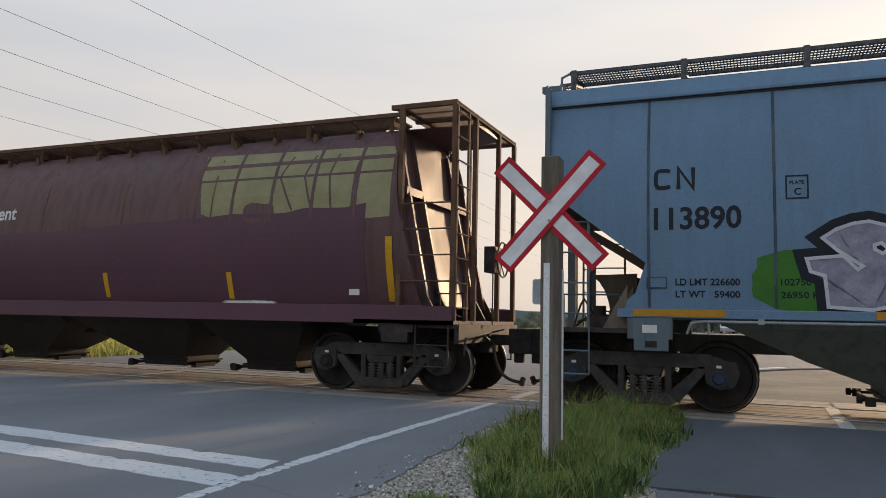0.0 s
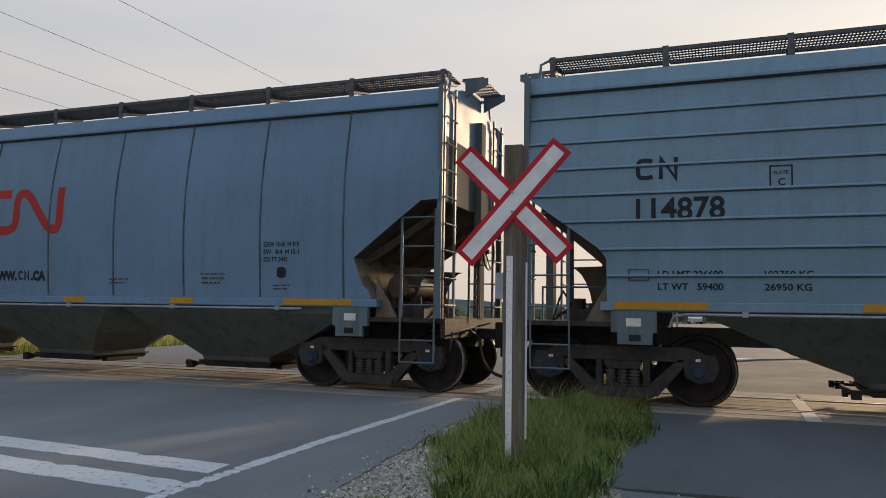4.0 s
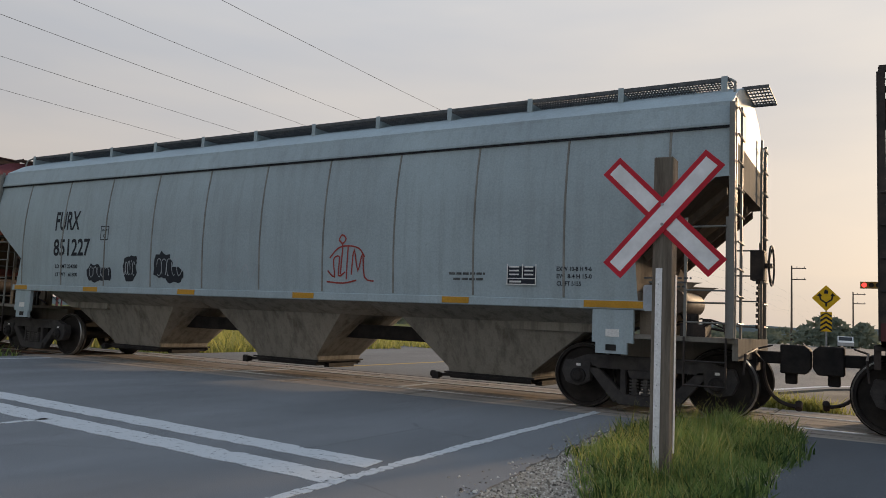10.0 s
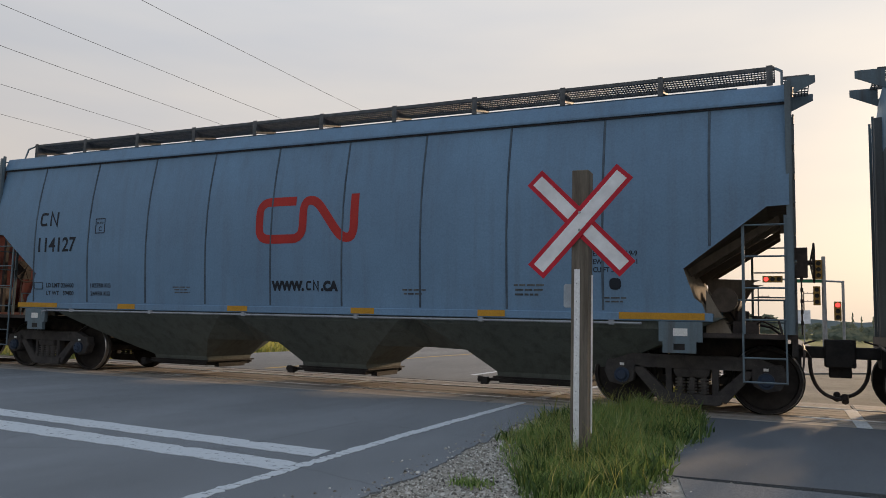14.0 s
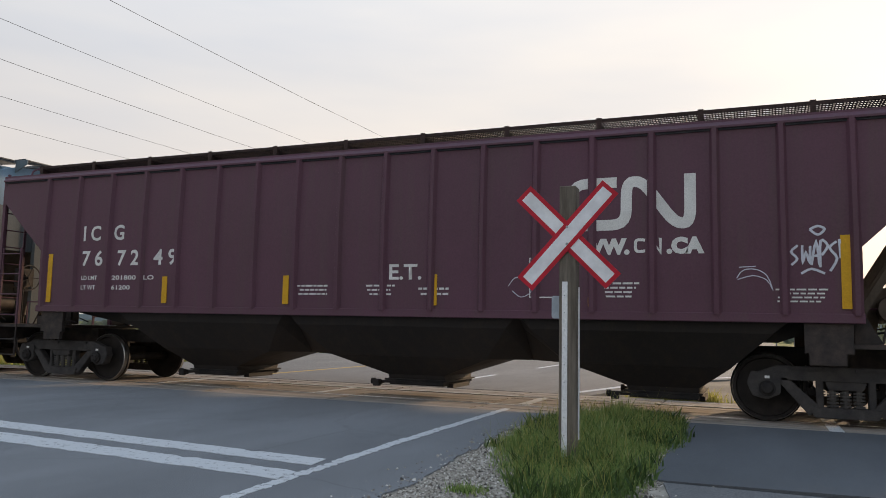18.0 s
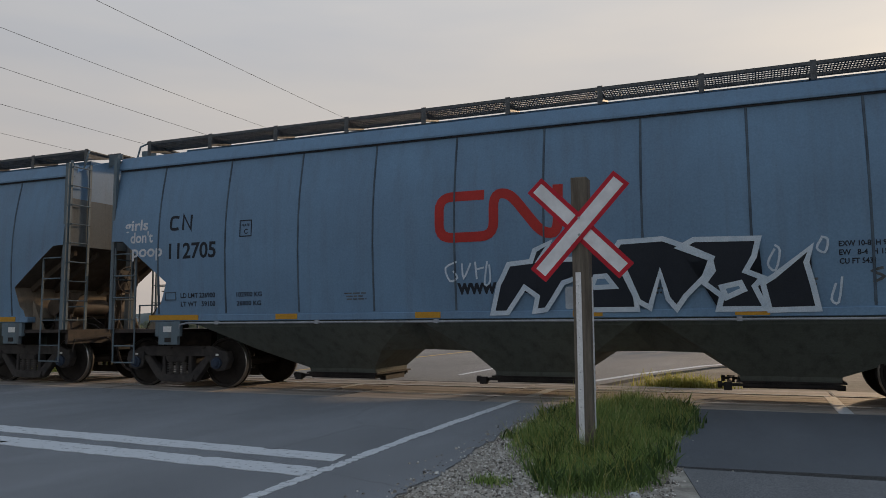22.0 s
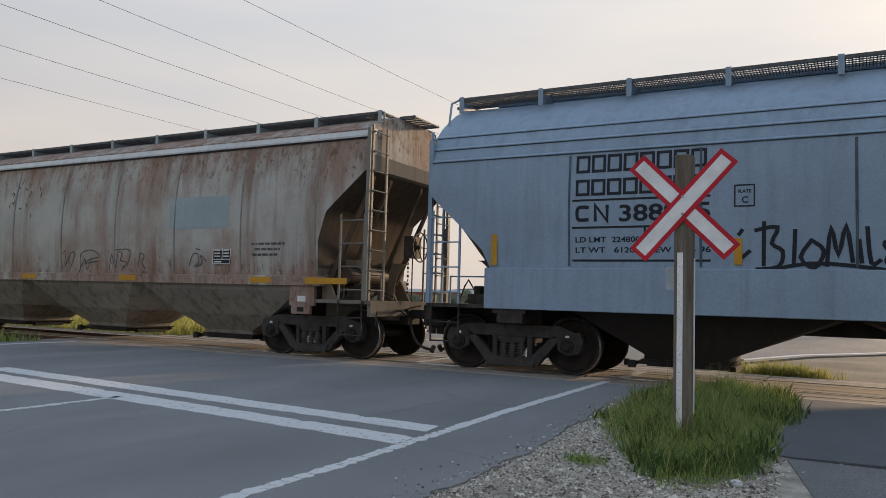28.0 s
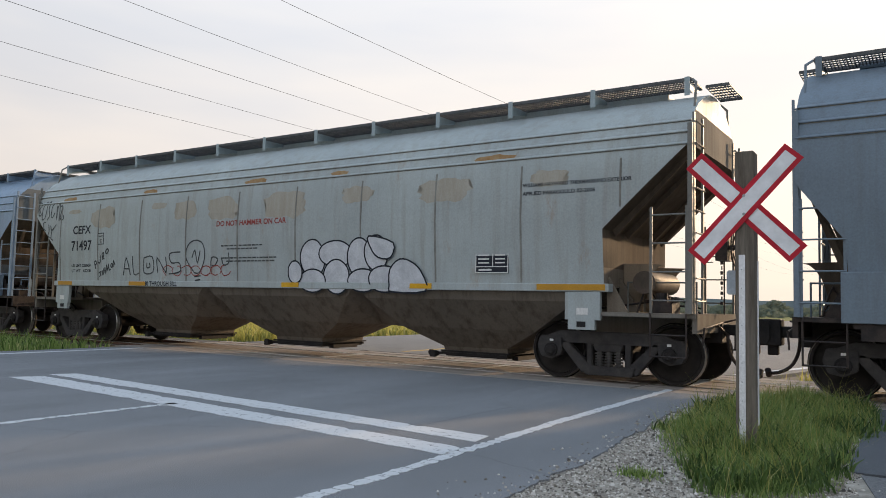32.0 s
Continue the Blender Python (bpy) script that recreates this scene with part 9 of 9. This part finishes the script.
graffiti_letter(c15, 2.7, 1.3, [(0.69, 0.22), (0.62, 0.36), (0.45, 0.44), (0.24, 0.44), (0.06, 0.36), (0, 0.22), (0.06, 0.08), (0.24, 0), (0.46, 0), (0.62, 0.09)], (), SILVER_STYLE)
graffiti_letter(c15, 0.73, 1.44, [(0.36, 0.21), (0.32, 0.33), (0.23, 0.41), (0.12, 0.41), (0.03, 0.33), (0, 0.21), (0.03, 0.08), (0.13, 0), (0.24, 0.01), (0.33, 0.08)], (), SILVER_STYLE)
graffiti_letter(c15, 2.72, 1.89, [(0, 0.39), (0.54, 0.26), (0.47, 0), (0.2, 0.01), (0.04, 0.18)], (), SILVER_STYLE)
graffiti_letter(c15, 3.16, 1.3, [(0, 0.1), (0.02, 0.39), (0.23, 0.56), (0.47, 0.52), (0.68, 0.35), (0.77, 0.02), (0.06, 0)], (), SILVER_STYLE)
letters(c15, "WILLIAMS HAYWARD THERMALBOND EXTERIOR", 5.75, 2.95, 0.06, M["black"], 1.75)
letters(c15, "APPLIED PARAGOULD 02-2006", 5.75, 2.82, 0.06, M["black"], 1.2)
label_board(c15, 4.9, 5.5, 1.62, 1.98)
letters(c15, "ARI THROUGH SILL", -3.8, 1.36, 0.1, M["black"], 1.2, lift=0.035)
tape(c15, [0.55, 3.6], 1.36, 1.45, 0.45, "yellow")
tape(c15, [-7.2, -4.3], 1.36, 1.45, 0.6)
tape(c15, [6.0], 1.36, 1.45, 1.1)
c16 = make_car(258.4, 8.0, 6.6, "curved", "slate", "hopper_black", [(1.6, 0.58), (2.0, 0.56), (2.75, 0.0)], DEEP, "slate blue grain hopper car with curved roof edge", zsill=1.6, sill=(0.99, 1.62), eave=None, ridge=4.5, board_z=4.52, ribs_h=(3.34, 3.55, 3.77),
               seams=[-5.6 + 1.87 * k for k in range(7)], seam_mat="seam", bays=(-3.4, 0.7, 4.5), bay_bottom=0.6, saddle=(0.96, 0.1), deep_sill=0.06, outer=1.9)
CARS.append(c16)


# ---- beyond the track ----
MAT_YSIGN = mottled("yellow_sign_sheet", (0.60, 0.36, 0.01), (0.70, 0.44, 0.015), 3, 0.45, bumps=0.03)
MAT_BLACK = mottled("black_sign_ink", (0.015, 0.015, 0.015), (0.03, 0.03, 0.03), 4, 0.6)
MAT_STEEL = mottled("galvanised_pole", (0.22, 0.23, 0.24), (0.32, 0.33, 0.34), 3, 0.5, 0.6)
MAT_WOODPOLE = mottled("weathered_pole_wood", (0.09, 0.07, 0.055), (0.15, 0.12, 0.10), 3, 0.9, stretch=(5, 5, 0.5))

# back of the crossing sign on the far side
BACK = thing("crossing_sign", "grey metal back of a diagonal cross sign on a wooden post", "railway sign", m=pose(2.75, 14.6, -0.1, 0, 0, 8))
bm = bmesh.new()
prism(bm, [(-0.075, -0.08), (0.075, -0.08), (0.075, 0.08), (-0.075, 0.08)], -0.3, 2.5, axis="z")
part("post", bm, MAT_POST, BACK, "weathered square wooden post")
for ang, y in ((45, 0.084), (-45, 0.092)):
    c_, s_ = math.cos(radians(ang)), math.sin(radians(ang))
    bm = bmesh.new()
    prism(bm, [(c_ * a - s_ * b, 2.0 + s_ * a + c_ * b) for a, b in ((-0.56, -0.092), (0.56, -0.092), (0.56, 0.092), (-0.56, 0.092))], y, y + 0.005)
    part("blade", bm, MAT_ALU, BACK, "bare aluminium back of the blade")
bm = bmesh.new()
box(bm, -0.02, 0.02, -0.086, -0.08, 0.2, 1.5)
part("strip", bm, MAT_STRIP, BACK, "white strip down the post")

# warning sign with chevrons
CH = thing("warning_sign", "yellow diamond road divides sign above a chevron board", "road sign", m=pose(-2.0, 35, -0.05))
bm = bmesh.new()
cyl(bm, (0, 0.03, -0.2), (0, 0.03, 3.2), 0.035, 8)
part("pole", bm, MAT_STEEL, CH)
bm = bmesh.new()
prism(bm, [(0, 2.27), (0.53, 2.80), (0, 3.33), (-0.53, 2.80)], -0.012, -0.002)
dia = part("diamond_panel", bm, MAT_YSIGN, CH)
bm = bmesh.new()
for q in stroke_quads([(0, 2.46), (0, 2.62)], 0.07) + stroke_quads([(0, 2.60), (-0.2, 2.74), (-0.24, 2.92)], 0.06) + stroke_quads([(0, 2.60), (0.2, 2.74), (0.24, 2.92)], 0.06):
    prism(bm, q, -0.016, -0.0125)
for s in (-1, 1):
    prism(bm, [(s * 0.34, 2.88), (s * 0.24, 3.02), (s * 0.14, 2.88)], -0.016, -0.0125)
prism(bm, [(-0.07, 2.98), (0.07, 2.98), (0.07, 3.1), (0, 3.16), (-0.07, 3.1)], -0.016, -0.0125)
part("arrow_symbol", bm, MAT_BLACK, dia)
bm = bmesh.new()
box(bm, -0.21, 0.21, -0.012, -0.002, 1.45, 2.24)
brd = part("chevron_board", bm, MAT_YSIGN, CH)
for k in range(4):
    z = 1.50 + 0.19 * k
    bm = bmesh.new()
    prism(bm, [(-0.21, z - 0.05), (0, z + 0.1), (0.21, z - 0.05), (0.21, z + 0.04), (0, z + 0.19), (-0.21, z + 0.04)] if k < 3 else [(-0.21, z - 0.05), (0, z + 0.1), (0.21, z - 0.05), (0.21, z + 0.03), (0, z + 0.15), (-0.21, z + 0.03)], -0.016, -0.0125)
    part("chevron", bm, MAT_BLACK, brd)

# traffic signals at the junction
m_lamp, nt_, b_ = material("red_signal_lens", 0.4)
b_.inputs["Base Color"].default_value = (0.6, 0.02, 0.02, 1)
b_.inputs["Emission Color"].default_value = (1, 0.05, 0.04, 1)
b_.inputs["Emission Strength"].default_value = 2.5
MAT_HEAD = mottled("yellow_signal_housing", (0.20, 0.12, 0.03), (0.28, 0.17, 0.045), 4, 0.6)
MAT_LENS = mottled("dark_signal_lens", (0.01, 0.012, 0.012), (0.03, 0.03, 0.03), 4, 0.4)
MAT_GREENSIGN = mottled("green_street_sign", (0.02, 0.12, 0.07), (0.03, 0.16, 0.09), 4, 0.5)
SG = thing("traffic_signal", "grey signal pole with mast arm and three-lamp heads", "traffic light", m=pose(2.0, 45, -0.05))
bm = bmesh.new()
cyl(bm, (0, 0, -0.2), (0, 0, 5.2), 0.13, 10, 0.1)
part("pole", bm, MAT_STEEL, SG)
bm = bmesh.new()
cyl(bm, (0.9, 0, 3.85), (-2.3, 0, 4.0), 0.05, 8)
part("mast_arm", bm, MAT_STEEL, SG)
bm = bmesh.new()
cyl(bm, (0.9, 0, -0.2), (0.9, 0, 3.9), 0.07, 8)
part("side_pole", bm, MAT_STEEL, SG)
bm = bmesh.new()
box(bm, -1.3, -0.1, -0.1, -0.07, 3.8, 3.98)
part("street_sign", bm, MAT_GREENSIGN, SG, "green street name sign")
for x, z, flat, on in ((-0.25, 4.5, False, None), (-0.35, 3.1, False, None), (0.62, 2.3, False, 0), (-2.5, 3.98, True, 0)):
    bm = bmesh.new()
    if flat:
        box(bm, x - 0.5, x + 0.5, -0.25, -0.02, z - 0.17, z + 0.17)
    else:
        box(bm, x - 0.17, x + 0.17, -0.25, -0.02, z - 0.5, z + 0.5)
    hd = part("signal_head", bm, MAT_HEAD, SG)
    for k in range(3):
        px, pz = (x - 0.32 + 0.32 * k, z) if flat else (x, z + 0.32 - 0.32 * k)
        bm = bmesh.new()
        cyl(bm, (px, -0.25, pz), (px, -0.27, pz), 0.12, 12)
        part("lens", bm, m_lamp if on == k else MAT_LENS, hd)
        bm = bmesh.new()
        for i in range(7):
            a0, a1 = math.pi * i / 7, math.pi * (i + 1) / 7
            pr = [(px + 0.14 * math.cos(a0), pz + 0.14 * math.sin(a0)), (px + 0.14 * math.cos(a1), pz + 0.14 * math.sin(a1)), (px + 0.12 * math.cos(a1), pz + 0.12 * math.sin(a1)), (px + 0.12 * math.cos(a0), pz + 0.12 * math.sin(a0))]
            prism(bm, pr, -0.42, -0.251)
        part("visor", bm, MAT_HEAD, hd)

SQ = thing("road_sign", "small white square road sign on a thin pole", "road sign", m=pose(1.0, 44, -0.05))
bm = bmesh.new()
cyl(bm, (0, 0, -0.2), (0, 0, 2.3), 0.03, 8)
part("pole", bm, MAT_STEEL, SQ)
bm = bmesh.new()
box(bm, -0.3, 0.3, -0.045, -0.032, 1.6, 2.3)
part("panel", bm, MAT_SIGN_WHITE, SQ)

# power poles
for k, (x, y, h) in enumerate(((-11.3, 120, 11.5), (-4.4, 150, 9.5), (3.5, 170, 9.5), (18, 160, 9), (26, 150, 10), (34, 140, 9), (-34, 130, 11))):
    pp = thing("utility_pole", "tall weathered wooden utility pole with crossarms", "utility pole", "distant utility poles", pose(x, y, -0.1))
    bm = bmesh.new()
    cyl(bm, (0, 0, -0.5), (0, 0, h), 0.16, 8, 0.1)
    part("pole", bm, MAT_WOODPOLE, pp)
    for z in (h - 0.4, h - 2.0):
        bm = bmesh.new()
        box(bm, -0.1, 1.9, -0.16, -0.11, z - 0.07, z + 0.07)
        arm = part("crossarm", bm, MAT_WOODPOLE, pp)
        for q in (0.7, 1.7):
            bm = bmesh.new()
            cyl(bm, (q, -0.13, z + 0.07), (q, -0.13, z + 0.27), 0.05, 6)
            part("insulator", bm, MAT_STEEL, arm)


# woods on the horizon; leaf colours lightened to hold the smoke haze
MAT_WOODS = grass_material("hazed_spruce_foliage", (0.10, 0.12, 0.085), (0.15, 0.17, 0.12), (0.19, 0.20, 0.14))


def woods():
    rng = random.Random(77)
    verts, faces = [], []
    def clump(x, y, z, r):
        a, b = rng.uniform(0, 6.3), rng.uniform(-0.6, 0.6)
        i = len(verts)
        for k in range(3):
            q = a + 2.1 * k
            verts.append((x + r * math.cos(q), y + r * math.sin(q) * 0.6, z + r * (math.sin(q + b) * 0.8)))
        faces.append((i, i + 1, i + 2))
    def spruce(x, y, h):
        n = int(26 * h / 5) + 14
        for k in range(n):
            f = k / n
            r = (1 - f) * h * 0.16 * rng.uniform(0.3, 1.15) + 0.06
            a = rng.uniform(0, 6.3)
            i = len(verts)
            z = h * (0.08 + 0.9 * f)
            w = 0.12 + 0.22 * (1 - f)
            verts.append((x, y, z + 0.25))
            verts.append((x + math.cos(a) * r - math.sin(a) * w, y + math.sin(a) * r, z - 0.22 * r))
            verts.append((x + math.cos(a) * r + math.sin(a) * w, y + math.sin(a) * r, z - 0.3 * r))
            faces.append((i, i + 1, i + 2))
        i = len(verts)
        verts.extend([(x - 0.09, y, 0), (x + 0.09, y, 0), (x + 0.02, y, h * 1.02), (x - 0.02, y, h * 1.02)])
        faces.append((i, i + 1, i + 2, i + 3))
    def bush(x, y, h, w):
        for _ in range(int(90 * max(1, w / 4))):
            a, f = rng.uniform(0, 6.3), rng.random() ** 0.6
            z = h * rng.uniform(0.05, 1.0)
            r = w / 2 * f * math.sqrt(max(0.05, 1 - (z / h) ** 2))
            clump(x + math.cos(a) * r, y + math.sin(a) * r, z, rng.uniform(0.25, 0.6))
    # belt of trees, with taller spruces in groups
    for k in range(150):
        x = rng.uniform(-150, 160)
        y = rng.uniform(118, 200)
        bush(x, y, rng.uniform(1.2, 2.8) * y / 140, rng.uniform(4, 9))
    for k in range(40):
        spruce(rng.uniform(6, 60), rng.uniform(118, 150), rng.uniform(3.0, 6.0))
    for x, h in ((12.3, 7.4), (13.6, 6.4), (15.4, 6.4), (17.2, 8.4), (18.3, 6.8), (19.6, 7.4), (20.6, 6.6), (22.5, 6.2), (31, 5.6), (34, 5.2), (38, 6), (16.2, 5.4), (24, 5.0)):
        spruce(x, rng.uniform(119, 124), h)
    for k in range(10):
        bush(rng.uniform(-9.5, -1.5), rng.uniform(118, 124), rng.uniform(2.6, 4.2), 4.5)
    me = bpy.data.meshes.new("distant_woods")
    me.from_pydata(verts, [], faces)
    me.materials.append(MAT_WOODS)
    tagged(new("distant_woods", me), "hazy belt of spruce and scrub trees on the horizon", "trees", "", "stuff")


woods()

# low hills behind the woods
bm = bmesh.new()
prev = None
for i in range(121):
    x = -1500 + 25 * i
    h = 14 + 9 * noise.noise((x * 0.004, 3.0, 0)) + 4 * noise.noise((x * 0.02, 1.0, 0))
    cur = (bm.verts.new((x, 900, -3)), bm.verts.new((x, 940, h)), bm.verts.new((x, 1040, h * 0.6)))
    if prev:
        bm.faces.new((prev[0], cur[0], cur[1], prev[1]))
        bm.faces.new((prev[1], cur[1], cur[2], prev[2]))
    prev = cur
tagged(part("hills", bm, mottled("far_hill_woods", (0.10, 0.12, 0.12), (0.16, 0.18, 0.17), 0.02, 0.95, bumps=0), None), "low wooded hills on the horizon", "hills", "", "structure")

# long low shed
SH = thing("shed", "long low pale metal shed beyond the field", "building", m=pose(28, 135, -0.1))
bm = bmesh.new()
box(bm, -6, 6, -3, 3, 0, 2.6)
part("wall", bm, MAT_STRIP, SH)
bm = bmesh.new()
prism(bm, [(-3.2, 2.6), (3.2, 2.6), (0, 3.3)], -6.2, 6.2, axis="x")
part("roof", bm, MAT_STEEL, SH)
for x in (-4, -1, 2.5):
    bm = bmesh.new()
    box(bm, x - 0.6, x + 0.6, -3.03, -3.0, 0, 2.1)
    part("door", bm, MAT_STEEL, SH)


# pale car waiting far down the road
SUV = thing("car", "pale silver car far down the road", "car", m=pose(-4.3, 115, 0.0, 0, 0, 4))
MAT_CAR = mottled("silver_car_paint", (0.55, 0.55, 0.54), (0.65, 0.65, 0.64), 2, 0.3, 0.3, bumps=0.0)
MAT_CARGLASS = mottled("dark_car_glass", (0.02, 0.022, 0.025), (0.035, 0.037, 0.04), 2, 0.1, bumps=0.0)
bm = bmesh.new()
prism(bm, [(-2.2, 0.3), (2.1, 0.3), (2.2, 0.75), (1.2, 0.95), (0.5, 0.98), (-0.1, 1.5), (-1.6, 1.55), (-2.2, 0.95)], -0.92, 0.92)
bmesh.ops.rotate(bm, verts=bm.verts[:], cent=(0, 0, 0), matrix=Matrix.Rotation(-math.pi / 2, 3, "Z"))
part("body", bm, MAT_CAR, SUV)
bm = bmesh.new()
prism(bm, [(0.52, 1.0), (-0.06, 1.46), (-0.02, 1.46), (0.56, 1.0)], -0.8, 0.8)
bmesh.ops.rotate(bm, verts=bm.verts[:], cent=(0, 0, 0), matrix=Matrix.Rotation(-math.pi / 2, 3, "Z"))
part("windscreen", bm, MAT_CARGLASS, SUV)
for x in (-0.8, 0.8):
    for y in (-1.35, 1.35):
        bm = bmesh.new()
        cyl(bm, (x - 0.1, y, 0.32), (x + 0.1, y, 0.32), 0.32, 14)
        part("wheel", bm, MAT_RUBBER, SUV)


# long reddish warehouse far across the field
WH = thing("warehouse", "long low red-brown warehouse far across the field", "building", m=pose(-165, 262, -0.1, 0, 0, 25))
bm = bmesh.new()
box(bm, -45, 45, -8, 8, 1.2, 3.6)
part("wall", bm, mottled("red_brown_siding", (0.26, 0.10, 0.08), (0.34, 0.15, 0.12), 0.3, 0.8, bumps=0.0), WH, "red-brown metal siding")
bm = bmesh.new()
box(bm, -45, 45, -8.02, 8.02, 0, 1.2)
part("base", bm, MAT_STRIP, WH, "pale base course")
bm = bmesh.new()
prism(bm, [(-8.4, 3.6), (8.4, 3.6), (0, 5.0)], -45.3, 45.3, axis="x")
part("roof", bm, MAT_STEEL, WH)
for k in range(8):
    bm = bmesh.new()
    box(bm, -40 + 11 * k, -36.5 + 11 * k, -8.08, -8.0, 0, 2.8)
    part("door", bm, MAT_STEEL, WH)


# ---- what moves: the cars roll, their wheels turn ----
def train_at(t):
    return interp(TRAIN, t)


def motions():
    for c in CARS:
        walk(c["ob"], [(t, pose(c["c"] + s, TRACK_Y, 0)) for t, s in TRAIN])
    steps = [i / 15 for i in range(481)]
    for ws, a in WHEELSETS:
        rows = [(t, pose(a, 0, 0.447, 0, math.degrees(train_at(t) / 0.447), 0)) for t in steps]
        walk(ws, rows)


motions()
